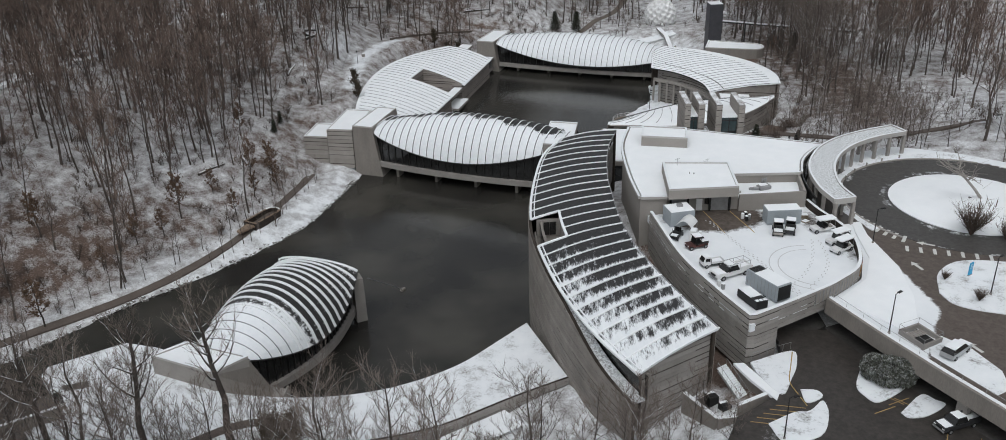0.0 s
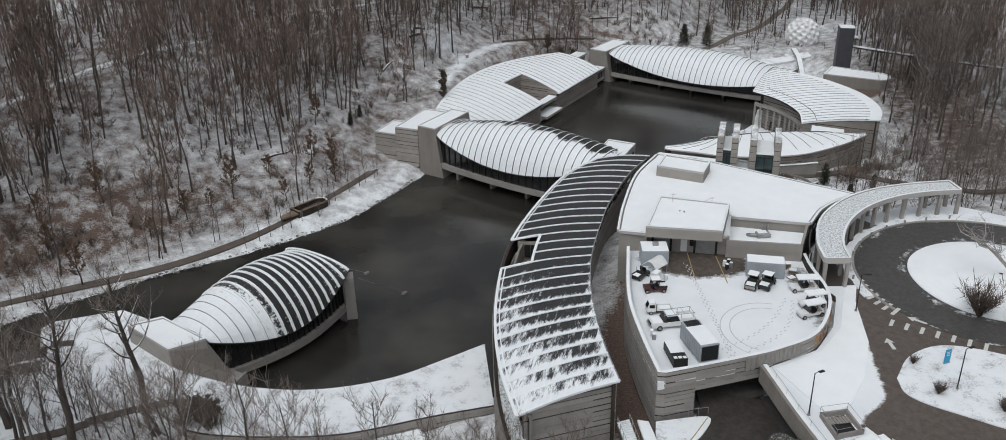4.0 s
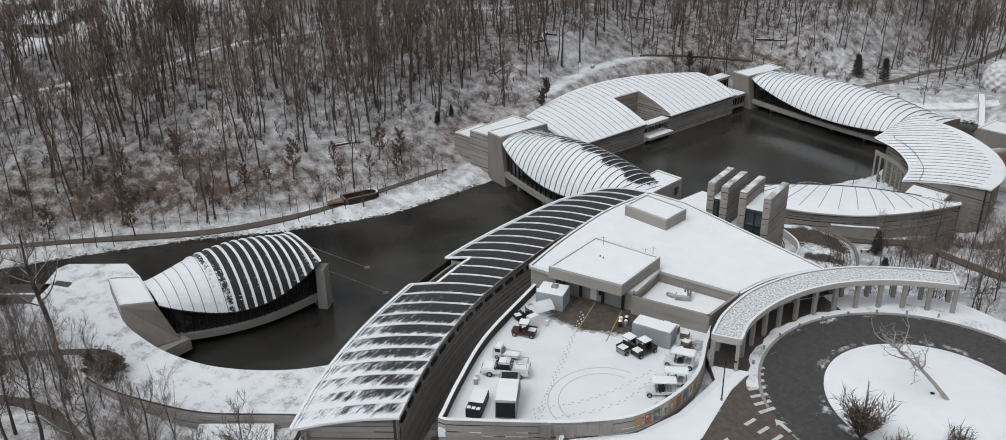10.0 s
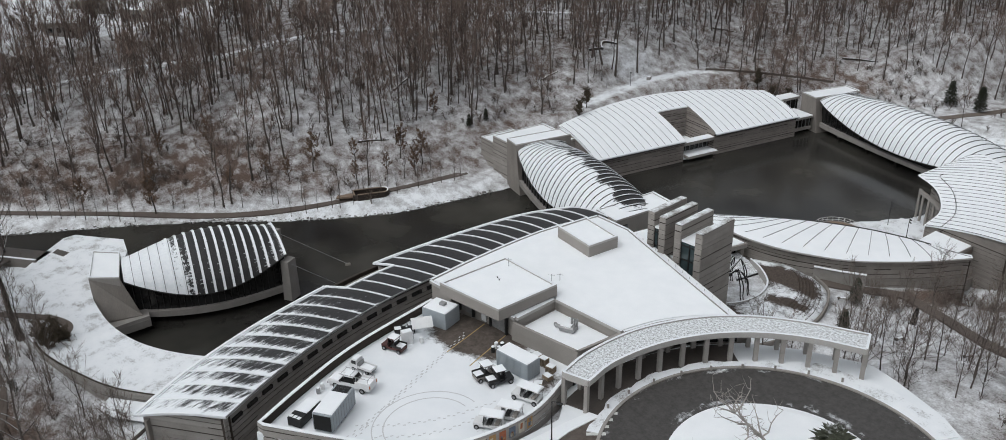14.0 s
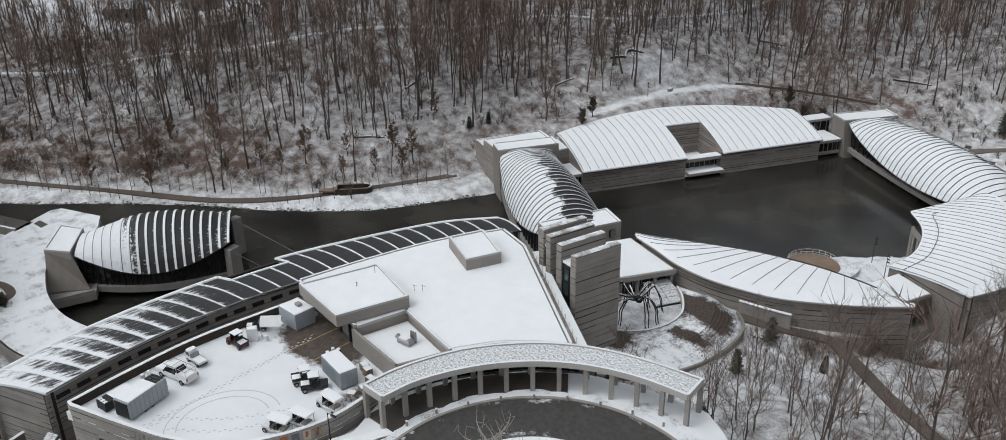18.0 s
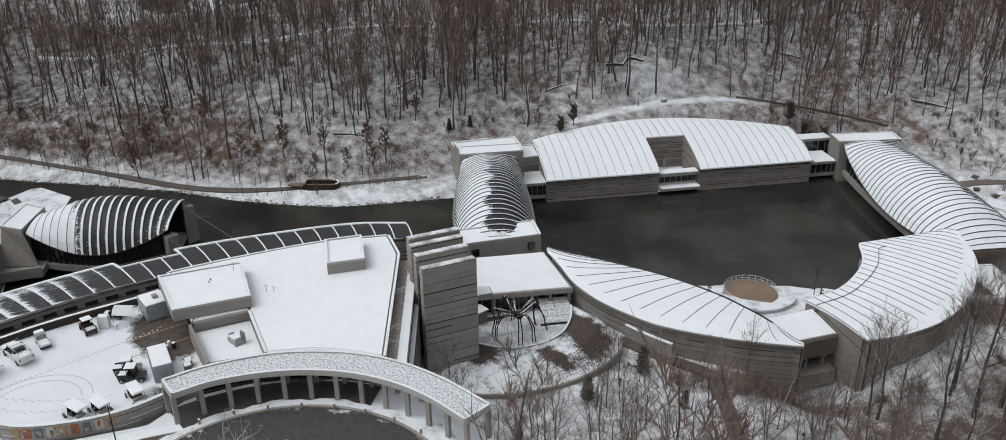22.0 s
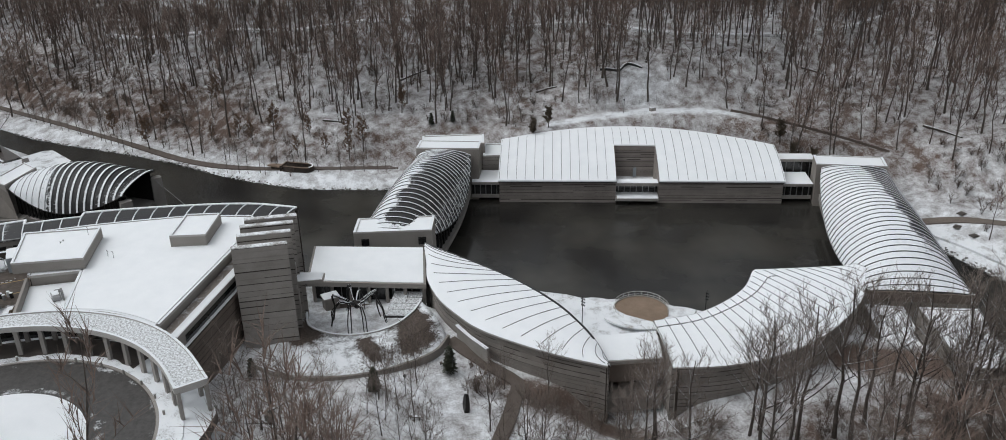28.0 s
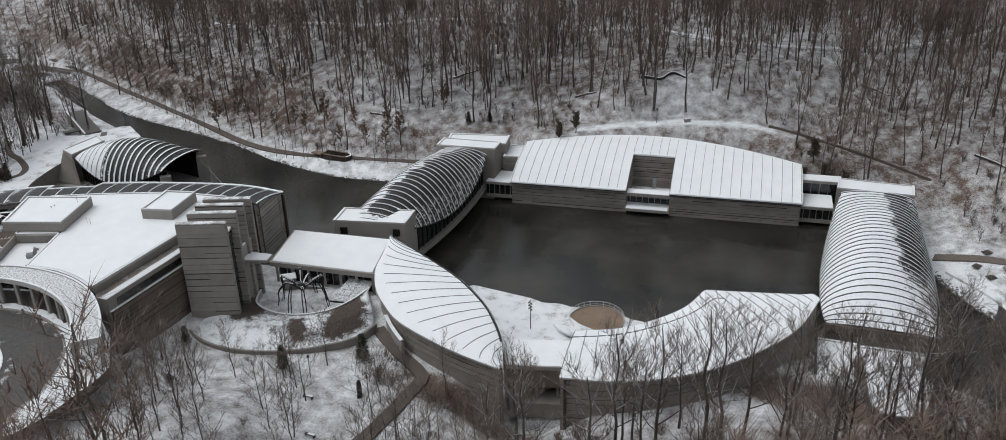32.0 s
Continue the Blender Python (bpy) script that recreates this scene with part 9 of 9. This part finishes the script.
plant(slope[0], [(2, 92), (11, 93), (17, 92), (23, 92), (16, 85), (27, 88), (4, 97)], 0.8, 1.3)
plant(slope[1], [(7, 90), (14, 89), (20, 90), (9, 86), (22, 86), (-2, 88), (25, 95), (-39.4, 96.2), (-40.8, 94.8), (-33.4, 97.6), (-43.5, 93.0)], 0.8, 1.3)
front = [tree_kind("bank_tree", "slender many-stemmed bare tree below the dam terrace", "tree", "trees below the dam terrace", 570 + k, h=9.4, r=0.10, spread=4.4, limbs=12, subs=5, twigs=6, clear=0.12, fine=0.25, upright=1.7, segs=3, twig_len=0.9) for k in range(2)]
plant(front[0], [(-63, 96.5), (-57.5, 94.5), (-52.2, 96.6), (-45.0, 93.8), (-40.6, 91.6), (-31.0, 93.6), (-24.6, 94.2), (-17.0, 93.8), (-10.5, 96.0), (-66.6, 97.6), (-48.4, 88.6), (-36.6, 84.0)], 0.8, 1.25)
plant(front[1], [(-60.4, 93.4), (-54.6, 91.2), (-49.6, 95.8), (-42.6, 89.2), (-34.4, 92.4), (-27.8, 91.0), (-21.0, 95.0), (-13.6, 92.2), (-69.4, 95.0), (-58.0, 88.4), (-63.8, 89.8), (-30.4, 85.6)], 0.8, 1.25)
# tall trees close to the flight
big = [tree_kind("tall_tree", "tall bare broadleaf tree with snow-streaked limbs", "tree", "tall trees nearest the flight", 540 + k, h=18 + 2 * k, r=0.25 + 0.02 * k, spread=8.2, limbs=17, subs=7, twigs=8, clear=(0.38, 0.46, 0.32)[k], fine=0.4, upright=0.85, segs=5, twig_len=1.2, capped=True) for k in range(3)]
bs = [[], [], []]
for k, p in enumerate([(-29.4, 83.0), (-46, 84.4), (-52, 88), (-64, 92), (-70, 86), (-84, 84), (-20, 78), (-90, 96), (-74, 104), (-2, 78), (14, 76), (-14, 84), (-8, 84), (-22, 83), (2, 85), (-28, 88), (80, 290), (84, 283), (79, 301), (88, 296), (92, 287), (83, 307), (97, 301)]):
    bs[k % 3].append(p)
bs[1].append((-49.8, 279.2))
for k in range(16):
    bs[k % 3].append((86 + 9 * ((k * 0.618) % 1), 262 + 2.6 * k))
for k in range(46):
    x, y = rs.uniform(76, 112), rs.uniform(226, 318)
    q = np.array([x]), np.array([y])
    if allowed(*q)[0]:
        bs[k % 3].append((x, y))
for k in range(26):
    x, y = rs.uniform(-96, -44), rs.uniform(58, 100)
    if allowed(np.array([x]), np.array([y]))[0] and signed_distance(x, y, POND) > 4:
        bs[k % 3].append((x, y))
old = tree_kind("old_tree", "very tall thick-trunked bare tree by the dam path", "tree", "old trees by the dam", 560, h=25, r=0.60, spread=9.0, limbs=16, subs=7, twigs=9, clear=0.52, fine=0.6, upright=0.8, segs=5, twig_len=1.2, capped=True)
plant(old, [(-36.2, 95.5), (-46.0, 90.0), (-58, 92)], 0.9, 1.05)
for kd, sp_ in zip(big, bs):
    plant(kd, sp_, 0.8, 1.2)

# oaks that kept their dry leaves
def leafy(seed, h, n, size, mat, name, label, category, group):
    t = tree_kind(name, label, category, group, seed, h=h, r=0.12, spread=h * 0.34, limbs=12, subs=3, twigs=2, clear=0.2, fine=0.5, upright=1.0, segs=2, twig_len=0.7)
    rnd = np.random.default_rng(seed)
    c = np.array([o for o in t.children if o.name.startswith("crown")][0].data.vertices[0].co)
    cm = [o for o in t.children if o.name.startswith("crown")][0].data
    co = np.zeros(len(cm.vertices) * 3, np.float32)
    cm.vertices.foreach_get("co", co)
    co = co.reshape(-1, 3)
    pick = co[rnd.integers(0, len(co), n)] + rnd.normal(0, 0.12, (n, 3))
    A = rnd.normal(0, 1, (n, 3))
    A /= np.linalg.norm(A, axis=1)[:, None]
    B = np.cross(A, rnd.normal(0, 1, (n, 3)))
    B /= np.linalg.norm(B, axis=1)[:, None]
    C = np.cross(A, B)
    V = np.stack([pick - A * size, pick + B * size * 0.6 + C * size * 0.2, pick + A * size, pick - B * size * 0.6 + C * size * 0.2], 1).reshape(-1, 3)
    i = np.arange(n)[:, None] * 4
    F = np.concatenate([i + np.array((0, 1, 2)), i + np.array((0, 2, 3))])
    part("leaves", fast_mesh("leaves", V, F, (mat,)), None, t, "dry leaves still hanging")
    return t


oak = leafy(600, 6.5, 800, 0.15, RUST, "oak_tree", "small oak holding dry rust-brown leaves", "tree", "leaf-holding oaks")
plant(oak, [(-60.3, 182.3), (-93.4, 144.1), (-72, 170), (-56, 200), (-66, 212), (-80, 158), (-98, 128), (-60, 196), (-100, 150), (-84, 140), (-92, 160), (86, 288), (92, 294), (-70, 176), (-66, 186), (-58, 190), (-54, 196), (-76, 166)], 0.8, 1.5)


def conifer(seed, h, w, n, label, name="evergreen_tree"):
    t = thing(name, label, "tree", (0, 0, -500), group="evergreens")
    rnd = np.random.default_rng(seed)
    W = Wood()
    W.put([np.array((0, 0, -0.4)), np.array((0, 0, h * 0.5)), np.array((0, 0, h))], [0.16, 0.1, 0.02], 5)
    v, f = W.arrays()
    part("trunk", fast_mesh("trunk", v, f, (BARK,)), None, t)
    zz = h * (0.08 + 0.9 * rnd.random(n) ** 0.9)
    a = rnd.uniform(0, 6.28, n)
    tier = 0.72 + 0.28 * np.sin(zz * 7.0 + 1.7 * np.sin(3 * a)) * np.cos(2 * a + zz)
    r = w * (1.05 - zz / h) ** 0.6 * tier * (0.2 + 0.8 * rnd.random(n) ** 0.7)
    P = np.stack([r * np.cos(a), r * np.sin(a), zz], 1)
    D = np.stack([np.cos(a), np.sin(a), rnd.uniform(-0.35, 0.3, n)], 1)
    S = np.stack([-np.sin(a), np.cos(a), rnd.uniform(-0.3, 0.3, n)], 1)
    L = 0.10 * w + 0.22 * rnd.random(n)
    V = np.stack([P - D * L[:, None], P + S * L[:, None] * 0.35, P + D * L[:, None], P - S * L[:, None] * 0.35], 1).reshape(-1, 3)
    i = np.arange(n)[:, None] * 4
    F = np.concatenate([i + np.array((0, 1, 2)), i + np.array((0, 2, 3))])
    part("crown", fast_mesh("crown", V, F, (EVERGREEN,)), None, t)
    return t


cedar = conifer(700, 4.6, 1.5, 1500, "small dark evergreen dusted with snow")
plant(cedar, [(-59.6, 219.4), (-59.4, 225.4), (55.4, 174.6), (59.6, 205.2), (63.6, 192.9)], 0.7, 1.1)
dark_pine = conifer(702, 8.6, 3.4, 1900, "full dark evergreen beside the snowy trail")
plant(dark_pine, [(18.4, 345.0), (26.6, 347.0)], 0.75, 0.95)
arb = leafy(640, 4.6, 5200, 0.10, DRYFROND, "broad_bush", "dense brown leafy bush beside a snowy path", "shrub", "dense brown bushes")
plant(arb, [(-22.8, 303.8), (-24.6, 306.6), (-20.6, 308.6), (-17.0, 312.0), (-41.6, 244.0), (-43.0, 248.6), (-31.0, 99.4), (-29.2, 97.6), (-32.6, 97.4), (-30.0, 101.0), (-32.2, 99.8)], 0.95, 1.35)
small_ever = leafy(641, 2.6, 1300, 0.11, FROSTLEAF, "small_bush", "small frosted evergreen bush on the slope", "shrub", "small evergreen bushes")
plant(small_ever, [(-29.5, 91.6), (-20.6, 89.6), (68.0, 169.6), (71.7, 177.7)], 0.8, 1.1)
pine = conifer(701, 35.2, 5.0, 9000, "very tall dark pine rising from the car park", "pine_tree")
pine.matrix_basis = pose(99.9, 111.2, PAD)
for x, y, s in ((47.9, 98.8, 1.0), (49.2, 97.4, 1.15), (50.9, 97.2, 1.1)):
    rb_ = thing("round_bush", "rounded grey-green shrub frosted with snow", "shrub", (x, y, LOT + 0.15), group="shrubs on the verge")
    rnd = np.random.default_rng(int(x * 10))
    n = 3000
    th, ph = np.arccos(1 - rnd.random(n) * 1.7), rnd.uniform(0, 6.28, n)
    R0 = 1.7 * s * (0.8 + 0.25 * rnd.random(n))
    P = np.stack([R0 * np.sin(th) * np.cos(ph), R0 * np.sin(th) * np.sin(ph), 1.5 * s + R0 * 1.1 * np.cos(th)], 1)
    A = rnd.normal(0, 1, (n, 3)); A /= np.linalg.norm(A, axis=1)[:, None]
    B = np.cross(A, rnd.normal(0, 1, (n, 3))); B /= np.linalg.norm(B, axis=1)[:, None]
    V = np.stack([P - A * 0.2, P + B * 0.1, P + A * 0.2, P - B * 0.1], 1).reshape(-1, 3)
    i = np.arange(n)[:, None] * 4
    part("foliage", fast_mesh("foliage", V, np.concatenate([i + np.array((0, 1, 2)), i + np.array((0, 2, 3))]), (FROSTLEAF,)), None, rb_)
    part("stem", Shape().tube([(0, 0, -0.1), (0.1, 0, 0.9), (0, 0.1, 1.8)], [0.12, 0.08, 0.04], 5), BARK, rb_)

# leaning silver tree sculpture on the island and clipped shrubs round it
lt = thing("silver_tree", "leaning bare silver metal tree on the island", "sculpture", (82.2, 143.4, PAD + 1.1), 190)
T_ = Wood()
rl = random.Random(4)
main_pts = [np.array((0, 0, -0.3)), np.array((1.9, 0.3, 1.9)), np.array((3.8, 0.4, 3.8)), np.array((5.4, 0.9, 5.2)), np.array((6.8, 1.6, 6.6))]
T_.put(main_pts, [0.30, 0.24, 0.20, 0.13, 0.05], 6)
v, f = T_.arrays()
part("trunk", fast_mesh("trunk", v, f, (PALEBARK,)), None, lt)
for k in range(12):
    T_ = Wood()
    i = 2 + k % 3
    b = main_pts[i]
    pts = [b]
    d = np.array((rl.uniform(-0.7, 1.4), rl.uniform(-1.5, 1.5), rl.uniform(-0.1, 0.8)))
    for s in range(4):
        d = d / np.linalg.norm(d) + np.array((rl.uniform(-.5, .5), rl.uniform(-.5, .5), rl.uniform(-.2, .4)))
        pts.append(pts[-1] + d / np.linalg.norm(d) * 1.1)
    T_.put(pts, [0.12, 0.10, 0.07, 0.05, 0.025], 5)
    for q in range(5):
        b3 = pts[1 + q % 4]
        T_.put([b3, b3 + np.array((rl.uniform(-1, 1), rl.uniform(-1, 1), rl.uniform(-.2, .9))) * 0.9, b3 + np.array((rl.uniform(-1, 1), rl.uniform(-1, 1), rl.uniform(0, 1))) * 1.5], [0.045, 0.03, 0.012], 4)
    v, f = T_.arrays()
    part("limb", fast_mesh("limb", v, f, (PALEBARK,)), None, lt)
shr = [bush(800 + k, 2.6, 60, 12) for k in range(2)]
for k, (x, y, s) in enumerate(((74.9, 131.3, 1.9), (85.1, 134.0, 1.2), (79.5, 129.4, 1.1), (64.4, 116.8, 0.5), (66.5, 110.5, 0.6), (73.5, 108.5, 0.7))):
    t = thing("bare_shrub", "dense leafless brown shrub in the snow", "shrub", (x, y, PAD + 0.12), 40 * k, group="bare shrubs by the road")
    v, f = shr[k % 2]
    part("stem_clump", fast_mesh("stem_clump", v * s, f, (SHRUB,)), None, t)

# stones along the water's edge
rock = Shape()
rq = random.Random(31)
shore = resample([tuple(p) for p in WEST_SHORE][8:], 420)
for k in range(900):
    i = rq.randrange(1, 419)
    p = np.array(shore[i])
    d = np.array(shore[i + 1]) - np.array(shore[i - 1])
    n = np.array((-d[1], d[0])) / np.linalg.norm(d)
    q = p + n * rq.uniform(-0.6, 1.4)
    s = rq.uniform(0.18, 0.55)
    z = rq.uniform(-0.1, 0.35)
    rock.box(q[0], q[1], z - 0.15, s * rq.uniform(0.8, 1.6), s, s * rq.uniform(0.5, 0.9), rq.uniform(0, 180), rq.uniform(0.45, 0.8))
east_shore = resample([(14, 318), (22, 319.5), (31, 320.8), (40, 323.5), (51, 327), (58, 328)], 200)
for k in range(420):
    q = np.array(east_shore[rq.randrange(0, 200)]) + np.array((rq.uniform(-0.6, 0.6), rq.uniform(-0.7, 1.4)))
    s = rq.uniform(0.2, 0.6)
    rock.box(q[0], q[1], rq.uniform(-0.25, 0.3), s * rq.uniform(0.8, 1.6), s, s * rq.uniform(0.5, 0.9), rq.uniform(0, 180), rq.uniform(0.45, 0.8))
tagged(part("shore_stones", rock, ROCK, None), "snow-capped stones along the pond's edge", "stones", kind="stuff")
# fallen trunks on the hill
for x, y, a, L in ((-16.4, 342.5, 20, 11), (-70, 190, 60, 8), (-86, 214, 110, 9), (-58, 330, 40, 8), (-62, 250, 80, 6)):
    t = thing("fallen_trunk", "fallen bare tree trunk lying on the snowy slope", "log", (x, y, gz(x, y) + 0.25), a, group="fallen trunks")
    e = gz(x + L * math.cos(radians(a)), y + L * math.sin(radians(a))) - gz(x, y)
    part("trunk", Shape().tube([(0, 0, 0), (L * 0.5, 0.2, e * 0.5 + 0.1), (L, 0, e)], [0.32, 0.26, 0.14], 7), BARK, t)
    part("snow_cap", Shape().ribbon([(0.2, 0, 0.28), (L * 0.5, 0.2, e * 0.5 + 0.34), (L * 0.96, 0, e + 0.12)], 0.3, 0.07), SNOW, t)
